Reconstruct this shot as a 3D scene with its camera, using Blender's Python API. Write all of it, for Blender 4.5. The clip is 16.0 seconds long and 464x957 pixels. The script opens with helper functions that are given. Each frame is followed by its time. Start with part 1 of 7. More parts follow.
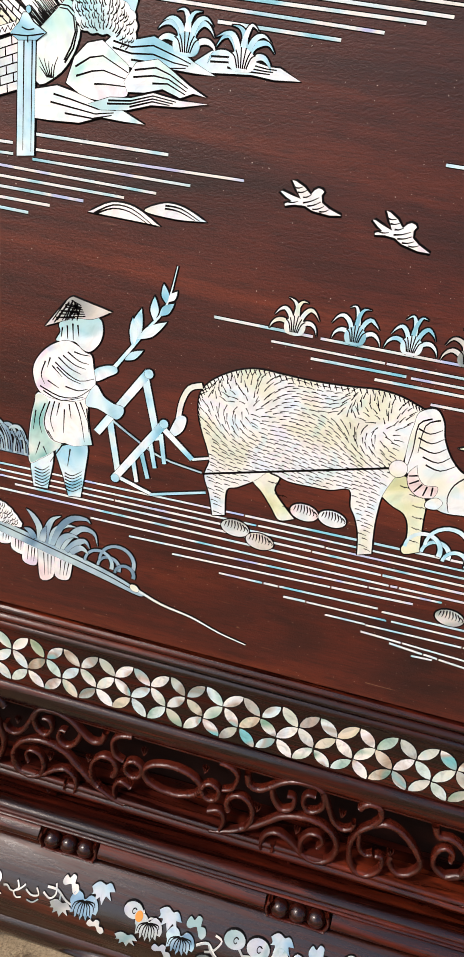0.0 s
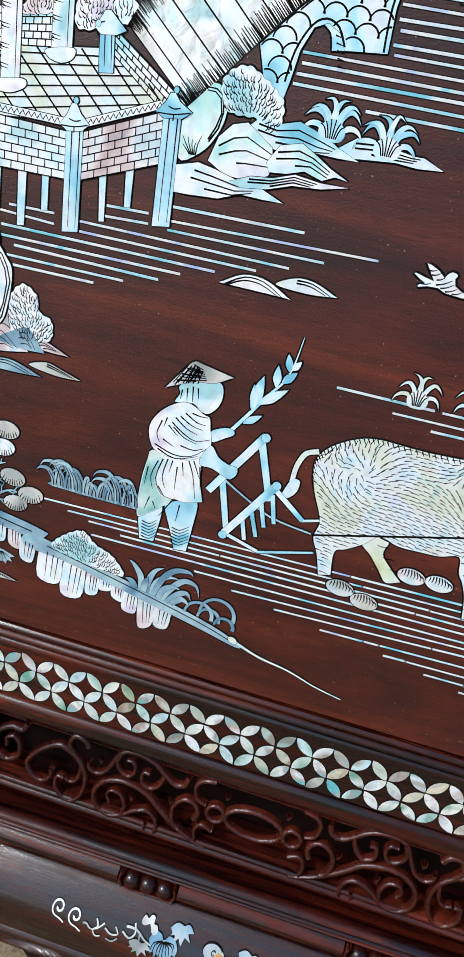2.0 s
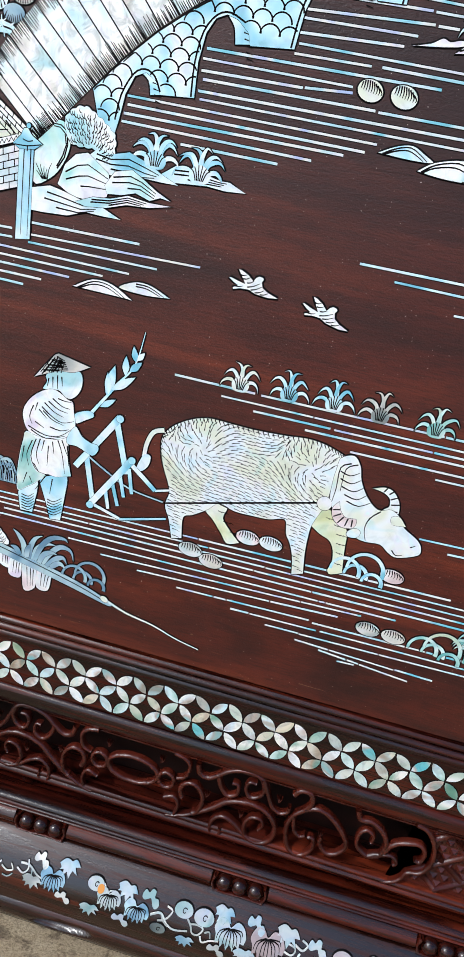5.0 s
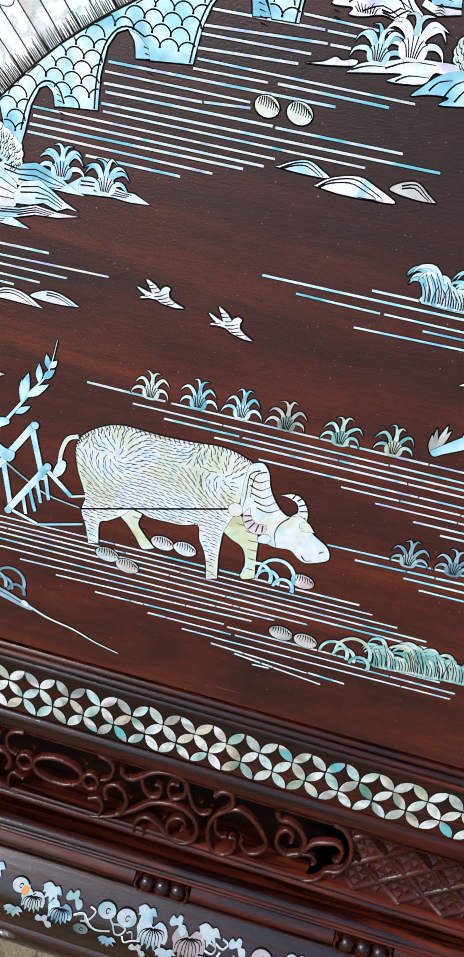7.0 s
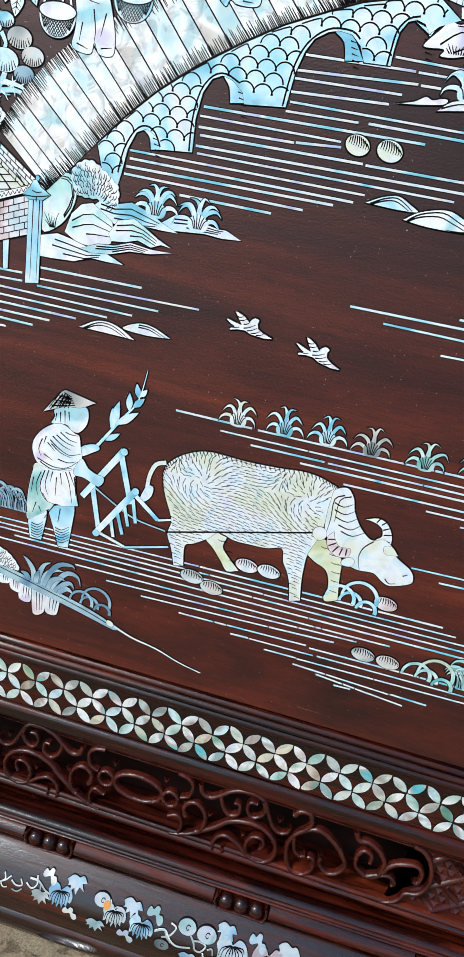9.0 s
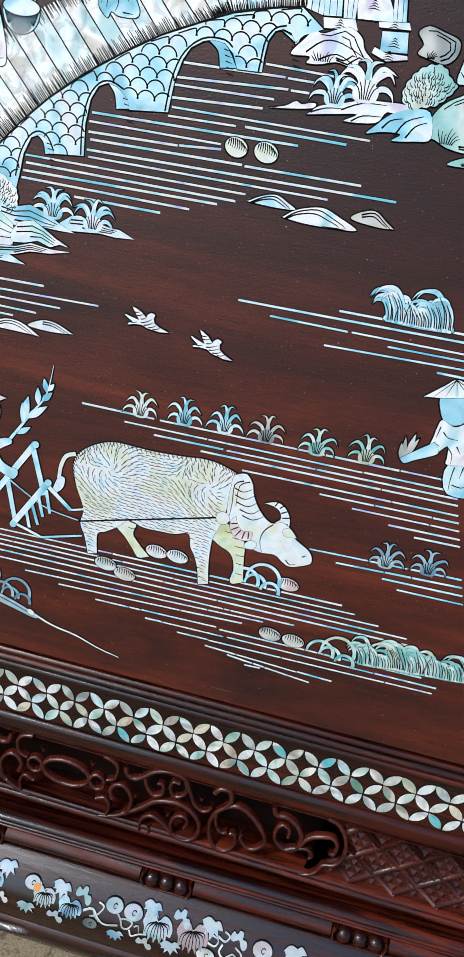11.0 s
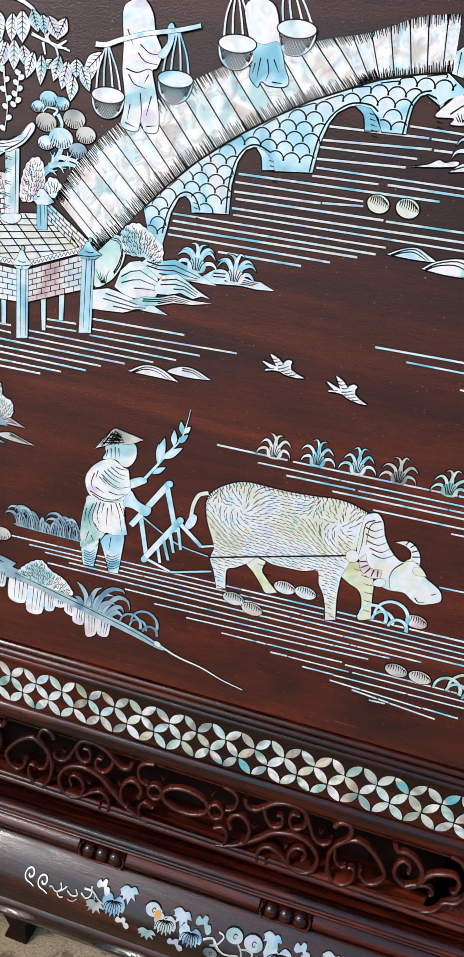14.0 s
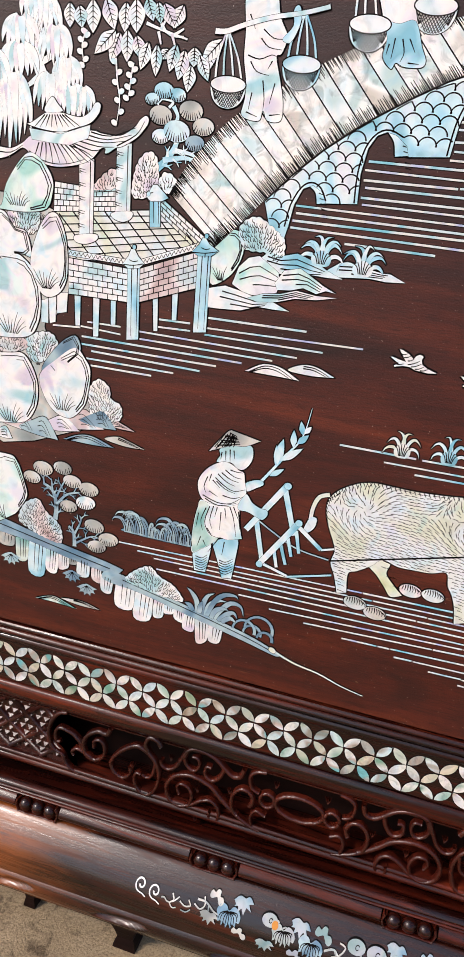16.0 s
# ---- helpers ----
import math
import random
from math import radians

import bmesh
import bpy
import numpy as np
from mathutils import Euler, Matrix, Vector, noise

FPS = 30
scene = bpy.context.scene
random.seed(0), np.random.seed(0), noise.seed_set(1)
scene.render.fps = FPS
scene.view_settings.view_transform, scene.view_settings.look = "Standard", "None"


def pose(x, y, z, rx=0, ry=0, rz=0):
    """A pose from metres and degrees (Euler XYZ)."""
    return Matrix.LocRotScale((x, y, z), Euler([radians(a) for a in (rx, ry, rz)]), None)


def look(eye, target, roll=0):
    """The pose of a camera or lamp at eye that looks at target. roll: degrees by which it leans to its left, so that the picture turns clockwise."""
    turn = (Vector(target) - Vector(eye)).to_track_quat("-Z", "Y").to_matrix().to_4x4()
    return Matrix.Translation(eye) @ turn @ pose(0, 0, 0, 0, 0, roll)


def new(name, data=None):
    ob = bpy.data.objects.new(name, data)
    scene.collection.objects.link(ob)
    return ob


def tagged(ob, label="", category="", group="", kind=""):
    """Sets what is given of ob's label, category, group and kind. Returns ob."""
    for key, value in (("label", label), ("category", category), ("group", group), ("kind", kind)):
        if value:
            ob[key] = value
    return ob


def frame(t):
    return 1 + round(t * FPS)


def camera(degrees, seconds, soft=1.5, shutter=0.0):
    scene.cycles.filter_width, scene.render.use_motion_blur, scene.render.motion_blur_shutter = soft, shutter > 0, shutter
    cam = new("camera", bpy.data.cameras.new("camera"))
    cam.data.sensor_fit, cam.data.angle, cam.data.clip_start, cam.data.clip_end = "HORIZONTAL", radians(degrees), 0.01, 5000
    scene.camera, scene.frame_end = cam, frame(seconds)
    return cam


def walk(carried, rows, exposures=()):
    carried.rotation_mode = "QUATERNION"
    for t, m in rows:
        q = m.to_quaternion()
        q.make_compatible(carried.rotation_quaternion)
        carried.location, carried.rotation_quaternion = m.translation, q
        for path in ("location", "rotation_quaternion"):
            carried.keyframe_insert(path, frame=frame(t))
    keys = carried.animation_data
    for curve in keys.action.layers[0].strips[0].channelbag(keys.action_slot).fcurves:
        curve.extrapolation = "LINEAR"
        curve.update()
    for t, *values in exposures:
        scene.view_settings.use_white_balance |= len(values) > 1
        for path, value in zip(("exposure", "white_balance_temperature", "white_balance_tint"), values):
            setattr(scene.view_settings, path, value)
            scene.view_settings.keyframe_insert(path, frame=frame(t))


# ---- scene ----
cam = camera(35.5, 16.0, 1.4)
PATH = [
    (0, (0.125, -0.38, 0.551), (-0.192, 1.441, -0.213), 8.7),
    (0.5, (0.097, -0.364, 0.572), (-0.215, 1.461, -0.185), 8.8),
    (1, (0.086, -0.364, 0.582), (-0.242, 1.466, -0.155), 10.3),
    (1.5, (0.078, -0.374, 0.577), (-0.25, 1.439, -0.201), 11.0),
    (2, (0.056, -0.393, 0.575), (-0.26, 1.432, -0.177), 10.5),
    (2.5, (0.092, -0.41, 0.597), (-0.194, 1.428, -0.138), 10.5),
    (3, (0.126, -0.436, 0.598), (-0.129, 1.415, -0.114), 10.3),
    (3.2, (0.144, -0.44, 0.598), (-0.1, 1.418, -0.101), 9.9),
    (5.3, (0.16, -0.449, 0.591), (-0.135, 1.396, -0.121), 10.6),
    (5.5, (0.165, -0.451, 0.592), (-0.131, 1.394, -0.122), 10.7),
    (6, (0.171, -0.45, 0.595), (-0.102, 1.397, -0.122), 11.1),
    (6.5, (0.185, -0.447, 0.601), (-0.086, 1.403, -0.109), 11.4),
    (7, (0.2, -0.441, 0.607), (-0.044, 1.415, -0.099), 11.1),
    (7.5, (0.192, -0.439, 0.602), (-0.09, 1.411, -0.103), 10.1),
    (8, (0.168, -0.448, 0.595), (-0.153, 1.397, -0.108), 9.6),
    (8.5, (0.159, -0.446, 0.602), (-0.171, 1.396, -0.106), 10.3),
    (9, (0.168, -0.458, 0.612), (-0.178, 1.389, -0.073), 9.8),
    (9.5, (0.176, -0.472, 0.623), (-0.161, 1.382, -0.048), 9.4),
    (10, (0.211, -0.468, 0.62), (-0.082, 1.394, -0.05), 9.3),
    (10.2, (0.229, -0.467, 0.617), (-0.063, 1.394, -0.056), 8.9),
    (12.3, (0.216, -0.483, 0.617), (-0.127, 1.377, -0.032), 9.6),
    (12.5, (0.208, -0.486, 0.616), (-0.142, 1.373, -0.032), 9.5),
    (13, (0.196, -0.491, 0.615), (-0.173, 1.367, -0.027), 9.1),
    (13.5, (0.191, -0.498, 0.621), (-0.222, 1.355, -0.008), 8.6),
    (14, (0.17, -0.498, 0.625), (-0.272, 1.351, 0.003), 7.8),
    (14.5, (0.148, -0.493, 0.617), (-0.298, 1.349, -0.02), 7.6),
    (15, (0.136, -0.492, 0.62), (-0.327, 1.348, -0.012), 7.5),
    (15.5, (0.112, -0.501, 0.62), (-0.37, 1.334, -0.012), 6.8),
    (16, (0.095, -0.5, 0.618), (-0.399, 1.326, -0.031), 5.9),
]
# the phone's own exposure and white balance drift
EXPOSURE = ((0.0, 0.42, 6880, 17), (0.5, 0.34, 6200, 9), (1.0, 0.28, 5780, 5), (1.7, 0.23, 5720, 5), (3.2, 0.21, 5660, 4), (5.3, 0.31, 5770, 8), (8.5, 0.29, 5720, 6), (10.0, 0.23, 5690, 5), (12.5, 0.2, 5720, 7), (13.5, 0.2, 5830, 8), (14.5, 0.2, 6180, 14), (16.0, 0.21, 6690, 18))
walk(cam, [(t, look(eye, target, roll)) for t, eye, target, roll in PATH], EXPOSURE)

# world and sun: a bright open yard under a high hazy sky
world = bpy.data.worlds.new("sky")
scene.world = world
world.use_nodes = True
wn = world.node_tree.nodes
sky = wn.new("ShaderNodeTexSky")
sky.sky_type = "NISHITA"
sky.sun_disc = False
sky.sun_elevation, sky.sun_rotation = radians(43), radians(224)
sky.air_density, sky.dust_density = 1.0, 2.5
wn["Background"].inputs["Strength"].default_value = 0.15
world.node_tree.links.new(sky.outputs[0], wn["Background"].inputs["Color"])
sun = new("sun", bpy.data.lights.new("sun", "SUN"))
sun.data.energy, sun.data.angle, sun.data.color = 1.95, radians(10), (1.0, 0.95, 0.88)
sun.matrix_world = look((-2.1, -2.2, 2.8), (0, 0, 0))

# ---- materials ----
def shader(name, rough=0.4, **sockets):
    m = bpy.data.materials.new(name)
    m.use_nodes = True
    b = m.node_tree.nodes["Principled BSDF"]
    b.inputs["Roughness"].default_value = rough
    for key, value in sockets.items():
        b.inputs[key.replace("_", " ")].default_value = value
    return m, m.node_tree, b


def node(tree, kind, **settings):
    n = tree.nodes.new(kind)
    for key, value in settings.items():
        if key in n.inputs:
            n.inputs[key].default_value = value
    return n


def ramp(tree, fac, *stops):
    r = tree.nodes.new("ShaderNodeValToRGB")
    while len(r.color_ramp.elements) < len(stops):
        r.color_ramp.elements.new(0.5)
    for e, (spot, c) in zip(r.color_ramp.elements, stops):
        e.position, e.color = spot, (*c, 1)
    tree.links.new(fac, r.inputs[0])
    return r.outputs[0]


def coords(tree, sx, sy, sz):
    c = tree.nodes.new("ShaderNodeTexCoord")
    m = tree.nodes.new("ShaderNodeMapping")
    m.inputs["Scale"].default_value = (sx, sy, sz)
    tree.links.new(c.outputs["Object"], m.inputs["Vector"])
    return m.outputs[0]


def noise_of(tree, vec, scale, detail=4.0, rough=0.55, distort=0.0):
    n = node(tree, "ShaderNodeTexNoise", Scale=scale, Detail=detail, Roughness=rough, Distortion=distort)
    tree.links.new(vec, n.inputs["Vector"])
    return n.outputs[0]


def mixed(tree, fac, a, b, mode="MIX"):
    n = tree.nodes.new("ShaderNodeMix")
    n.data_type, n.blend_type = "RGBA", mode
    for socket, value in ((n.inputs[0], fac), (n.inputs[6], a), (n.inputs[7], b)):
        if isinstance(value, (int, float)):
            socket.default_value = value
        elif isinstance(value, tuple):
            socket.default_value = (*value, 1)
        else:
            tree.links.new(value, socket)
    return n.outputs[2]


def bumped(tree, b, height, strength, distance):
    n = node(tree, "ShaderNodeBump", Strength=strength, Distance=distance)
    tree.links.new(height, n.inputs["Height"])
    tree.links.new(n.outputs[0], b.inputs["Normal"])


def rosewood(name, dark, mid, light, rough, coat, peel=0.3, shine=0.3, dusty=False, figured=False, amber=None):
    """Red-brown lacquered rosewood: long grain, pores, uneven polish, a fine pimpled lacquer."""
    m, tree, b = shader(name, rough, Coat_Weight=coat, Coat_Roughness=0.2, Specular_IOR_Level=shine)
    broad = noise_of(tree, coords(tree, 3, 14, 22), 1.0, 5, 0.6, 1.2)
    grain = noise_of(tree, coords(tree, 14, 160, 220), 1.0, 6, 0.65, 0.6)
    pores = noise_of(tree, coords(tree, 90, 700, 1100), 1.0, 2)
    colour = ramp(tree, broad, (0.28, dark), (0.5, mid), (0.78, light))
    colour = mixed(tree, 0.55, colour, ramp(tree, grain, (0.3, (0.35, 0.3, 0.28)), (0.62, (1, 1, 1))), "MULTIPLY")
    colour = mixed(tree, 0.5, colour, ramp(tree, pores, (0.36, (0.3, 0.25, 0.25)), (0.5, (1, 1, 1))), "MULTIPLY")
    if figured:
        streak = noise_of(tree, coords(tree, 7, 130, 170), 1.0, 4, 0.7, 0.9)
        colour = mixed(tree, 1.0, colour, ramp(tree, streak, (0.4, (0.3, 0.26, 0.26)), (0.5, (1, 1, 1)), (0.6, (2.1, 1.9, 1.7))), "MULTIPLY")
    if amber:
        # sapwood shows amber at one end of the board
        spot = tree.nodes.new("ShaderNodeSeparateXYZ")
        tree.links.new(coords(tree, 1, 1, 1), spot.inputs[0])
        sway = node(tree, "ShaderNodeMath")
        sway.operation = "MULTIPLY_ADD"
        tree.links.new(noise_of(tree, coords(tree, 8, 40, 40), 1.0, 4), sway.inputs[0])
        sway.inputs[1].default_value = 0.16
        tree.links.new(spot.outputs["X"], sway.inputs[2])
        sap = mixed(tree, 1.0, (0.26, 0.072, 0.015), ramp(tree, streak, (0.38, (0.35, 0.3, 0.3)), (0.55, (1, 1, 1))), "MULTIPLY")
        ends = node(tree, "ShaderNodeMapRange", **{"From Min": amber - 0.03, "From Max": amber + 0.05, "To Min": 0.85, "To Max": 0.0})
        tree.links.new(sway.outputs[0], ends.inputs[0])
        colour = mixed(tree, ends.outputs[0], colour, sap)
    if dusty:
        # the colour turns near black and less red towards the panel's top
        spot = tree.nodes.new("ShaderNodeSeparateXYZ")
        tree.links.new(coords(tree, 1, 1, 1), spot.inputs[0])
        sway = node(tree, "ShaderNodeMath")
        sway.operation = "MULTIPLY_ADD"
        tree.links.new(noise_of(tree, coords(tree, 5, 5, 9), 1.0, 3), sway.inputs[0])
        sway.inputs[1].default_value = 0.22
        tree.links.new(spot.outputs["Z"], sway.inputs[2])
        colour = mixed(tree, ramp(tree, sway.outputs[0], (0.58, (0, 0, 0)), (0.76, (0.66, 0.66, 0.66))), colour, (0.015, 0.0055, 0.0048))
        specks = noise_of(tree, coords(tree, 700, 700, 700), 1.0, 1)
        colour = mixed(tree, ramp(tree, specks, (0.735, (0, 0, 0)), (0.78, (1, 1, 1))), colour, (0.4, 0.34, 0.3))
        scuffs = noise_of(tree, coords(tree, 25, 90, 240), 1.0, 3, 0.6)
        colour = mixed(tree, ramp(tree, scuffs, (0.68, (0, 0, 0)), (0.8, (0.55, 0.55, 0.55))), colour, (0.24, 0.1, 0.05))
    tree.links.new(colour, b.inputs["Base Color"])
    worn = noise_of(tree, coords(tree, 9, 20, 20), 1.0, 5)
    r = node(tree, "ShaderNodeMapRange", **{"To Min": rough - 0.1, "To Max": rough + 0.16})
    tree.links.new(worn, r.inputs[0])
    tree.links.new(r.outputs[0], b.inputs["Roughness"])
    if figured:
        # brushed lacquer: the polish follows the grain
        gloss = node(tree, "ShaderNodeMapRange", **{"From Min": 0.35, "From Max": 0.65, "To Min": rough - 0.1, "To Max": rough + 0.32})
        tree.links.new(streak, gloss.inputs[0])
        tree.links.new(gloss.outputs[0], b.inputs["Roughness"])
        level = node(tree, "ShaderNodeMapRange", **{"From Min": 0.38, "From Max": 0.62, "To Min": shine * 1.5, "To Max": shine * 0.45})
        tree.links.new(streak, level.inputs[0])
        tree.links.new(level.outputs[0], b.inputs["Specular IOR Level"])
    fine = noise_of(tree, coords(tree, 520, 520, 800), 1.0, 3, 0.7)
    bumped(tree, b, mixed(tree, 0.3 if dusty else 0.5, fine, grain), peel, 0.0008 if dusty else 0.0006)
    return m


def nacre(name, *stops, wrinkle=0.2, uneven=0.0):
    """Mother-of-pearl: cloudy colour that drifts from piece to piece, silky streaks, a hard gloss."""
    m, tree, b = shader(name, 0.3, Coat_Weight=0.5, Coat_Roughness=0.12, Specular_IOR_Level=0.6)
    info = tree.nodes.new("ShaderNodeObjectInfo")
    geo = tree.nodes.new("ShaderNodeNewGeometry")
    shift = node(tree, "ShaderNodeVectorMath")
    shift.operation = "ADD"
    push = node(tree, "ShaderNodeMath")
    push.operation = "MULTIPLY_ADD"
    tree.links.new(info.outputs["Random"], push.inputs[0])
    push.inputs[1].default_value = 40.0
    island = node(tree, "ShaderNodeMath")
    island.operation = "MULTIPLY"
    tree.links.new(geo.outputs["Random Per Island"], island.inputs[0])
    island.inputs[1].default_value = 25.0
    tree.links.new(island.outputs[0], push.inputs[2])
    tree.links.new(coords(tree, 1, 1, 1), shift.inputs[0])
    tree.links.new(push.outputs[0], shift.inputs[1])
    cloud = noise_of(tree, shift.outputs[0], 30.0, 1, 0.4, 1.2)
    colour = ramp(tree, cloud, *[(0.5 + (p - 0.5) * 0.62, c) for p, c in stops])
    hue = noise_of(tree, shift.outputs[0], 48.0, 1, 0.4, 1.6)
    tint = ramp(tree, hue, (0.3, (0.7, 0.92, 1.0)), (0.44, (1, 1, 1)), (0.58, (1.0, 0.98, 0.93)), (0.68, (0.96, 0.88, 0.96)), (0.78, (0.8, 1.0, 0.94)))
    colour = mixed(tree, 0.6, colour, tint, "MULTIPLY")
    streak = noise_of(tree, shift.outputs[0], 85.0, 3, 0.6, 1.4)
    colour = mixed(tree, wrinkle, colour, ramp(tree, streak, (0.34, (0.42, 0.46, 0.46)), (0.5, (1, 1, 1))), "MULTIPLY")
    if uneven:
        tone = ramp(tree, info.outputs["Random"], (0.0, (0.4, 0.5, 0.48)), (0.16, (0.75, 0.62, 0.4)), (0.28, (0.66, 0.72, 0.7)), (0.5, (1, 1, 1)), (0.75, (1, 0.97, 0.94)), (0.92, (0.62, 0.86, 0.9)))
        colour = mixed(tree, uneven, colour, tone, "MULTIPLY")
    tree.links.new(colour, b.inputs["Base Color"])
    bumped(tree, b, streak, 0.1 + wrinkle * 0.7, 0.0015)
    return m


PANEL_WOOD = rosewood("panel_rosewood", (0.018, 0.0034, 0.0024), (0.078, 0.0106, 0.0042), (0.2, 0.033, 0.009), 0.4, 0.0, 0.7, 0.46, True)
FRAME_WOOD = rosewood("frame_rosewood", (0.004, 0.0012, 0.001), (0.034, 0.0044, 0.0018), (0.12, 0.019, 0.005), 0.22, 0.2, 0.6, 0.36, figured=True)
APRON_WOOD = rosewood("apron_rosewood", (0.004, 0.0012, 0.001), (0.02, 0.0042, 0.002), (0.06, 0.014, 0.005), 0.18, 0.55, 0.6, 0.42, figured=True, amber=-0.09)
# near-black copy of the rosewood, with the shade of the recesses in its colour
SHADED_WOOD = rosewood("shadowed_rosewood", (0.005, 0.0015, 0.001), (0.01, 0.0028, 0.002), (0.02, 0.005, 0.003), 0.55, 0.0, 0.3, 0.15)
WHITE = nacre("white_nacre", (0.2, (0.42, 0.68, 0.72)), (0.36, (0.78, 0.87, 0.9)), (0.5, (0.89, 0.91, 0.91)), (0.66, (0.9, 0.89, 0.87)), (0.82, (0.7, 0.64, 0.76)))
PLANKED = nacre("wrinkled_white_nacre", (0.2, (0.52, 0.7, 0.7)), (0.36, (0.8, 0.87, 0.87)), (0.5, (0.92, 0.93, 0.92)), (0.66, (0.9, 0.88, 0.84)), (0.84, (0.62, 0.58, 0.52)), wrinkle=0.62)
BLUE = nacre("blue_nacre", (0.22, (0.2, 0.52, 0.66)), (0.42, (0.42, 0.72, 0.84)), (0.58, (0.66, 0.85, 0.9)), (0.8, (0.8, 0.86, 0.9)))
STEEL = nacre("steel_blue_nacre", (0.25, (0.12, 0.24, 0.34)), (0.5, (0.26, 0.4, 0.5)), (0.75, (0.42, 0.58, 0.62)))
GREEN = nacre("green_nacre", (0.22, (0.16, 0.44, 0.42)), (0.45, (0.42, 0.66, 0.62)), (0.6, (0.7, 0.8, 0.76)), (0.8, (0.52, 0.6, 0.46)))
CREAM = nacre("cream_nacre", (0.22, (0.72, 0.76, 0.62)), (0.42, (0.78, 0.81, 0.76)), (0.56, (0.8, 0.85, 0.86)), (0.78, (0.7, 0.8, 0.85)))
STRAW = nacre("straw_nacre", (0.22, (0.6, 0.64, 0.36)), (0.45, (0.72, 0.76, 0.54)), (0.7, (0.76, 0.8, 0.7)))
PINK = nacre("pink_nacre", (0.22, (0.56, 0.42, 0.42)), (0.45, (0.76, 0.66, 0.66)), (0.6, (0.82, 0.8, 0.8)), (0.8, (0.6, 0.72, 0.76)))
TEAL = nacre("teal_white_nacre", (0.22, (0.36, 0.7, 0.64)), (0.45, (0.68, 0.86, 0.82)), (0.6, (0.86, 0.91, 0.9)), (0.8, (0.8, 0.8, 0.88)))
VINE = nacre("grey_blue_vine_nacre", (0.25, (0.16, 0.3, 0.4)), (0.45, (0.28, 0.4, 0.47)), (0.6, (0.36, 0.45, 0.48)), (0.78, (0.42, 0.46, 0.5)))
GREY = nacre("grey_nacre", (0.22, (0.24, 0.27, 0.26)), (0.45, (0.46, 0.48, 0.46)), (0.6, (0.62, 0.6, 0.54)), (0.8, (0.66, 0.7, 0.7)))
BORDER = nacre("border_nacre", (0.15, (0.2, 0.4, 0.3)), (0.34, (0.62, 0.68, 0.6)), (0.48, (0.84, 0.83, 0.78)), (0.6, (0.74, 0.78, 0.8)), (0.72, (0.5, 0.4, 0.34)), (0.88, (0.16, 0.5, 0.54)), wrinkle=0.5, uneven=0.72)
# TEAL and PINK at about half brightness, painted dimmer against the apron's strong light
SHOAL = nacre("dimmed_pale_nacre", (0.22, (0.2, 0.33, 0.33)), (0.45, (0.34, 0.42, 0.42)), (0.6, (0.42, 0.46, 0.46)), (0.8, (0.36, 0.4, 0.46)))
BLUSH = nacre("dimmed_blush_nacre", (0.22, (0.32, 0.25, 0.25)), (0.45, (0.42, 0.38, 0.38)), (0.6, (0.46, 0.45, 0.45)), (0.8, (0.3, 0.4, 0.44)))
DIM = nacre("dull_smoky_nacre", (0.3, (0.05, 0.07, 0.075)), (0.6, (0.11, 0.14, 0.14)), (0.8, (0.16, 0.19, 0.18)))
AMBER, _t, _b = shader("amber_shell", 0.3, Base_Color=(0.6, 0.24, 0.03, 1))
INK, _t, _b = shader("black_lacquer", 0.6, Base_Color=(0.003, 0.0026, 0.003, 1), Specular_IOR_Level=0.06)
_v = noise_of(_t, coords(_t, 300, 300, 300), 1.0)
bumped(_t, _b, _v, 0.3, 0.0005)


def concrete():
    m, tree, b = shader("sandy_concrete", 0.9)
    big = noise_of(tree, coords(tree, 9, 9, 9), 1.0, 7, 0.68)
    stain = noise_of(tree, coords(tree, 40, 40, 40), 1.0, 5, 0.7, 0.8)
    grit = noise_of(tree, coords(tree, 420, 420, 420), 1.0, 5, 0.75)
    colour = ramp(tree, big, (0.3, (0.3, 0.22, 0.12)), (0.55, (0.42, 0.32, 0.19)), (0.75, (0.52, 0.42, 0.27)))
    colour = mixed(tree, 0.7, colour, ramp(tree, grit, (0.36, (0.32, 0.28, 0.24)), (0.56, (1, 1, 1))), "MULTIPLY")
    colour = mixed(tree, 0.85, colour, ramp(tree, stain, (0.36, (0.3, 0.27, 0.24)), (0.47, (1, 1, 1)), (0.62, (1, 1, 1)), (0.72, (1.3, 1.3, 1.3))), "MULTIPLY")
    tree.links.new(colour, b.inputs["Base Color"])
    bumped(tree, b, mixed(tree, 0.5, grit, stain), 0.8, 0.004)
    return m


CONCRETE = concrete()

# ---- building helpers: the panel's own plan is in millimetres, x along it, y up it, d out of it ----
FOOT = 0.235


def at(x, y, d=0.0):
    if y < -118:
        y += 0.018 * (x - 60)  # the base sits a hair out of level
    return (x * 0.001, -d * 0.001, FOOT + y * 0.001)


def drawn(x, y):
    """The drawing's own plan, laid slightly askew on the board."""
    k = 1 + 7.497e-5 * x - 1.54e-6 * y
    return (1.03813 * x + 0.002938 * y - 2.069) / k, (0.013594 * x + 1.02051 * y - 5.696) / k


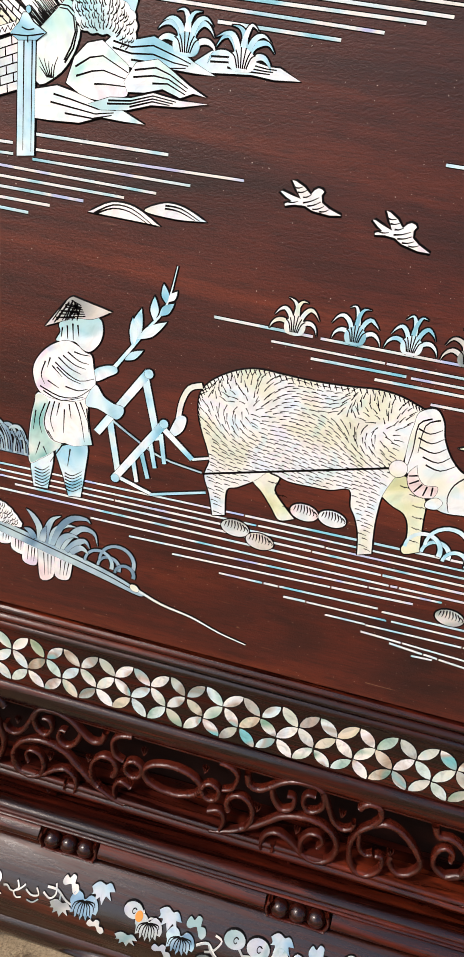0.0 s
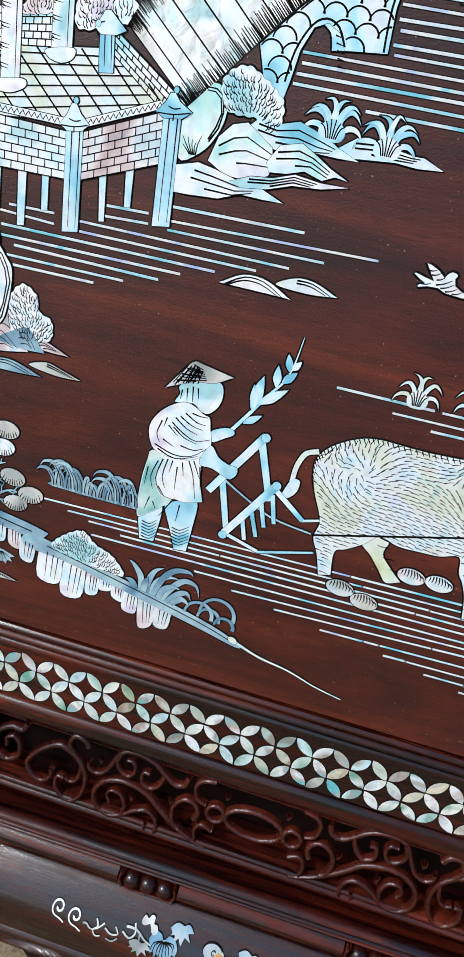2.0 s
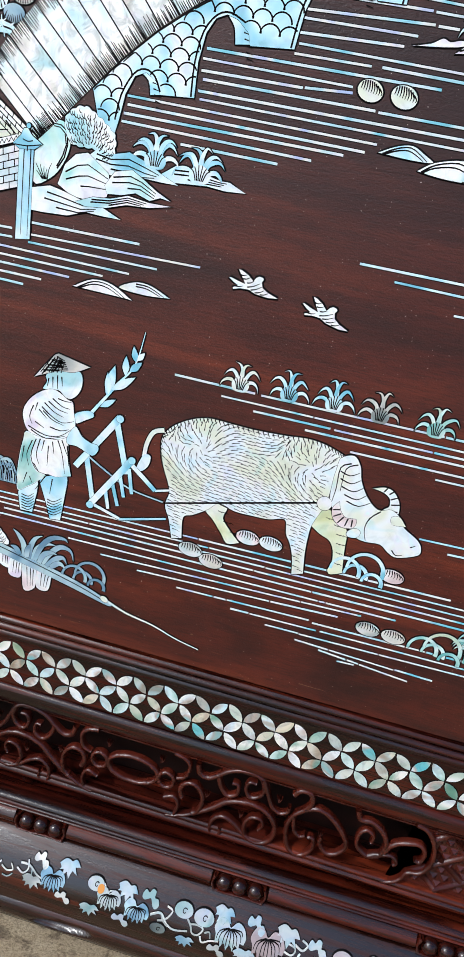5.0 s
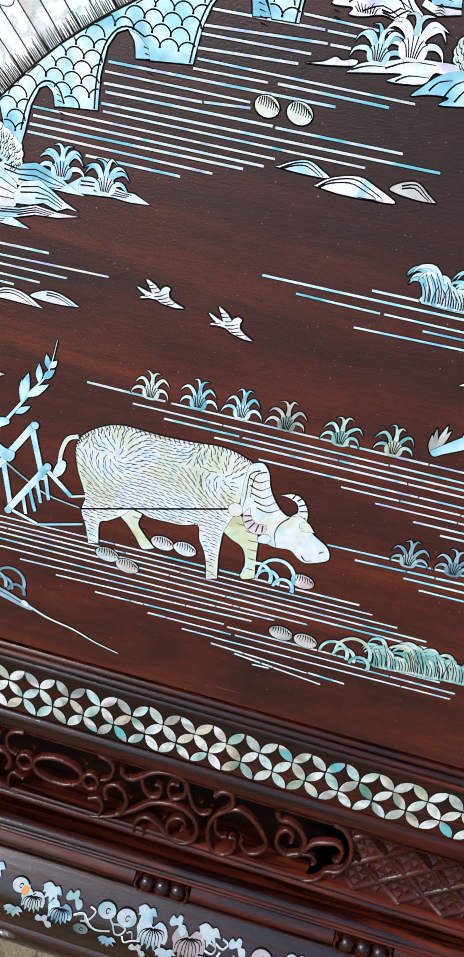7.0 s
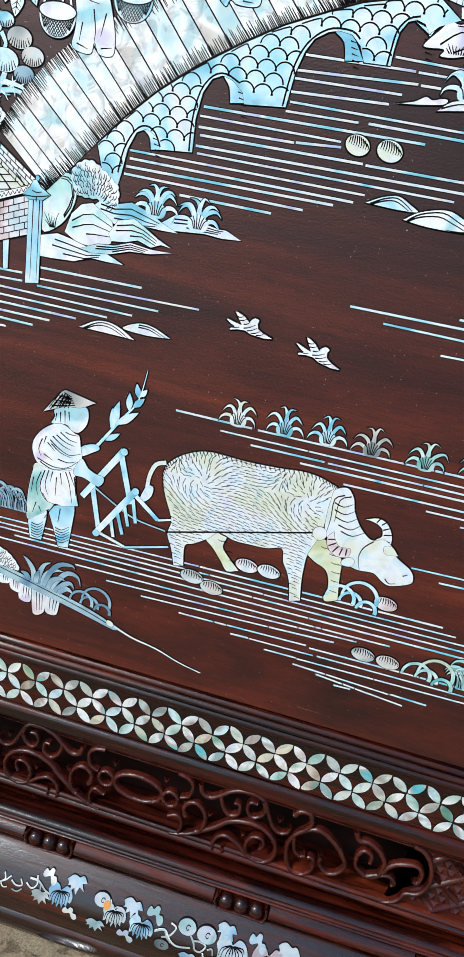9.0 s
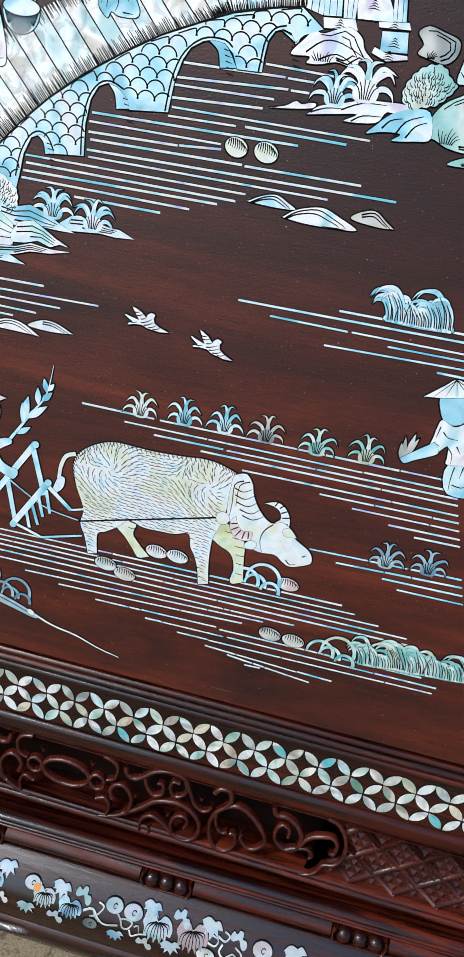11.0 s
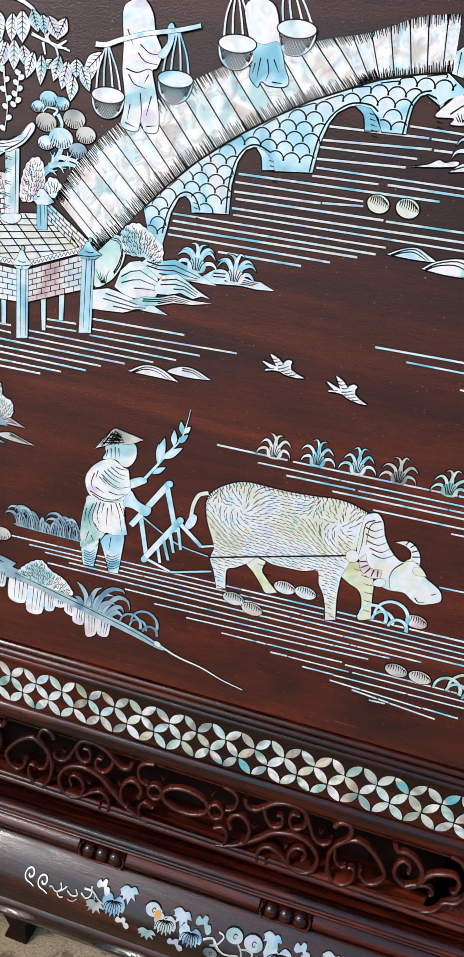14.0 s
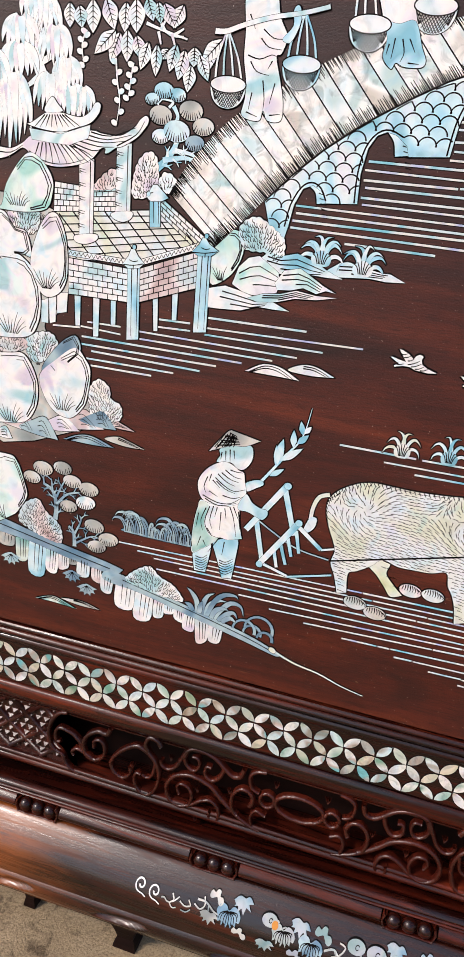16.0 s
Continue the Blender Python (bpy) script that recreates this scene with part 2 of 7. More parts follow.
class Shape:
    """Faces gathered for one mesh."""

    made = 0

    def __init__(self, ground=None, proud=0.7):
        self.verts, self.faces, self.slots, self.materials = [], [], [], []
        self.ground, self.proud, self.count = ground, (proud * 0.5 if proud > 0 else proud) + Shape.made % 25 * 0.003, 0
        Shape.made += 1

    def slot(self, material):
        if material not in self.materials:
            self.materials.append(material)
        return self.materials.index(material)

    def add(self, verts, faces, material):
        base, s = len(self.verts), self.slot(material)
        self.verts += verts
        self.faces += [tuple(base + i for i in f) for f in faces]
        self.slots += [s] * len(faces)

    def link(self, name, parent=None, label="", soft=False):
        mesh = bpy.data.meshes.new(name)
        mesh.from_pydata(self.verts, [], self.faces)
        for m in self.materials:
            mesh.materials.append(m)
        mesh.polygons.foreach_set("material_index", self.slots)
        if soft:
            mesh.polygons.foreach_set("use_smooth", [True] * len(self.faces))
        mesh.update()
        ob = new(name, mesh)
        ob.parent = parent
        return tagged(ob, label)


def extruded(name, profile, x0, x1, material, parent, label="", soft=False):
    """A moulding: a closed section of (y, d) millimetres drawn along x."""
    s, n = Shape(), len(profile)
    verts = [at(x, y, d) for x in (x0, x1) for y, d in profile]
    faces = [(i, (i + 1) % n, n + (i + 1) % n, n + i) for i in range(n)]
    faces += [tuple(range(n))[::-1], tuple(range(n, 2 * n))]
    s.add(verts, faces, material)
    ob = s.link(name, parent, label)
    if soft:
        ob.data.polygons.foreach_set("use_smooth", [True] * n + [False, False])
        ob.data.set_sharp_from_angle(angle=radians(35))
    return ob


def bowed(y0, d0, y1, d1, bulge, n=8):
    """Points of a rounded moulding between two edges, swelling outwards (or hollow, where bulge is negative)."""
    out = []
    for i in range(n + 1):
        u = i / n
        out.append((y0 + (y1 - y0) * u, d0 + (d1 - d0) * u + bulge * math.sin(math.pi * u)))
    return out


# ---- the ground ----
g = Shape()
R = 400.0
g.add([(-R, -R, -0.026), (R, -R, -0.026), (R, R, -0.026), (-R, R, -0.026)], [(0, 1, 2, 3)], CONCRETE)
tagged(g.link("ground"), "pale sandy concrete yard floor, gritty and dusty", "ground", kind="structure")

# ---- the standing screen: one piece of furniture ----
SCREEN = new("inlaid_screen")
SCREEN.location = (0.05, 0, 0)
SCREEN.matrix_world = pose(0, 0, 0)
tagged(SCREEN, "dark rosewood standing screen inlaid with mother-of-pearl, on a carved base", "screen")
LEFT, RIGHT = -420, 520
panel = extruded("picture_panel", [(33, 0), (33, -22), (720, -22), (720, 0)], LEFT + 25, RIGHT - 25, PANEL_WOOD, SCREEN, "dark red-brown lacquered rosewood picture panel")
extruded("bottom_rail", [(11, -36), (11, 0), (-30, 0), (-30.6, -1.4), (-31.4, -1.4), (-31.8, 0.6), (-33.2, 2.2), (-35.5, 3.2), (-38.5, 3.7), (-41.5, 3.5), (-44.5, 2.6), (-47, 1.2), (-48.6, -0.6), (-49, -36)], LEFT, RIGHT, FRAME_WOOD, SCREEN, "rail carrying a border of interlaced coin inlay", True)
extruded("inner_beading", [(32.8, -20), (32.8, -3.5), (30.6, -3.5)] + bowed(30.2, 0.3, 25.6, 0.6, 1.6, 5) + [(25.2, -1), (24.6, -1)] + bowed(24.2, 0.2, 18.4, 0.6, 2.2, 6) + [(18, -0.6), (17.4, -0.6)] + bowed(17, 0.2, 11.2, 0.3, 1.2, 5) + [(11.2, -20)], LEFT + 25, RIGHT - 25, FRAME_WOOD, SCREEN, "stepped beading between panel and border", True)
# the backing's darkness is painted shade, added to its real depth
extruded("fretwork_back", [(-49, -40), (-49, -32), (-118, -32), (-118, -40)], LEFT, RIGHT, SHADED_WOOD, SCREEN, "backing behind the pierced carving, shade put into its colour")
extruded("lower_rail", [(-107.5, -31.8), (-107.5, 0.4)] + bowed(-108, 1.3, -111.2, 1.8, 0.7, 5) + [(-111.6, 0.7), (-112, 0.7)] + bowed(-112.4, 1.6, -117, 2.4, 1.0, 6) + [(-117.8, 0.8), (-117.8, -31.8)], LEFT, RIGHT, FRAME_WOOD, SCREEN, "narrow rail below the pierced carving", True)
# overhang shade is painted into the neck by the near-black wood
extruded("base_neck", [(-115, -34), (-115, -16), (-140, -16), (-140, -34)], LEFT, RIGHT, SHADED_WOOD, SCREEN, "recessed neck above the base, shade put into its colour")
extruded("base_moulding", [(-146, -15.8), (-128.5, -15.8), (-127.5, 3), (-124, 8), (-122.6, 10.5), (-121.9, 13), (-121.9, 15.5), (-122.7, 18), (-124.2, 19.6), (-125.2, 19.9), (-125.6, 18.7), (-126, 18.7)] + bowed(-126.3, 19.7, -128.2, 20.7, 0.8, 5) + [(-128.6, 19.6), (-129, 19.6)] + bowed(-129.3, 20.5, -130.9, 21.1, 0.7, 4) + [(-131.3, 19), (-146, 19)], LEFT, RIGHT, FRAME_WOOD, SCREEN, "stepped base moulding", True)
def swell(x, y):
    """How far the apron's front stands out at a height."""
    u = min(max((y + 147) / -49, 0), 1)
    return 24 + 24 * u + 9 * math.sin(math.pi * u)


extruded("apron", [(-146.5, -10), (-146.5, 22)] + [(-147 - 49 * k / 16, swell(0, -147 - 49 * k / 16)) for k in range(17)] + [(-196.4, 46), (-197, 44), (-220, 40), (-220, -10)], LEFT - 20, RIGHT + 20, APRON_WOOD, SCREEN, "swelling apron of the base, dark with an amber end", True)


def lip():
    """The rolled lower edge of the apron, with long leaf-shaped hollows cut into it."""
    g, rows, xs = Shape(), 20, [LEFT - 20 + 2.5 * k for k in range(int((RIGHT - LEFT + 40) / 2.5) + 1)]
    verts = []
    for x in xs:
        for r in range(rows + 1):
            u = r / rows
            y, d = -196.6 - 25.4 * u, 47.6 + 5.2 * math.sin(math.pi * min(u * 1.12, 1.0)) ** 0.7 - 3.5 * u
            for c in HOLLOWS:
                v = (x - c) / 27
                if abs(v) < 1:
                    mid, half = -206.5 + 2.2 * v, 5.2 * (1 - v * v) ** 0.7
                    w = (y - mid) / half if half > 0.05 else 9
                    if abs(w) < 1:
                        d -= 6.5 * (1 - w * w) ** 0.5 * (1 - v * v) ** 0.5
            verts.append(at(x, y, d))
    n = rows + 1
    g.add(verts, [(i * n + r, i * n + r + 1, (i + 1) * n + r + 1, (i + 1) * n + r) for i in range(len(xs) - 1) for r in range(rows)], APRON_WOOD)
    g.link("apron_lip", SCREEN, "rolled lower lip with carved leaf hollows", True)


HOLLOWS = (-310, -200, -88, 22, 132, 242, 352)
lip()
extruded("top_rail", [(718, -30), (718, 4), (752, 4), (752, -30)], LEFT, RIGHT, FRAME_WOOD, SCREEN, "plain top rail")
for x in (LEFT, RIGHT - 28):
    extruded("side_stile", [(15.5, -30), (15.5, 3), (717.5, 3), (717.5, -30)], x, x + 28, FRAME_WOOD, SCREEN, "plain side stile")

# ---- drawing in shell: outlines, bands, engraved strokes ----
def smooth(pts, closed=True, n=4):
    """A flowing line through the points; a point given twice is a sharp corner."""
    out, m = [], len(pts)
    for i in range(m if closed else m - 1):
        if closed:
            p0, p1, p2, p3 = pts[i - 1], pts[i], pts[(i + 1) % m], pts[(i + 2) % m]
        else:
            p0, p1, p2, p3 = pts[max(i - 1, 0)], pts[i], pts[i + 1], pts[min(i + 2, m - 1)]
        if p1 == p2:
            continue
        for k in range(n):
            u = k / n
            out.append(tuple(0.5 * (2 * b + (c - a) * u + (2 * a - 5 * b + 4 * c - e) * u * u + (3 * b - a - 3 * c + e) * u ** 3) for a, b, c, e in zip(p0, p1, p2, p3)))
    return out if closed else out + [pts[-1]]


def normals(pts, closed):
    out, m = [], len(pts)
    for i in range(m):
        a = pts[i - 1] if closed or i else pts[0]
        b = pts[(i + 1) % m] if closed or i < m - 1 else pts[-1]
        x, y = b[0] - a[0], b[1] - a[1]
        l = math.hypot(x, y) or 1.0
        out.append((-y / l, x / l))
    return out


def area(pts):
    return sum(a[0] * b[1] - b[0] * a[1] for a, b in zip(pts, pts[1:] + pts[:1])) / 2


def inside(p, pts):
    hit = False
    for a, b in zip(pts, pts[1:] + pts[:1]):
        if (a[1] > p[1]) != (b[1] > p[1]) and p[0] < (b[0] - a[0]) * (p[1] - a[1]) / (b[1] - a[1]) + a[0]:
            hit = not hit
    return hit


def ribbon(pts, w, tip=1.0):
    """The outline of a band along a line; tip is the width left at its end."""
    ns, m = normals(pts, False), len(pts)
    half = [w / 2 * (1 + (tip - 1) * i / (m - 1)) for i in range(m)]
    left = [(p[0] + n[0] * h, p[1] + n[1] * h) for p, n, h in zip(pts, ns, half)]
    right = [(p[0] - n[0] * h, p[1] - n[1] * h) for p, n, h in zip(pts, ns, half)]
    return left + right[::-1]


class Inlay(Shape):
    """Pieces of shell let into wood, each with its dark seam and its engraved lines."""

    def stacked(self):
        """A hair's breadth for each new piece, so that no two lie in one plane."""
        self.count += 1
        return 0.0015 * (self.count % 22)

    askew = True

    def place(self, x, y, d):
        if self.askew and not self.ground:
            x, y = drawn(x, y)
        return at(x, y, (self.ground(x, y) if self.ground else 0.0) + d)

    def fill(self, pts, material, flow=True, lift=0.0, seam=0.75):
        pts = smooth(pts) if flow else [p for i, p in enumerate(pts) if p != pts[i - 1]]
        if area(pts) < 0:
            pts.reverse()
        n, top = len(pts), self.proud + lift + self.stacked()
        ns = normals(pts, True)
        lip = 0.2 if seam > 0.46 else 0.1
        inner = [(p[0] + q[0] * lip, p[1] + q[1] * lip) for p, q in zip(pts, ns)]
        verts = [self.place(x, y, top) for x, y in inner] + [self.place(x, y, top - 0.07) for x, y in pts] + [self.place(x, y, -0.6) for x, y in pts]
        if self.ground:
            mx, my = sum(p[0] for p in pts) / n, sum(p[1] for p in pts) / n
            verts.append(self.place(mx, my, top))
            faces = [(i, (i + 1) % n, 3 * n) for i in range(n)] if seam != 0.3 else [tuple(range(n))]
        else:
            faces = [tuple(range(n))]
        bevel = [(i, i + n, (i + 1) % n + n, (i + 1) % n) for i in range(n)]
        if lip < 0.15:
            faces += bevel
        faces += [(i + n, i + 2 * n, (i + 1) % n + 2 * n, (i + 1) % n + n) for i in range(n)]
        self.add(verts, faces, material)
        if lip > 0.15:
            self.add(verts[:2 * n], bevel, INK)
        if seam:
            rim = [(p[0] - q[0] * seam, p[1] - q[1] * seam) for p, q in zip(pts, ns)]
            verts = [self.place(x, y, top - 0.08) for x, y in pts] + [self.place(x, y, 0.03) for x, y in rim]
            self.add(verts, [(i, i + n, (i + 1) % n + n, (i + 1) % n) for i in range(n)], INK)
        return pts

    def cut(self, pts, w=0.6, tip=0.35, flow=True, lift=0.0):
        """An engraved stroke, filled with black lacquer."""
        pts = smooth(pts, False, 3) if flow and len(pts) > 2 else list(pts)
        m = len(pts)
        if m < 2:
            return
        r = ribbon(pts, w * 1.25, tip)
        verts = [self.place(x, y, self.proud + lift + 0.05) for x, y in r]
        self.add(verts, [(i, 2 * m - 1 - i, 2 * m - 2 - i, i + 1) for i in range(m - 1)], INK)

    def cuts(self, lines, w=0.6, tip=0.35):
        for pts in lines:
            self.cut(pts, w, tip)

    def band(self, pts, w, material, tip=1.0, flow=True, lift=0.0, seam=0.6):
        pts = smooth(pts, False, 4) if flow and len(pts) > 2 else list(pts)
        return self.fill(ribbon(pts, w, tip), material, False, lift, seam)

    def blade(self, pts, w, material, lift=0.0, seam=0.6):
        """A grass blade: slim at its root, full in the middle, pointed."""
        pts = smooth(pts, False, 4)
        ns, m = normals(pts, False), len(pts)
        half = [w / 2 * (0.5 + 0.5 * math.sin(math.pi * min(1.0, 0.15 + 0.85 * i / (m - 1)))) * (1 - (i / (m - 1)) ** 3 * 0.85) for i in range(m)]
        left = [(p[0] + n[0] * h, p[1] + n[1] * h) for p, n, h in zip(pts, ns, half)]
        right = [(p[0] - n[0] * h, p[1] - n[1] * h) for p, n, h in zip(pts, ns, half)]
        return self.fill(left + right[::-1], material, False, lift, seam)

    def oval(self, x, y, rx, ry, turn, material, n=22, lift=0.0, seam=0.75):
        c, s = math.cos(turn), math.sin(turn)
        pts = []
        for i in range(n):
            a = 2 * math.pi * i / n
            pts.append((x + c * rx * math.cos(a) - s * ry * math.sin(a), y + s * rx * math.cos(a) + c * ry * math.sin(a)))
        return self.fill(pts, material, False, lift, seam)

    def leaf(self, base, tip, w, material, veins=0, lift=0.0, flow=0.42):
        x, y = tip[0] - base[0], tip[1] - base[1]
        l = math.hypot(x, y) or 1
        nx, ny = -y / l * w / 2, x / l * w / 2
        mid = [(base[0] + x * u, base[1] + y * u, k) for u, k in ((0.15, 0.55), (flow, 1.0), (0.75, 0.6))]
        pts = [base] + [(p + nx * k, q + ny * k) for p, q, k in mid] + [tip, tip] + [(p - nx * k, q - ny * k) for p, q, k in mid[::-1]]
        self.fill(pts, material, True, lift)
        if veins:
            self.cut([base, (base[0] + x * 0.9, base[1] + y * 0.9)], 0.7, lift=lift)
            for i in range(1, veins + 1):
                u = i / (veins + 1) * 0.8
                p, q = base[0] + x * u, base[1] + y * u
                for side in (1, -1):
                    self.cut([(p, q), (p + x * 0.14 + nx * 0.6 * side, q + y * 0.14 + ny * 0.6 * side)], 0.45, lift=lift)


def local(rnd, a, b):
    return a + (b - a) * rnd.random()


def shell(s, x, y, r, material, turn=-0.1, ribs=8, squash=0.62):
    """A ribbed cockle shell."""
    s.oval(x, y, r, r * squash, turn, material)
    for i in range(ribs):
        u = -0.8 + 1.6 * i / (ribs - 1)
        h = math.sqrt(1 - u * u) * squash * r * 0.85
        px, py = x + u * r * math.cos(turn), y + u * r * math.sin(turn)
        s.cut([(px - 0.18 * r * u, py + h), (px + 0.1 * r, py + h * 0.3), (px + 0.05 * r, py - h * 0.2)], 0.75, 0.3)


def tuft(s, x, y, w, h, material, rnd, blades=7):
    """A grass plant: arching blades that spring from a grooved fan."""
    arcs = [((0.2, 0.34), (0.36, 0.4), (0.49, 0.28), (0.55, 0.06)), ((0.13, 0.56), (0.28, 0.8), (0.42, 0.76), (0.53, 0.54)), ((0.06, 0.6), (0.12, 0.94), (0.26, 1.06), (0.4, 0.92))]
    if blades > 7:
        arcs.insert(2, ((0.1, 0.56), (0.2, 0.88), (0.34, 0.94), (0.48, 0.78)))
    for i, arc in enumerate(arcs):
        for side in (1, -1):
            k = local(rnd, 0.9, 1.1)
            if i == len(arcs) - 1 and side > 0:
                arc = ((0.02, 0.55), (-0.01, 0.9), (-0.1, 1.12), (-0.24, 1.08))
            s.blade([(x + side * w * 0.06, y)] + [(x + side * u * w * k, y + v * h * local(rnd, 0.94, 1.06)) for u, v in arc], w * 0.115, material, 0.01 * i)
    s.fill([(x - 0.16 * w, y), (x - 0.24 * w, y + 0.3 * h), (x - 0.12 * w, y + 0.52 * h), (x + 0.01 * w, y + 0.6 * h), (x + 0.12 * w, y + 0.52 * h), (x + 0.24 * w, y + 0.3 * h), (x + 0.16 * w, y)], material, True, 0.05, 0)
    for i in range(6):
        u = -1 + 0.4 * i
        s.cut([(x + u * 0.08 * w, y + 0.06 * h), (x + u * 0.14 * w, y + 0.34 * h), (x + u * 0.22 * w, y + (0.64 - 0.2 * abs(u)) * h)], 0.55, 0.8, lift=0.05)


def meadow(s, x0, y0, x1, y1, h, n, material, rnd):
    """A bank of curling grass between two points, leaning over."""
    body = [(x0, y0)] + [(x0 + (x1 - x0) * k / n, y0 + (y1 - y0) * k / n + h * local(rnd, 0.16, 0.3)) for k in range(n + 1)] + [(x1, y1)]
    s.fill(body, material, True, 0, 0.5)
    many = int(n * 1.25)
    for i in range(many):
        u = (i + local(rnd, -0.3, 0.3)) / max(many - 1, 1)
        bx, by = x0 + (x1 - x0) * u, y0 + (y1 - y0) * u
        hh = h * local(rnd, 0.55, 1.0) * (0.78 + 0.22 * math.sin(u * 9.0))
        lean = -hh * local(rnd, 0.5, 0.8) if rnd.random() < 0.88 else hh * local(rnd, 0.15, 0.35)
        s.blade([(bx, by), (bx + lean * 0.1, by + hh * 0.55), (bx + lean * 0.5, by + hh * 0.95), (bx + lean * 1.05, by + hh * 0.92), (bx + lean * 1.3, by + hh * 0.68)], h * 0.15, material, 0.02 * (i % 7))
        s.cut([(bx + 0.3, by + hh * 0.1), (bx + lean * 0.1 + 0.3, by + hh * 0.5), (bx + lean * 0.42 + 0.2, by + hh * 0.86)], 0.6, 0.6, lift=0.13)


def cap(s, x, y, rx, ry, material, rnd):
    """A cushion of pine foliage with a fringe of engraved needles."""
    s.oval(x, y, rx, ry, local(rnd, -0.15, 0.1), material, 18)
    for i in range(9):
        u = -0.85 + 1.7 * i / 8
        low = -ry * math.sqrt(1 - u * u) * 0.92
        s.cut([(x + u * rx * 0.95, y + low), (x + u * rx * 0.72, y + low + ry * local(rnd, 0.45, 0.8))], 0.65)


def antler(s, pts, w, material, rnd, step=5.0):
    """A crooked bough that throws short forked twigs to both sides."""
    line = smooth(pts, False, 6)
    s.band(line, w, material, 0.5, False)
    run, side = 0.0, 1
    for a, b in zip(line, line[1:]):
        run += math.hypot(b[0] - a[0], b[1] - a[1])
        if run > step:
            run, side = 0.0, -side
            ang = math.atan2(b[1] - a[1], b[0] - a[0]) + side * local(rnd, 0.7, 1.1)
            l = local(rnd, 4.0, 6.5)
            e = (b[0] + l * math.cos(ang), b[1] + l * math.sin(ang))
            s.band([b, e], max(w * 0.45, 1.4), material, 0.7, False, 0.01)
            for fork in (0.8, -0.7):
                g = (e[0] + 2.6 * math.cos(ang + fork), e[1] + 2.6 * math.sin(ang + fork))
                s.band([(b[0] * 0.25 + e[0] * 0.75, b[1] * 0.25 + e[1] * 0.75), g], 1.3, material, 0.6, False, 0.02)


def frond(s, x, y, w, h, material, rnd, n=8):
    """A weeping tassel: a hanging fan with slits between its tails."""
    for i in range(n):
        u = -1 + 2 * i / (n - 1)
        hh = h * (1 - 0.25 * abs(u)) * local(rnd, 0.8, 1.1)
        s.blade([(x + u * w * 0.08, y), (x + u * w * 0.34, y - h * 0.14), (x + u * w * 0.5, y - hh * 0.6), (x + u * w * 0.52 + local(rnd, -1, 1), y - hh)], w * 0.24, material, 0.012 * (i % 5), 0.55)


def bush(s, pts, material, rnd, step=2.2):
    """A rounded shrub with a scalloped edge and fans of curled strokes."""
    line = smooth(pts, True, 4)
    cx, cy = sum(p[0] for p in line) / len(line), sum(p[1] for p in line) / len(line)
    long = sum(math.hypot(a[0] - b[0], a[1] - b[1]) for a, b in zip(line, line[1:] + line[:1]))
    lobes = max(6, int(long / 5.0))
    out, run = [], 0.0
    for a, b in zip(line, line[1:] + line[:1]):
        for k in range(3):
            x, y = a[0] + (b[0] - a[0]) * k / 3, a[1] + (b[1] - a[1]) * k / 3
            r = math.hypot(x - cx, y - cy) or 1.0
            g = 1 + (0.9 * abs(math.sin(math.pi * lobes * (run + k / 3 * math.hypot(a[0] - b[0], a[1] - b[1])) / long)) - 0.4) / r
            out.append((cx + (x - cx) * g, cy + (y - cy) * g))
        run += math.hypot(a[0] - b[0], a[1] - b[1])
    s.fill(out, material, False)
    x0, x1 = min(p[0] for p in line), max(p[0] for p in line)
    y0, y1 = min(p[1] for p in line), max(p[1] for p in line)
    y, odd = y0 + 0.6, 0
    while y < y1:
        x = x0 + odd * 0.7
        while x < x1:
            a = (x + local(rnd, -0.3, 0.3), y + local(rnd, -1.0, 1.0))
            ang = math.pi / 2 - (a[0] - cx) / (x1 - x0) * 1.7 + 0.25 * math.sin(a[1] * 0.9 + a[0] * 0.4)
            l = local(rnd, 2.4, 4.4)
            e = (a[0] + l * math.cos(ang), a[1] + l * math.sin(ang))
            if inside(a, line) and inside(e, line):
                bend = 0.6 if a[0] < cx else -0.6
                s.cut([a, ((a[0] + e[0]) / 2 - bend * math.sin(ang), (a[1] + e[1]) / 2 + bend * math.cos(ang)), e], 0.55)
            x += 1.45
        y += 3.3
        odd = 1 - odd


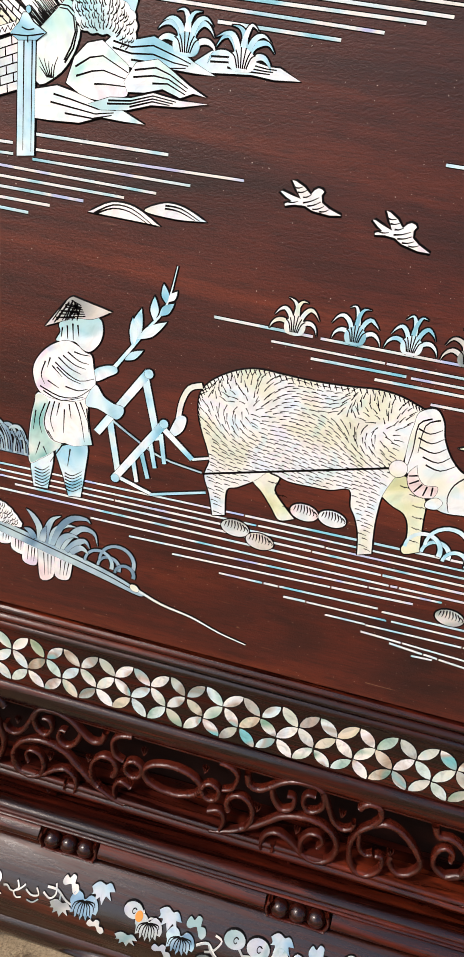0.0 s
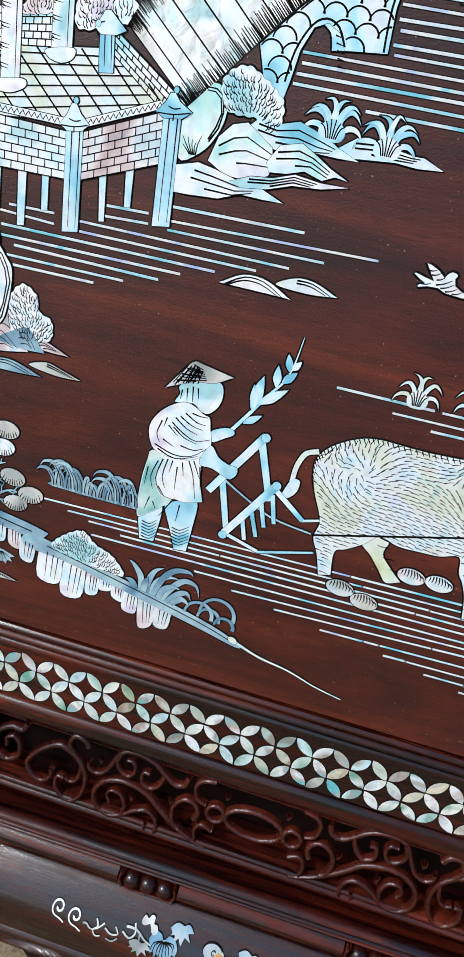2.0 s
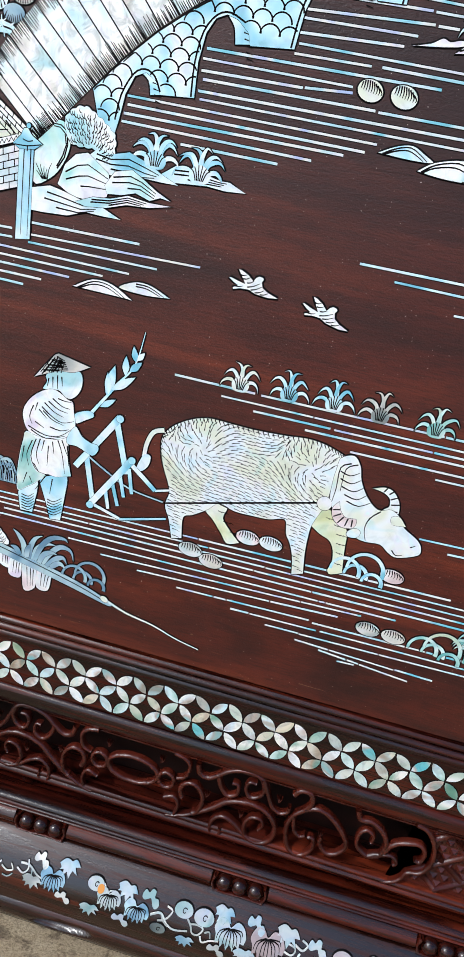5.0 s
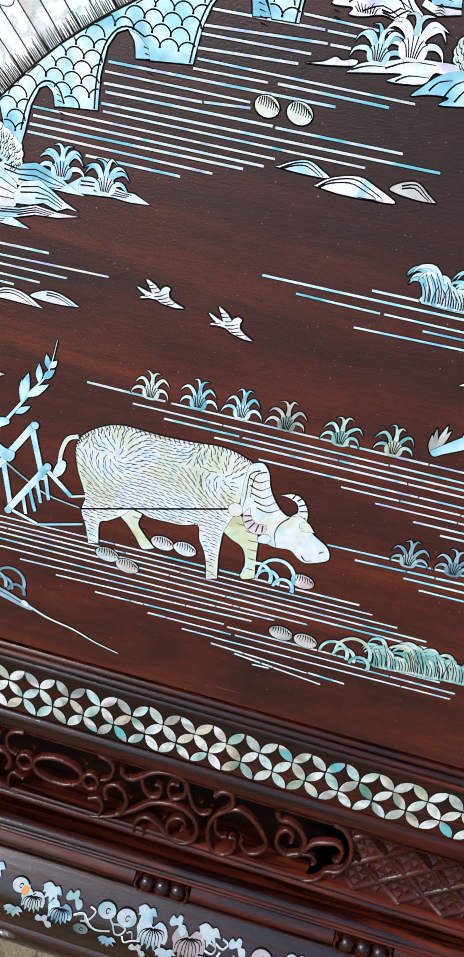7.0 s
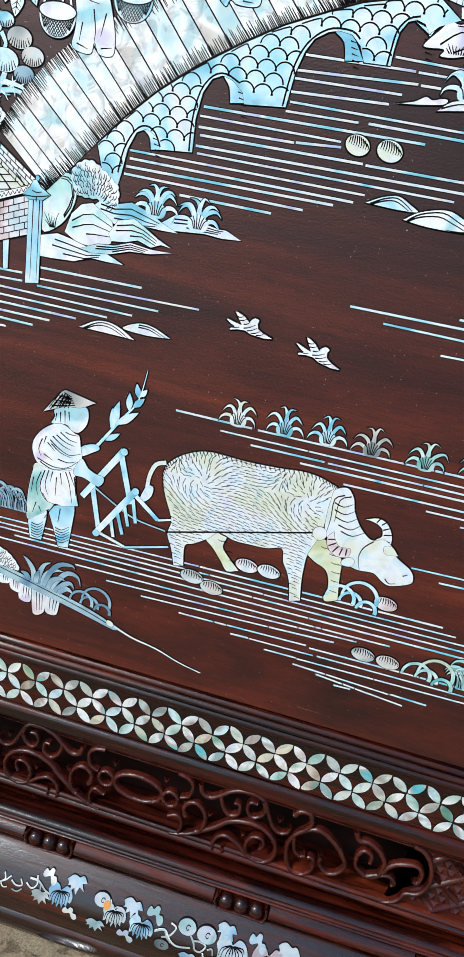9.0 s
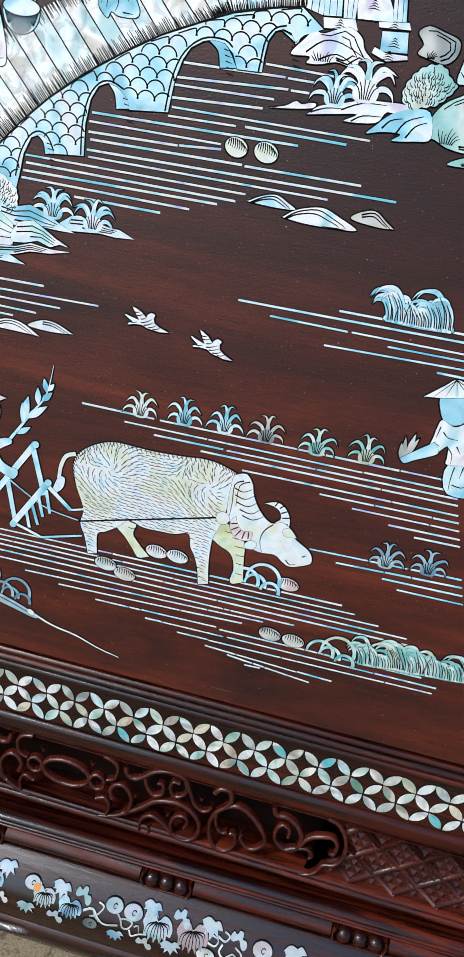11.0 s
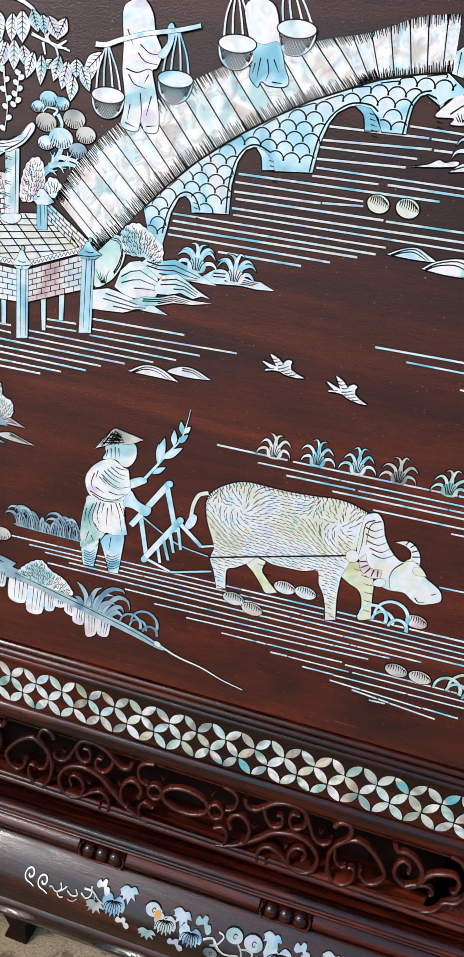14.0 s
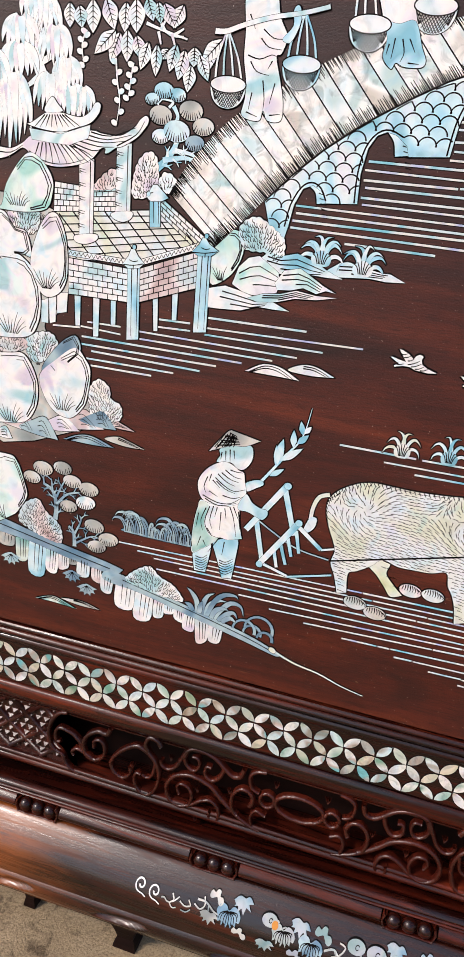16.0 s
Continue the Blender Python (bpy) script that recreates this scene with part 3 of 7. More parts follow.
def rock(s, pts, material, insets=(0.9, 0.82), span=0.55, side=0):
    """A boulder: paired contour lines down its crest and outer side, engraved grass at its foot."""
    line = s.fill(pts, material)
    m = len(line)
    cx, cy = sum(p[0] for p in line) / m, sum(p[1] for p in line) / m
    high, low = max(p[1] for p in line), min(p[1] for p in line)
    wide = max(p[0] for p in line) - min(p[0] for p in line)
    turn = [math.atan2(y - cy, x - cx) for x, y in line]
    first = min(range(m), key=lambda i: abs(turn[i] + 1.2))
    for j, k in enumerate(insets[:2]):
        ring = []
        for i in range(m):
            x, y = line[(first + i) % m]
            if -1.25 < turn[(first + i) % m] < 2.5 - 0.5 * j:
                wave = k + 0.025 * math.sin(i * 0.9 + j)
                ring.append((cx + (x - cx) * wave, cy + (y - cy) * wave))
        s.cut(ring[::3], 0.75, 0.6, False)
    fx, fy = cx - wide * 0.1, low + (high - low) * 0.1
    for k in range(9):
        ang, l = 0.75 + 0.2 * k, (high - low) * (0.16 + 0.1 * ((k * 5) % 4) / 3)
        x = fx + (4 - k) * wide * 0.025
        e = (x + l * math.cos(ang), fy + l * math.sin(ang))
        if inside((x, fy), line) and inside(e, line):
            s.cut([(x, fy), ((x + e[0]) / 2 - 0.5, (fy + e[1]) / 2 + 0.6), e], 0.6)


def crag(s, top, low, material):
    """A jagged rock: sharp outline, with contours that follow its ridge."""
    s.fill(top + low, material, False)
    for k in (0.25, 0.48, 0.7):
        pts = []
        for i, p in enumerate(top[1:-1]):
            q = low[::-1][min(int((i + 1) * len(low) / len(top)), len(low) - 1)]
            pts.append((p[0] + (q[0] - p[0]) * k * 0.5, p[1] + (q[1] - p[1]) * k))
        s.cut(pts[int(k * 2):], 0.75, 0.5, False)


def hatch(s, a, b, to, n, length, rnd, w=0.55):
    """A row of short strokes from the edge a-b, running towards to."""
    for i in range(n):
        u = (i + local(rnd, 0.2, 0.8)) / n
        x, y = a[0] + (b[0] - a[0]) * u, a[1] + (b[1] - a[1]) * u
        l = length * local(rnd, 0.5, 1.15)
        s.cut([(x, y), (x + to[0] * l, y + to[1] * l)], w, 0.5)


def courses(s, quad, rows, cols, w=0.5, bond=True):
    """Engraved brick or tile courses over a four-sided field (its corners in order)."""
    a, b, c, e = quad

    def on(u, v):
        return tuple((a[k] * (1 - u) + b[k] * u) * (1 - v) + (e[k] * (1 - u) + c[k] * u) * v for k in (0, 1))

    for r in range(rows + 1):
        s.cut([on(0.01, r / rows), on(0.99, r / rows)], w, 0.9)
        if r < rows:
            for k in range(cols + 1):
                u = (k + (0.5 if bond and r % 2 else 0)) / cols
                if 0.02 < u < 0.98:
                    s.cut([on(u, r / rows), on(u, (r + 1) / rows)], w, 0.9)


def basket(x, y, r, material, rope, rnd, label):
    """A round carrying basket with a cross-hatched bowl, its rim, and the cords it hangs on."""
    for u in (-0.75, -0.3, 0.25, 0.7):
        s = Inlay(proud=1.6)
        s.band([(x + u * r, y + r * 0.7), ((x + rope[0]) / 2 + u * r * 0.75, (y + rope[1]) / 2 + r * 0.3), (rope[0] + u * 1.2, rope[1])], 1.3, material, 0.8, seam=0.4)
        s.link("basket_cord", panel, "thin shell cord of a carrying basket")
    bowl = []
    for i in range(17):
        a = math.pi * i / 16
        bowl.append((x - r * math.cos(a), y + r * 0.45 - r * 1.2 * math.sin(a) ** 0.8))
    s = Inlay(proud=1.6)
    s.fill(bowl, material, False)
    for i in range(13):
        u = -0.88 + 0.147 * i
        for side in (1, -1):
            v = max(-0.8, min(0.8, u + 0.5 * side))
            s.cut([(x + u * r, y + r * 0.42 - 0.42 * r * math.sqrt(1 - u * u)), (x + v * r * 0.86, y + r * 0.4 - r * 1.1 * (1 - v * v) ** 0.4)], 0.45, 0.8)
    s.link("carrying_basket", panel, label)
    s = Inlay(proud=1.9)
    s.oval(x, y + r * 0.45, r, r * 0.42, 0, material, 18, 0.12, 0)
    s.cut([(x + r * math.cos(k * 0.314), y + r * 0.45 - r * 0.42 * math.sin(k * 0.314)) for k in range(21)], 0.6, 1, lift=0.12)
    s.link("basket_rim", panel, "open mouth of a carrying basket")


def vine_leaf(s, x, y, r, material, turn=0.0):
    """A five-pointed vine leaf with fan veins."""
    pts = []
    for i in range(11):
        a = turn + math.pi * (0.02 + 0.096 * i) + math.pi
        k = 1.0 if i % 2 == 0 else 0.68
        pts += [(x + r * k * math.cos(a), y + r * 0.85 * k * math.sin(a) + r * 0.2)] * (2 if i % 2 == 0 else 1)
    pts += [(x + r * 0.45, y + r * 0.42), (x, y + r * 0.58), (x - r * 0.45, y + r * 0.42)]
    s.fill(pts, material, True, 0, 0.4)
    for i in range(1, 10, 2):
        a = turn + math.pi * (0.02 + 0.096 * i) + math.pi
        s.cut([(x, y + r * 0.4), (x + r * 0.62 * math.cos(a), y + r * 0.52 * math.sin(a) + r * 0.2)], 0.6)


def spiral(x, y, r0, r1, a0, turns, n=26):
    """Points of a scroll that winds from radius r0 to r1."""
    out = []
    for i in range(n + 1):
        u = i / n
        a, r = a0 + turns * 2 * math.pi * u, r0 + (r1 - r0) * u
        out.append((x + r * math.cos(a), y + r * math.sin(a)))
    return out


RND = random.Random(7)

# ---- the picture: a farmer ploughing by a river, a stone bridge and a waterside pavilion ----
# water and furrows: fine strips of shell
def strips(name, label, lines, material=WHITE, w=1.35):
    for x0, y0, x1, y1 in lines:
        cuts = [0.0, 1.0]
        if name == "furrow_line" and x1 - x0 > 60:
            cuts = sorted(cuts + [local(RND, 0.15, 0.85) for k in range(RND.choice((1, 2)))])
        for u, v in zip(cuts, cuts[1:]):
            if (v - u) * (x1 - x0) < 4:
                continue
            thick = w * local(RND, 0.88, 1.12)
            a, b = x0 + (x1 - x0) * u, x0 + (x1 - x0) * v - (0.9 if v < 1 else 0)
            ya, yb = y0 + (y1 - y0) * u + local(RND, -0.15, 0.15), y0 + (y1 - y0) * v + local(RND, -0.15, 0.15)
            s = Inlay(proud=0.25)
            s.fill([(a, ya - thick / 2), (b, yb - thick / 2), (b, yb + thick / 2), (a, ya + thick / 2)], material, False, 0, 0.45)
            s.link(name, panel, label)


SILVER = nacre("silver_strip_nacre", (0.2, (0.2, 0.55, 0.66)), (0.36, (0.55, 0.72, 0.76)), (0.5, (0.74, 0.78, 0.78)), (0.64, (0.76, 0.75, 0.7)), (0.82, (0.45, 0.5, 0.74)))
strips("river_line", "thin silvery shell strip", [(80.7, 462.5, 141.5, 462.4), (143.0, 462.2, 158.6, 462.0), (129.1, 467.8, 179.0, 466.3), (77.1, 454.4, 144.2, 456.6), (145.8, 456.1, 156.6, 456.3), (76.0, 450.1, 136.8, 450.2), (75.2, 443.2, 130.9, 444.6), (76.5, 438.0, 196.0, 436.6), (74.9, 433.2, 116.6, 433.3), (122.2, 433.7, 183.0, 432.6), (27.2, 428.4, 155.1, 428.0), (25.8, 423.4, 109.1, 422.3), (25.8, 417.4, 82.7, 417.7), (83.8, 417.9, 109.7, 419.5), (27.3, 413.1, 123.6, 412.9), (125.3, 412.4, 196.0, 412.0)], SILVER)
strips("river_line", "thin silvery shell strip", [(25.6, 407.2, 218.0, 406.3), (27.0, 403.2, 178.0, 401.5), (-14.4, 398.4, 128.3, 397.0), (-13.9, 393.8, 122.7, 392.0), (-15.6, 389.2, 111.6, 388.5), (-16.4, 384.8, 94.7, 382.9), (19.7, 378.5, 76.5, 377.9)], SILVER)
strips("river_line", "thin blue shell strip", [(133.7, 334.6, 301.7, 334), (197.8, 339.1, 293.3, 338.8), (155.3, 328.4, 205.4, 327.5), (207.9, 327.7, 290.1, 327.2), (192.5, 316.8, 306.9, 318.1), (231.6, 323.2, 305.2, 323.1)], BLUE)
strips("river_line", "thin blue shell strip", [(264.7, 313.2, 322.6, 312.4)], BLUE)
strips("river_line", "thin silvery shell strip", [(-101.5, 313.5, -78.5, 313.9), (-67.0, 319.7, 2.9, 320.0), (-102.2, 308.1, -78.1, 308.7), (-67.9, 312.6, 41.8, 314.0), (-67.5, 307.8, 15.6, 307.6), (-118.1, 303.2, -1.3, 301.5), (-117.9, 297.8, -17.8, 296.8), (-160.0, 293.2, -39.2, 292.0), (-160.0, 287.7, -57.3, 286.9), (-152.0, 283.3, -68.9, 281.6), (-159.0, 277.6, -88.1, 277.2), (-152.0, 272.9, -104.7, 272.7), (-156.0, 304.3, -130.1, 304.3), (-161.0, 300.6, -129.9, 298.9), (-183.1, 298.1, -161.3, 299.5)], SILVER)
strips("furrow_line", "thin pale shell strip", [(36.2, 246.4, 88.4, 246), (92.5, 245.8, 294, 245.7), (67.7, 239.5, 295.9, 239.2), (89.4, 234.7, 138.8, 234.8), (141.2, 234.5, 297.3, 234.7), (123.5, 230.2, 298.5, 230.5), (153.9, 223.1, 300.6, 223.5), (208.7, 218.1, 302.2, 218.5), (231.9, 212.8, 303.8, 213), (258, 206.9, 305.6, 207.1), (276.4, 202, 307.1, 202.3)], SILVER)
strips("furrow_line", "thin pale shell strip", [(209.6, 176.9, 314.1, 179.2), (229.2, 171.1, 315.8, 173.4), (262.4, 167, 317.6, 167.6), (274, 161.2, 319.5, 161.3)], BLUE)
strips("furrow_line", "thin pale shell strip", [(-123.9, 135.9, 240.0, 139.7), (-106.8, 131.9, 250.0, 135.0), (-92.7, 128.4, 268.0, 130.3), (-71.6, 124.5, 289.0, 125.5), (-90.0, 119.8, 291.0, 120.6), (-22.5, 113.9, 209.9, 115.1), (2.3, 107.5, 187.3, 111.6), (29.8, 102.4, 172.3, 106.6), (59.5, 97.1, 154.0, 98.5), (99.5, 91.7, 160.3, 91.8), (125.4, 86.2, 149.1, 86.2), (156.6, 97.1, 306.0, 97.8), (163.1, 92.1, 318.0, 92.0), (149.7, 85.9, 316.0, 87.0), (147.7, 80.9, 217.8, 77.5), (218.6, 77.8, 244.8, 76.9), (165.3, 77.5, 229.0, 71.3), (179.3, 72.5, 191.3, 73.0)], SILVER)

# river bank stones, shells and mounds
for x, y, r, m in ((64.7, 129, 8.5, GREY), (80, 124, 8.4, GREY), (101.8, 148.1, 8.2, PINK), (117.7, 147.9, 8.1, CREAM), (199.6, 146.2, 8.1, PINK), (193.7, 103.5, 8.4, GREY), (211.3, 102.5, 8.3, GREY)):
    s = Inlay(proud=0.95)
    shell(s, x, y, r, m)
    s.link("cockle_shell", panel, "ribbed oval shell inlay")
for x, y, r, m in ((118.7, 421.9, 7.1, CREAM), (137, 421.6, 7.4, CREAM)):
    s = Inlay(proud=0.95)
    shell(s, x, y, r, m, -0.2, 9, 0.78)
    s.link("cockle_shell", panel, "large ribbed white shell inlay")


def mound(pts, material):
    s = Inlay(proud=0.95)
    s.fill(pts, material)
    top = pts[1:-1]
    for k in (0.62, 0.38):
        bx = (pts[0][0] + pts[-1][0]) / 2
        by = (pts[0][1] + pts[-1][1]) / 2
        s.cut([(bx + (x - bx) * (0.55 + k * 0.4) + 1, by + (y - by) * (k + 0.2)) for x, y in top], 0.8)
    s.link("river_mound", panel, "low river mound with engraved contours")


mound([(129.5, 393.1), (129.5, 393.1), (138.4, 397.7), (147.4, 399.6), (155.1, 396.2), (160, 392.9), (147.3, 392.2)], BLUE)
mound([(152.5, 387.6), (152.5, 387.6), (161, 393.4), (175.7, 396.8), (186.9, 393.1), (198.7, 387.2), (183.6, 386), (166.2, 386)], WHITE)
mound([(194.1, 393.1), (197.8, 397.4), (207.3, 399.8), (215.4, 394.6), (220.4, 391.3), (220.4, 391.3), (209.7, 390.9)], GREY)
mound([(-36.3, 287.2), (-36.3, 287.2), (-24, 293.9), (-11, 293.4), (2.8, 286.2), (2.8, 286.2), (-12.3, 286.7)], WHITE)
mound([(-6.6, 292.3), (3.4, 297.7), (13.9, 297.3), (26.4, 292.1), (26.4, 292.1), (10.6, 290.8)], CREAM)
mound([(-172.3, 212.3), (-172.3, 212.3), (-159.8, 218), (-147.7, 218.7), (-130, 212.7), (-130, 212.7), (-148.5, 211.8)], STEEL)
mound([(-138.7, 218.4), (-128, 222.3), (-118, 219.8), (-105.6, 215.9), (-105.6, 215.9), (-121.2, 215.4)], GREY)
mound([(-194.3, 68.4), (-194.3, 68.4), (-179.2, 73.9), (-168, 71.5), (-156.3, 66.9), (-156.3, 66.9), (-176.3, 68.2)], GREEN)
mound([(-170.9, 73.7), (-159.8, 75.3), (-147.8, 74.8), (-135.1, 71.1), (-135.1, 71.1), (-154.2, 70.9)], GREY)

# grass plants
for x, y, m in ((78.4, 245.3, CREAM), (109.4, 246.1, BLUE), (137.7, 246.4, BLUE), (166.3, 245.6, GREY), (200.9, 244.4, GREEN), (233.8, 246.1, GREEN), (262.1, 175.5, STEEL), (290.9, 177, STEEL)):
    s = Inlay(proud=0.95)
    tuft(s, x, y, 23, 16, m, RND)
    s.link("grass_plant", panel, "small curling grass plant")
for x, y, m in ((6.2, 363.4, BLUE), (33.4, 360.2, BLUE)):
    s = Inlay(proud=0.95)
    tuft(s, x, y, 27, 16, m, RND, 9)
    s.link("grass_plant", panel, "curling blue grass plant on the rocks")
for a, b, h, n, m, label in (
    ((261.1, 96.2), (290.9, 99.1), 23, 13, GREEN, "bank of teal grass"),
    ((284, 98.4), (306.1, 99.5), 28, 11, GREEN, "bank of teal grass"),
    ((304.5, 99.5), (337.5, 101.7), 23, 14, GREEN, "bank of teal grass"),
    ((227.6, 338), (266.1, 337.8), 24, 22, BLUE, "bank of blue grass"),
    ((-117.5, 145.8), (-63.6, 144.8), 22, 20, STEEL, "bank of steel-blue grass"),
):
    s = Inlay(proud=0.95)
    meadow(s, *a, *b, h, n, m, RND)
    s.link("grass_bank", panel, label)


def loops(x, y, r, material, label):
    s = Inlay(proud=0.95)
    for dx, dy, k in ((0.55, 0.1, 1.0), (-0.5, -0.2, 0.8), (0.1, -0.3, 0.62), (1.05, -0.55, 0.55)):
        s.band(spiral(x + dx * r, y + dy * r, r * k, r * k, math.radians(-15), 0.55, 14), r * 0.26, material, 0.7, False, abs(dx) * 0.1)
    s.link("curled_fern", panel, label)


loops(*(175.1, 144.3), 12, BLUE, "looped blue fern inlay")
loops(*(237.9, 100.9), 12, GREEN, "looped pale green fern inlay")
loops(*(-9.7, 86.6), 11, STEEL, "looped steel-blue fern inlay")
s = Inlay(proud=0.95)
for i, pts in enumerate(([(-54, 90.1), (-54.8, 99.8), (-59.5, 106.9), (-63.8, 110.2)], [(-49.9, 89.5), (-49.7, 98.4), (-46.4, 106.8), (-40.8, 110.4)], [(-46.8, 89.2), (-44.7, 98.5), (-38.2, 104.5), (-30.4, 105.4)], [(-45.8, 89.4), (-41, 102.7), (-33.9, 110.5), (-25.2, 112.1), (-22, 109.7)], [(-39.7, 88.2), (-34.6, 97.8), (-27.4, 105.1), (-19.4, 103.8), (-16.6, 95.8)], [(-36.6, 87.4), (-30.3, 94.5), (-24.6, 97.1), (-21.2, 92.5)], [(-57.1, 91), (-60.5, 95.6), (-64.7, 96.8)], [(-52, 90.1), (-51.5, 96.8), (-50, 101.6)], [(-33.5, 87), (-27.1, 92), (-21.8, 89)], [(-42.2, 88.1), (-39.4, 95.5), (-33.7, 99.1), (-28.7, 98.2)])):
    s.blade(pts, 4.6, STEEL, 0.02 * i)
s.link("fern", panel, "steel-blue fern on the bank")

# two small birds
BIRD = [(65, 317.7), (67.1, 317.7), (71.6, 315.7), (75, 312.8), (76.3, 315), (78.1, 316.2), (80.3, 315.8), (81.2, 314.8), (80.3, 313), (81.2, 309.9), (84.9, 307.8), (91, 305.8), (91.1, 305.4), (85.4, 304.6), (81.2, 305), (77, 305.4), (73, 307.1), (68, 306.9), (63.6, 305.7), (63, 306.8), (66.1, 308.6), (63.4, 309.7), (60.1, 311.9), (61.3, 312.5), (65.6, 311.3), (70.4, 310.2), (67.7, 313.8)]
ox, oy = BIRD[0]
for cx, cy, turn in ((*(65, 317.7), 0.0), (*(111.7, 311.1), -0.14)):
    c, n = math.cos(turn), math.sin(turn)
    pts = [(cx + c * (x - ox) - n * (y - oy), cy + n * (x - ox) + c * (y - oy)) for x, y in BIRD]
    s = Inlay(proud=0.95)
    s.fill(pts, WHITE, False, 0, 1.0)
    for a, b in (((66.8, 314.8), (70.8, 315.6)), ((68.7, 312.8), (73, 314.4)), ((71.5, 310.9), (75.4, 312.8)), ((71.9, 308.5), (79.2, 312)), ((74.2, 307.3), (80.4, 310.2)), ((76.9, 306.2), (82.3, 308.5)), ((80.3, 305.7), (85, 307.4)), ((64.5, 307.9), (69.4, 308.8))):
        line = [(cx + c * (x - ox) - n * (y - oy), cy + n * (x - ox) + c * (y - oy)) for x, y in (a, ((a[0] + b[0]) / 2, (a[1] + b[1]) / 2 - 0.5), b)]
        s.cut(line, 0.7)
    s.link("bird_shape", panel, "small pale bird silhouette")

# pale scuffs in the lacquer low on the panel
SCUFF = rosewood("scuffed_rosewood", (0.16, 0.08, 0.045), (0.24, 0.13, 0.075), (0.34, 0.2, 0.12), 0.6, 0.0)
for pts, w in (([(156.1, 47.7), (166, 47.8), (177.8, 47)], 0.9), ([(125.8, 49.8), (128.1, 49.5)], 1.6), ([(75.4, 63.1), (77.5, 62.6)], 1.4), ([(157.8, 46.3), (167, 46.1), (177.9, 45.9)], 0.8)):
    s = Inlay(proud=-0.05)
    s.band(pts, w, SCUFF, 0.3, seam=0)
    s.link("scuff_mark", panel, "pale scuff in the lacquer")

# ---- the ploughman, plain: hat, coat, legs, switch ----
s = Inlay(proud=0.95)
s.fill([(-48.6, 227.3), (-41.9, 232), (-30.5, 234.5), (-24.8, 233.4), (-23.2, 226.9), (-24.9, 220.1), (-29.6, 214.9), (-34.3, 215.2), (-39.4, 218.7), (-49.7, 217.3), (-47.7, 222.9)], WHITE, lift=0.02)
s.cuts([[(-46.5, 225.5), (-47, 219.8)], [(-43.8, 227), (-43.2, 219.7)], [(-40.7, 228.6), (-39.9, 219.5)], [(-37.8, 228.3), (-36.8, 222.1)]], 0.8)
s.fill([(-56.8, 224.1), (-56.8, 224.1), (-45.8, 239.3), (-41.9, 242.9), (-38.6, 242.7), (-18.9, 238.8), (-18.9, 238.8), (-29.4, 232.9), (-39.5, 231.6), (-48.6, 227.8)], GREY, lift=0.15)
for a, b in (((-43.9, 238.8), (-51.4, 227.2)), ((-41.3, 241.2), (-45, 229.5)), ((-40.3, 240.5), (-37.8, 232.9)), ((-38.4, 240), (-43.2, 230.8)), ((-48.2, 234.3), (-37, 234.9)), ((-45.7, 238), (-37.3, 237.5)), ((-50.7, 230.1), (-39.6, 232))):
    s.cut([a, b], 0.8, 0.8, lift=0.15)
for k in range(6):
    s.cut([(-45 + 0.457 * (0 + k*3.5) + 0.038 * (0 + k*1.6), 240.4 + 0.098 * (0 + k*3.5) + -0.447 * (0 + k*1.6)), (-52.4 + 0.462 * (0 + k*6) + 0.036 * (0 + k*0.3), 228.3 + 0.101 * (0 + k*6) + -0.454 * (0 + k*0.3))], 0.55, 0.9, lift=0.15)
    s.cut([(-42.2 + 0.456 * (0 + 0-k*4) + 0.038 * (0 + k*4), 241 + 0.097 * (0 + 0-k*4) + -0.446 * (0 + k*4)), (-36.5 + 0.454 * (0 + k*1.0) + 0.040 * (0 + k*2.6), 239.1 + 0.098 * (0 + k*1.0) + -0.446 * (0 + k*2.6))], 0.55, 0.9, lift=0.15)
s.fill([(-61.5, 141.4), (-54.6, 148.7), (-48.4, 151.8), (-47.8, 144.8), (-49.4, 133.2), (-50.4, 126.7), (-50.4, 126.7), (-59.5, 126.5), (-59.5, 126.5), (-61, 134.3)], BLUE)
s.fill([(-46.5, 153.3), (-37.1, 158.6), (-27.5, 160), (-27.9, 142.8), (-29.4, 126), (-29.4, 126), (-37.3, 125), (-37.3, 125), (-41.2, 136.8), (-44.3, 144.7)], BLUE)
for i in range(6):
    u = i / 6
    s.cut([(-59.3 + 0.490 * (0 + 0) + 0.036 * (0 + u*24), 138.9 + 0.125 * (0 + 0) + -0.506 * (0 + u*24)), (-54.3 + 0.489 * (0 + 0) + 0.037 * (0 + u*24), 138.1 + 0.125 * (0 + 0) + -0.506 * (0 + u*24)), (-50.1 + 0.486 * (0 + 0) + 0.039 * (0 + u*24), 141.7 + 0.123 * (0 + 0) + -0.503 * (0 + u*24))], 0.7)
    s.cut([(-40.4 + 0.484 * (0 + 0) + 0.041 * (0 + u*24), 139.6 + 0.124 * (0 + 0) + -0.503 * (0 + u*24)), (-35.4 + 0.482 * (0 + 0) + 0.043 * (0 + u*24), 138.8 + 0.124 * (0 + 0) + -0.503 * (0 + u*24)), (-29.9 + 0.479 * (0 + 0) + 0.044 * (0 + u*24), 142.8 + 0.123 * (0 + 0) + -0.500 * (0 + u*24))], 0.7)
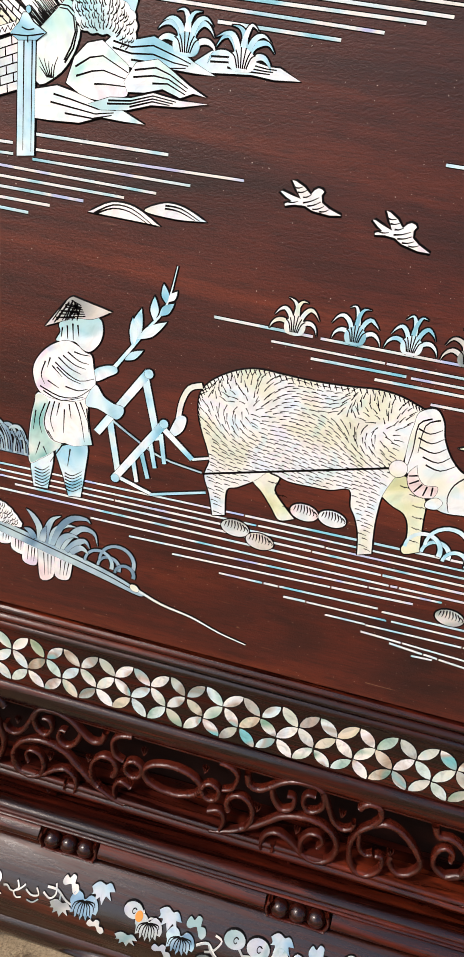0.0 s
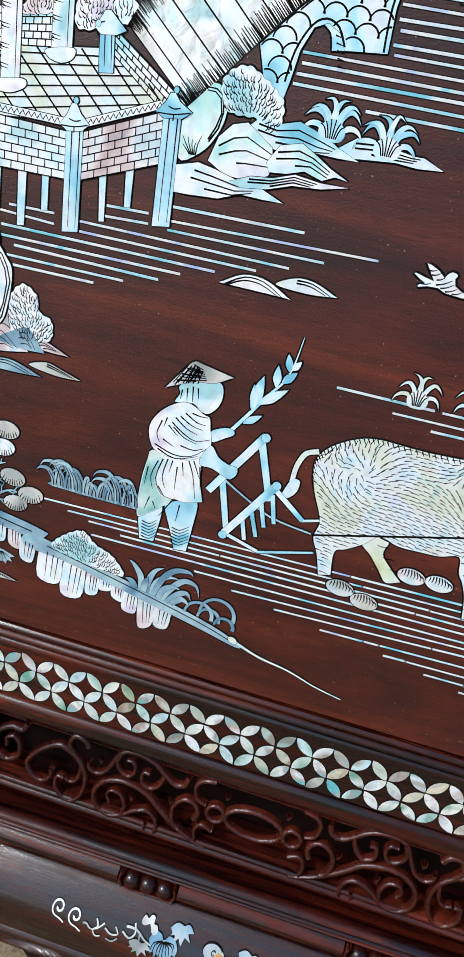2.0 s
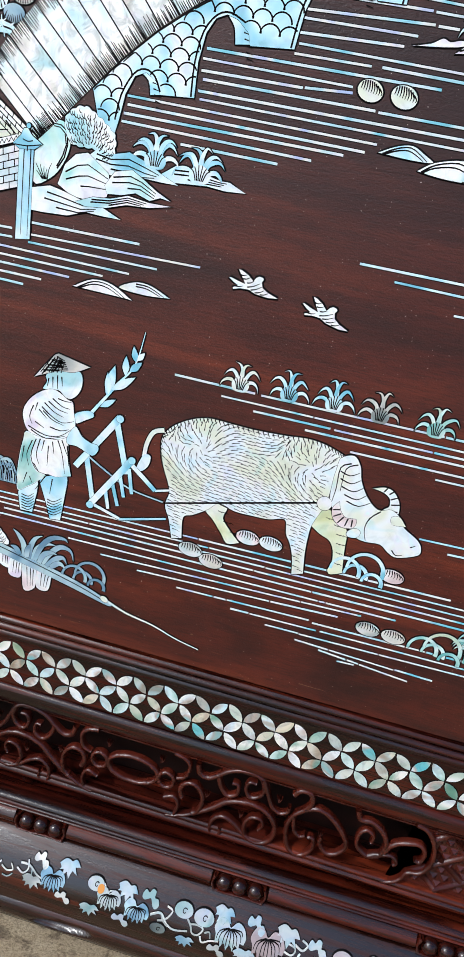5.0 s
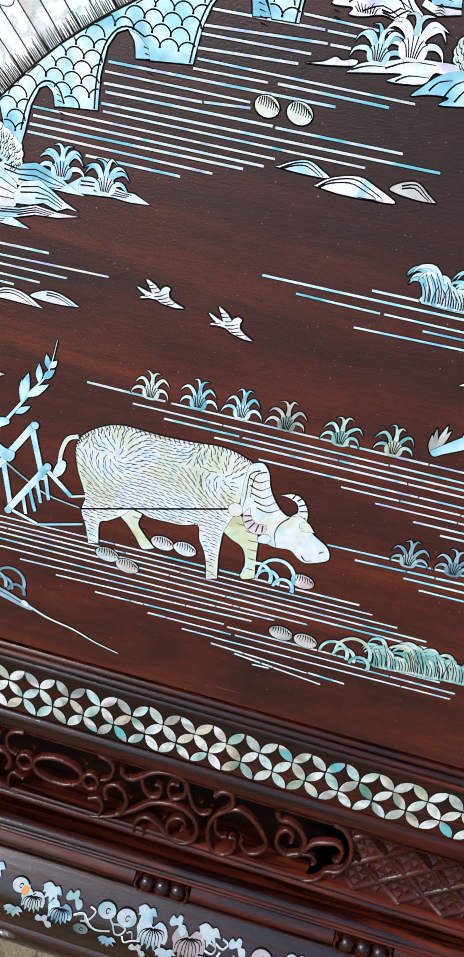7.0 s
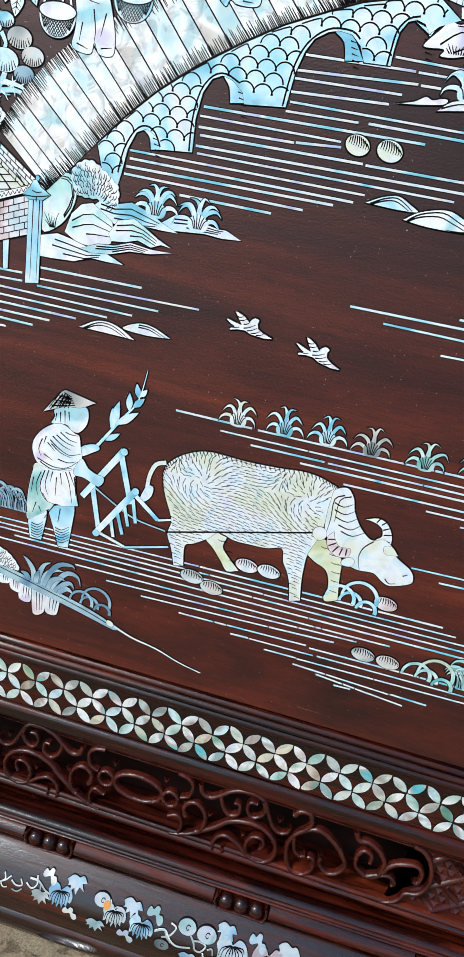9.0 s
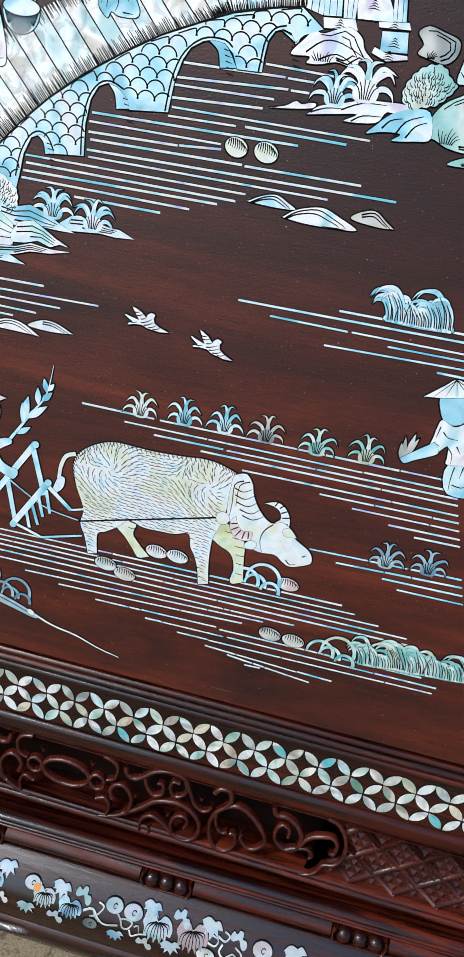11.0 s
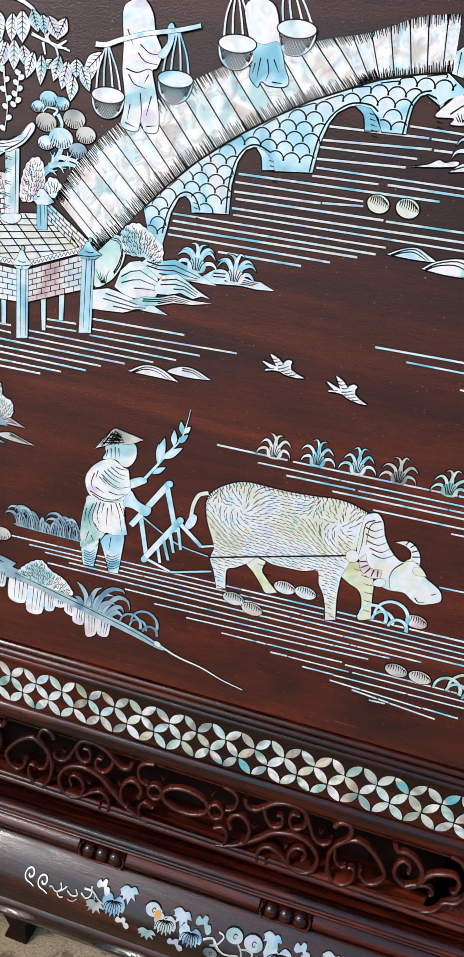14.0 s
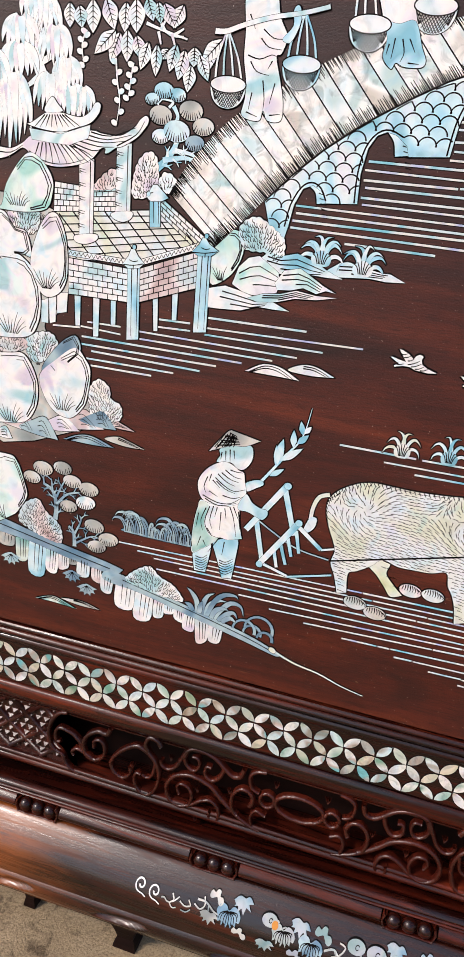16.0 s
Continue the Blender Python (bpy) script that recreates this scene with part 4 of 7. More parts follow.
s.fill([(-58.8, 185.8), (-49.9, 184), (-37.8, 184.5), (-30, 187.8), (-27.7, 172.8), (-24.6, 160.7), (-24.6, 160.7), (-35.5, 157.5), (-42.9, 157.7), (-49.2, 150.1), (-55.8, 144.9), (-62.5, 141.1), (-63.8, 153), (-62.9, 168.2), (-60.8, 180.5)], WHITE, lift=0.08)
s.fill([(-59.7, 184.6), (-52.7, 182.4), (-55.1, 168.6), (-50.4, 158.8), (-42.8, 156.7), (-49.2, 150.6), (-55.8, 145.4), (-62, 141.8), (-63.3, 153.1), (-62.4, 168.3), (-60.8, 180)], GREEN, True, 0.1, 0)
for pts in ([(-51.7, 181.7), (-54.6, 168.7), (-49.9, 159.4), (-42.9, 157.7)], [(-48.8, 182.4), (-50.8, 171.1), (-48.3, 163.8)], [(-54.4, 180), (-57.6, 169.5), (-55.5, 161.1)], [(-36.4, 184.3), (-32.7, 175.5), (-29.5, 161.5)], [(-33.6, 185), (-28.8, 175)], [(-42.8, 156.7), (-47.1, 149.1), (-49.8, 144.4)], [(-37.8, 155.4), (-38.8, 144.1)], [(-45.9, 182.1), (-47.2, 174)], [(-59.9, 174.8), (-61, 162.7)], [(-40.1, 182.5), (-38.4, 174.1)], [(-42.7, 178.9), (-42.5, 164.2)], [(-52.2, 163.8), (-47.8, 157.9)], [(-56.6, 155.8), (-58.9, 147.1)], [(-29.5, 182.1), (-27.2, 168)], [(-54.4, 153.3), (-52.1, 148.8)]):
    s.cut(pts, 0.7, lift=0.08)
s.fill([(-49.6, 216.4), (-43.1, 218.8), (-37.4, 217.3), (-32.4, 214.2), (-28.5, 212.8), (-26.9, 205.7), (-25.2, 198.5), (-26.2, 193), (-30.9, 187.6), (-37.8, 184.5), (-49.9, 183.6), (-58.3, 186.4), (-62.3, 194.6), (-61.9, 202.4), (-56.8, 210.6)], WHITE, lift=0.14)
for pts in ([(-49.6, 205.2), (-42.5, 200.2), (-34.6, 197.2), (-26.3, 200.1)], [(-48, 208.4), (-40.9, 203.4), (-34, 201.2)], [(-45.3, 209.9), (-38.3, 205.9), (-31.5, 204.6)], [(-51.4, 202.9), (-45.2, 197.6)], [(-58.1, 189.8), (-46.2, 185.9), (-35.7, 187.4), (-27.7, 194.1)], [(-38.9, 213.2), (-34.1, 212.4), (-29.4, 212.6)], [(-56, 187.4), (-45, 183.7), (-31.9, 188.3)], [(-48.5, 202.6), (-41.4, 197.6), (-33.5, 195.6)], [(-55.4, 204.8), (-57.6, 196.7), (-55.3, 191.5)], [(-52.7, 207.3), (-54.1, 201.3)], [(-42.6, 212.4), (-35.6, 208.4), (-29.9, 207.8)], [(-42.9, 192.4), (-35.1, 191.4), (-29.6, 193.6)], [(-53.6, 193.8), (-46.6, 190.6)]):
    s.cut(pts, 0.75, lift=0.14)
s.fill([(-26.8, 205.2), (-19.7, 209.2), (-14.5, 209.4), (-13.3, 206.4), (-18.1, 203), (-25.3, 198.9)], BLUE, lift=0.04)
s.fill([(-30.1, 188.7), (-25.1, 197.1), (-19.8, 191.2), (-13.8, 188.3), (-8.5, 187.6), (-7.7, 183.5), (-11, 179.3), (-15.9, 180.5), (-22.9, 183.2), (-29.6, 183.5)], BLUE, lift=0.2)
s.cuts([[(-13.6, 185.9), (-8.8, 185.1)], [(-13.8, 183.4), (-9.4, 182.1)]], 0.6)
s.link("ploughman_shape", panel, "plain figure in a pointed hat and belted coat")
s = Inlay(proud=0.95)
s.band([(-15.8, 208.2), (-6.9, 221.4), (1.8, 234.3), (8.1, 242.9), (11.5, 252.5), (14, 268.7)], 2.6, BLUE, 0.3)
for a, b, w in (((-6.7, 223.3), (-2.9, 244), 7), ((-5.3, 223.6), (-7.4, 238.6), 5), ((-3.8, 227.1), (11.7, 239.2), 6), ((-9.9, 214.2), (0.4, 221.6), 4.5), ((4.5, 238.5), (3.5, 251.6), 5), ((6.9, 241.7), (14.5, 249.6), 5), ((10.1, 248.6), (7.6, 258.7), 4.5), ((10.9, 249.7), (15.5, 256), 4)):
    s.leaf(a, b, w, BLUE)
s.link("leafy_switch", panel, "leafy switch held up")
s = Inlay(proud=0.95)
for a, b, w in (((4.5, 210.1), (-22.5, 169.1), 5.2), ((2.5, 207.3), (13.4, 172.1), 4.6), ((-15.8, 179.6), (-7.7, 146), 4.2), ((16, 182.5), (-10.3, 142.8), 5.2), ((3.7, 165.8), (10, 147.5), 3), ((8.7, 171.9), (13.5, 154.9), 3), ((-0.4, 159.8), (3.7, 143.8), 3), ((14.8, 176.4), (18.8, 158.7), 3), ((15.3, 180.4), (34.5, 165.2), 3.6), ((34.5, 165.2), (44, 168.1), 2), ((-7.5, 144.5), (12.5, 138.5), 2.6), ((12.5, 138), (44.8, 147), 2)):
    s.band([a, b], w, BLUE, 0.9, lift=RND.random() * 0.1)
s.band([(-14.8, 178.8), (-0.6, 170.6), (17, 162.2), (41, 158.5)], 1.6, STEEL, 0.9)
for x, y in ((4.6, 209.2), (16, 182.5), (-9.4, 143.5)):
    s.oval(x, y, 2.8, 2.8, 0, BLUE, 12, 0.12)
s.link("wooden_harrow", panel, "blue harrow with a row of teeth")

# ---- the buffalo, a plain shape with brushed coat strokes ----
s = Inlay(proud=0.95)
s.band([(35, 208.8), (28, 205.7), (24.5, 196.9), (23.8, 187.2)], 3.4, CREAM, 0.9)
s.fill([(23.6, 189.1), (20.3, 181.6), (18.8, 174.9), (18.8, 174.9), (24.1, 177.2), (27.8, 182), (28.3, 188.8)], CREAM)
s.fill([(69.9, 161.5), (78.9, 168.7), (84.8, 165.8), (83.3, 157.6), (90.1, 149.5), (97.1, 142.9), (97.1, 142.9), (88.8, 140.1), (83.2, 146.6), (76.4, 154.8)], STRAW)
s.fill([(136.5, 172.9), (145.8, 181.6), (154.8, 180.1), (164.1, 170.6), (165.6, 158.9), (166.8, 148.4), (168, 139.9), (168, 139.9), (160.2, 136.7), (157.8, 140), (159.4, 145.4), (158.1, 154.4), (154.2, 160.7), (146, 164.4)], STRAW)
for x, y, n in ((*(78.9, 162.3), 3), (*(83.6, 155.7), 3), (*(89.2, 149.2), 2), (*(149, 176.2), 5), (*(155, 172.5), 4), (*(157.9, 166.5), 3), (*(159.2, 160.1), 3), (*(160.5, 153.6), 2), (*(161.1, 145.9), 2)):
    for k in range(n):
        s.cut([(x + k * 2.2, y - 0.4 * (k % 2)), (x + k * 2.2 + 1.6, y - 0.3), (x + k * 2.2 + 3.0, y - 0.9)], 0.5)
BODY = [(33.9, 202.9), (37.5, 210.3), (44.8, 216.6), (54.4, 221.6), (63.9, 223.8), (75, 223.6), (88.3, 223.1), (101.3, 223.4), (114.1, 224.2), (126.8, 225.4), (137.6, 224.4), (146.7, 221.6), (151.9, 218.8), (149.3, 210.4), (148, 201.8), (147.9, 193.4), (146.7, 183.7), (141.6, 169.4), (140.8, 159.1), (141.2, 147.4), (143.1, 132.4), (143.1, 132.4), (135.4, 129.7), (135.4, 129.7), (133.1, 142.7), (129.7, 151.7), (125.9, 158), (123.3, 167.6), (113.4, 165), (102.3, 164.5), (89.6, 164.6), (79, 167.7), (71.8, 161), (62.5, 154.6), (56.5, 151.1), (57.7, 135.8), (57.7, 135.8), (50.4, 133.8), (50.4, 133.8), (46.7, 147), (42.6, 156.9), (44.2, 166.2), (42.4, 173), (38.5, 181.7), (34.8, 191.8)]
edge = s.fill(BODY, CREAM, lift=0.1)
WHORLS = ((60.3, 202.2), (133.4, 206))
x0, x1 = min(p[0] for p in edge), max(p[0] for p in edge)
y0, y1 = min(p[1] for p in edge), max(p[1] for p in edge)
gy = y0
row = 0
while gy < y1:
    gx = x0 + (row % 2) * 1.6
    while gx < x1:
        px, py = gx + RND.uniform(-0.6, 0.6), gy + RND.uniform(-0.4, 0.4)
        ang = -0.16 + 0.1 * math.sin(px * 0.12)
        for wx, wy in WHORLS:
            far = math.hypot(px - wx, py - wy)
            k = math.exp(-(far / 21) ** 2)
            ang = ang * (1 - k) + k * (math.atan2(py - wy, px - wx) + 0.7)
        l = RND.uniform(3.4, 5.6)
        q = (px + l * math.cos(ang), py + l * math.sin(ang))
        if inside((px, py), edge) and inside(q, edge):
            s.cut([(px, py), ((px + q[0]) / 2, (py + q[1]) / 2 + 0.25), q], 0.54, 0.35, lift=0.1)
        gx += 5.0
    gy += 2.3
    row += 1
for i in range(0, len(edge)):
    x, y = edge[i]
    if y > y0 + (y1 - y0) * 0.62:
        s.cut([(x, y - 0.3), (x + 1.5, y - 3.0)], 0.65, 0.4, lift=0.1)
s.cuts([[(71.3, 219.1), (73, 202), (78.3, 184.4), (76.8, 167.6)], [(123.2, 168), (125.1, 177.2), (134.2, 185.2)], [(79.1, 167.3), (97.8, 164.3), (123.2, 168)]], 0.8)
s.cut([(41.5, 158.1), (96.4, 172.7), (142.2, 184.9)], 1.0, 1.0, lift=0.12)
s.fill([(149.5, 218.2), (157.3, 221.4), (162.7, 215.5), (165.5, 206.2), (171.8, 196.2), (179.9, 189.9), (187.9, 192), (194.7, 188.1), (198.5, 182.1), (209.3, 175.5), (212.8, 169.3), (210.9, 164.9), (199.1, 160.3), (192.6, 162.4), (186.6, 166.5), (177.2, 165.9), (170.9, 167.1), (167.4, 171.5), (157.4, 177.9), (149.1, 187.1), (147.7, 200.8), (148.3, 211.1)], CREAM, lift=0.2)
for pts in ([(151.2, 209.5), (157.5, 207.8), (163.2, 211.1)], [(152.1, 204.7), (159.3, 202.8), (165, 206.5)], [(154, 199.6), (162, 197.9), (168, 202.2)], [(156.7, 194.7), (165.1, 193.1), (171, 197.9)], [(159.2, 190.7), (167.3, 189), (174.8, 193.7)], [(156.7, 215.9), (150.7, 211.7), (150.9, 197.9), (150.2, 188.4)], [(160.9, 216), (154.2, 211.6), (153.8, 196.3)], [(181.8, 189), (176.2, 182.8), (174.5, 174.8), (177, 166.8)], [(194.7, 164.8), (197.9, 161.9), (201.9, 163)], [(205.5, 169.7), (208.5, 171.5)]):
    s.cut(pts, 0.8, lift=0.2)
s.oval(*(146, 185.4), 5.0, 5.0, 0, CREAM, 16, 0.28)
s.fill([(172.9, 203), (172.9, 203), (180.7, 205.8), (187, 203.8), (191.8, 197.2), (192.7, 189.5), (187.5, 188.1), (182.7, 190.6), (185.8, 193.8), (184.7, 199), (179.9, 202)], CREAM, lift=0.1)
s.fill([(155.1, 189.6), (155.1, 189.6), (151.5, 184), (153.3, 176.8), (159.4, 172.2), (167.4, 173.4), (168.3, 179.8), (161.4, 179.5), (157.2, 183.6)], PINK, lift=0.3)
for a, b in (((184.1, 201.7), (187.2, 204.7)), ((185.7, 198.4), (190.2, 200.9)), ((186.8, 195), (192, 196.3)), ((185.6, 190.9), (191.9, 191.1)), ((180.6, 202.6), (182.4, 205.8))):
    s.cut([a, b], 0.8, 0.8, lift=0.1)
for a, b in (((156.7, 183.9), (152.1, 182.7)), ((158, 181.4), (153.4, 178.3)), ((160.1, 179.6), (156.8, 174.4)), ((162.9, 178.9), (161.8, 173.3)), ((165.8, 179.2), (166, 174))):
    s.cut([a, b], 0.8, 0.8, lift=0.3)
s.fill([(189, 187.1), (194.2, 188.5), (199.6, 182.9), (199.6, 182.9), (190.9, 182)], CREAM, lift=0.26)
s.fill([(164.5, 170.7), (169.1, 173.8), (173, 171.5), (170.5, 167), (164.8, 166.9)], CREAM, lift=0.3)
s.link("buffalo_shape", panel, "cream plough buffalo silhouette with brushed coat strokes")

# ---- a second field worker at the far side, plain ----
s = Inlay(proud=0.95)
s.fill([(270.8, 299.1), (282.5, 302.2), (287.6, 298.5), (289.7, 290.1), (288, 284.6), (282.8, 282.3), (276.8, 283.5), (272.7, 289.5)], BLUE)
s.fill([(260.2, 297), (260.2, 297), (271.3, 306.3), (277.6, 311.4), (286.4, 309.2), (297, 304.3), (297, 304.3), (288.3, 301.8), (272.1, 298.2)], WHITE, lift=0.15)
for i in range(5):
    s.cut([(277.7, 311.1), (266.4 + 0.364 * (i*19 + 0) + 0.090 * (0 + 0), 298.2 + 0.072 * (i*19 + 0) + -0.381 * (0 + 0))], 0.5, lift=0.15)
s.cuts([[(269.9, 302.9), (278.9, 306.2), (288.9, 306.6)], [(273.4, 307.1), (279, 309), (285, 309)]], 0.5)
s.fill([(275.3, 284.8), (283.8, 281.7), (292.3, 285.8), (304.7, 281.9), (309.7, 262.5), (299.1, 258.6), (284.9, 256.3), (283.7, 261.1), (282.4, 268.3), (277, 263), (270.9, 262.6), (272.3, 273.2), (273.1, 279.5)], WHITE, lift=0.1)
for pts in ([(277.6, 277.2), (281.4, 273.9), (287.7, 273.5)], [(282, 268.2), (286.2, 263.7), (286.9, 257.6)], [(287.9, 269.5), (291.4, 264.8)], [(275.3, 280), (274.1, 272.3)], [(273.2, 269.3), (277.6, 267.3)]):
    s.cut(pts, 0.7, lift=0.1)
s.fill([(274.4, 269.1), (270, 266.5), (264, 261.9), (258.3, 257.4), (255.1, 254.2), (258.4, 251.5), (264, 254.8), (271.8, 258.6), (277.9, 262.8)], BLUE, lift=0.16)
s.fill([(285.6, 256.5), (309.9, 261.7), (315.3, 240.6), (289.6, 236.9)], BLUE)
s.cuts([[(290.1, 255.8), (289.4, 247.6), (289.8, 239.1)], [(295.6, 257), (294.6, 248.7)], [(291.1, 243.7), (297.2, 242.9), (302.3, 245.8)]], 0.7)
for a, b in (((257.2, 253.3), (255.5, 269.7)), ((258.5, 256.6), (261.5, 273)), ((257.5, 255.5), (264.4, 270.3)), ((255.7, 253), (253.8, 265.2))):
    s.leaf(a, b, 3.6, GREY)
s.link("planter_shape", panel, "plain stooping figure in a pointed hat planting seedlings")

# ---- the stone bridge ----
TOP = smooth([(-99.8, 397.3), (-90.8, 412.8), (-73.3, 434.6), (-54.1, 451.9), (-31.3, 466.2), (-5.8, 481.3), (19.1, 493.3), (43.5, 501.7), (70.8, 509.2), (97.4, 515.2)] + [(122.9, 525.3), (146.4, 528.7)], False, 6)
LOW = smooth([(-65.4, 366.7), (-53.5, 379.3), (-35.1, 399.7), (-19.5, 416.4), (-1.4, 432.9), (21.7, 450), (45.3, 464.3), (66.3, 475.5), (92.9, 486.4)] + [(106.3, 491.7), (128.8, 496.3), (147.7, 499.2)], False, 6)


def along(line, u):
    k = u * (len(line) - 1)
    i = min(int(k), len(line) - 2)
    return tuple(a + (b - a) * (k - i) for a, b in zip(line[i], line[i + 1]))


PLANKS = 27
for k in range(PLANKS):
    a, b, c, e = along(TOP, (k + 0.02) / PLANKS), along(TOP, (k + 0.98) / PLANKS), along(LOW, (k + 0.98) / PLANKS), along(LOW, (k + 0.02) / PLANKS)
    s = Inlay(proud=0.95)
    s.fill([a, b, c, e], PLANKED, False, 0, 0.3)
    l = math.hypot(e[0] - a[0], e[1] - a[1])
    to = ((e[0] - a[0]) / l, (e[1] - a[1]) / l)
    hatch(s, a, b, to, 9, l * 0.18, RND, 0.6)
    hatch(s, e, c, (-to[0], -to[1]), 9, l * 0.2, RND, 0.6)
    s.cut([a, e], 0.55, 1.0)
    s.link("bridge_plank", panel, "pale shell plank of the bridge deck")
SIDE = [(-35, 398.6), (-19.4, 415.3), (-1.2, 431.8), (21.9, 449), (45.5, 463.3), (66.5, 474.6), (93.1, 485.4)] + [(106.5, 490.4), (129, 495.4), (145.5, 498), (158.8, 488.8), (148.4, 484.4)] + [(143.9, 480.3), (140.9, 484.7), (136.3, 486), (131.9, 484.5), (128.7, 479.3), (127.7, 471.2), (127.5, 463), (127.5, 463), (112.8, 462.7), (112.8, 462.7), (109.2, 470.3), (103.9, 474.8), (96.3, 475.8), (91, 474.4), (84.2, 470.3), (80.3, 463.9), (76.8, 452.8), (74.6, 434.7), (74.6, 434.7), (50.6, 432.7), (50.6, 432.7), (48.6, 438.6), (41.9, 443.9), (35.8, 445.4), (30.2, 442.9), (25.9, 435.4), (23.6, 421), (24.1, 403), (24.1, 403), (4.4, 401.4)]
s = Inlay(proud=0.95)
face = s.fill(SIDE + [(4.4, 401.4), (1.7, 407.6), (-5, 411.3), (-11, 408.6), (-15.5, 398.7), (-17.7, 385.3), (-19.6, 377.3), (-30, 382.5)], BLUE, False)
for i in range(34):
    for j in range(22):
        cx, cy = (-44.8, 377.1)[0] + i * 10.5 + (j % 2) * 5.2, (-44.8, 377.1)[1] + j * 6.2
        if not inside((cx, cy), face):
            continue
        arc = [(cx + 5.6 * math.cos(a), cy + 5.6 * math.sin(a)) for a in [math.pi * (0.02 + 0.12 * q) for q in range(9)]]
        arc = [p for p in arc if inside(p, face)]
        if len(arc) > 2:
            s.cut(arc, 0.75, 0.8)
for pts in ([(4.2, 402.9), (0.1, 410.3), (-6, 413), (-12.3, 409.5), (-18, 398.3), (-20.3, 384.8)], [(22, 403.4), (21.6, 420.7), (24.2, 435.8), (30.3, 444.6), (37.6, 446.7), (45.9, 443.4)], [(72.6, 435.1), (74.6, 452.4), (78.7, 464.7), (85, 472.4), (93.2, 476.7), (103.6, 476.7), (108.6, 473.5)], [(125.4, 462.7), (126, 470.9), (127.1, 479.7), (131.6, 486), (137.7, 488)]):
    s.cut(pts, 0.8, 1.0)
s.link("bridge_wall", panel, "blue scaled stone side of the bridge with four arches")
for pts in ([(-8.3, 411.5), (-0.7, 410.1), (5.2, 401.5), (5.2, 401.5), (-1.4, 400.5), (-1.4, 400.5), (-3.3, 407.5)], [(36.6, 445.5), (46.2, 441.7), (52.4, 433.6), (52.4, 433.6), (42.3, 432.2), (42.3, 432.2), (40.5, 440.2)], [(94.5, 475.5), (103.8, 475.1), (112.7, 463.3), (112.7, 463.3), (102.5, 462.2), (102.5, 462.2), (100.2, 470.8)], [(135.7, 485.3), (141.3, 484.1), (147.1, 485.5), (146.2, 481.6), (144.5, 479.4), (142.7, 481.1)]):
    s = Inlay(proud=0.78)
    s.fill(pts, BLUE)
    x, y = pts[1]
    for k in range(6):
        s.cut([(x + k * 0.9 - 1, y - k * 3), (x + k * 0.9 + 3, y - k * 3 - 0.8)], 0.6)
    s.link("arch_pier", panel, "inner pier of a bridge arch")

# ---- the bearers on the bridge, plain ----
s = Inlay(proud=1.6)
s.fill([(-60, 513.7), (-55.8, 519.6), (-46.7, 521.5), (-39.9, 514), (-37, 503.1), (-31.6, 492.8), (-34.2, 483.6), (-37, 481.5), (-33.2, 469.1), (-30.2, 457.6), (-29.8, 447.7), (-33.7, 445.3), (-39.3, 446.3), (-42.3, 451.6), (-43.6, 445.9), (-49.8, 445.4), (-56.1, 448.4), (-54.7, 457.5), (-55, 467.7), (-57.6, 480.2), (-58.1, 495.6)], WHITE)
for pts in ([(-55, 481.7), (-47.5, 479.9), (-40.2, 482.6), (-36.6, 481.5)], [(-53.1, 478.5), (-48.7, 473.1), (-40.7, 471.3)], [(-39.4, 479.4), (-41.9, 474.6)], [(-44.2, 468.4), (-42.3, 458.4), (-42.4, 452.2)], [(-36.4, 467.2), (-38.8, 455.2)], [(-50.4, 461.2), (-51.7, 451.5)], [(-47.7, 491.3), (-42.6, 486.7), (-34.1, 485.6)], [(-46.7, 496.2), (-40.1, 491.7), (-33.3, 491.4)], [(-55.9, 503.8), (-52, 495.9)], [(-53.1, 450.1), (-45.8, 447.8)], [(-38.1, 449.1), (-31.3, 450.3)]):
    s.cut(pts, 0.7)
s.fill([(-34.8, 491.4), (-29, 498.7), (-29.7, 506.6), (-27.5, 509.8), (-25.1, 507.8), (-24.7, 499.6), (-29.4, 489.7)], BLUE, lift=0.1)
s.band([(-77.2, 493.6), (-69.4, 494), (-59.1, 497.8), (-42.6, 502.5), (-22.6, 506), (-7.9, 509.8)], 3.4, WHITE, 0.8, lift=0.2)
s.link("bearer_shape", panel, "plain bearer figure with a shoulder pole")
basket(-66, 459.5, 11.6, WHITE, (-69, 493.4), RND, "round basket slung on cords")
basket(-21.2, 473.2, 11.9, BLUE, (-22.5, 505.4), RND, "blue round basket slung on cords")
s = Inlay(proud=1.6)
s.fill([(18.4, 522.5), (27.3, 527.3), (37.6, 523.3), (42.9, 505.5), (42.7, 502.4), (48.1, 491.9), (51.5, 484.9), (49.4, 481), (38.9, 480.6), (34.4, 482.6), (32.1, 479.2), (26.1, 485.2), (26.9, 495.4), (23.6, 504.5)], WHITE)
s.fill([(24.8, 503.6), (33.2, 503.1), (42.3, 504.8), (48.2, 491.6), (51.5, 484.9), (49.4, 481), (39.6, 480.7), (34.4, 482.6), (32.1, 479.2), (26.4, 485.3), (27.3, 494.8)], BLUE, lift=0.1)
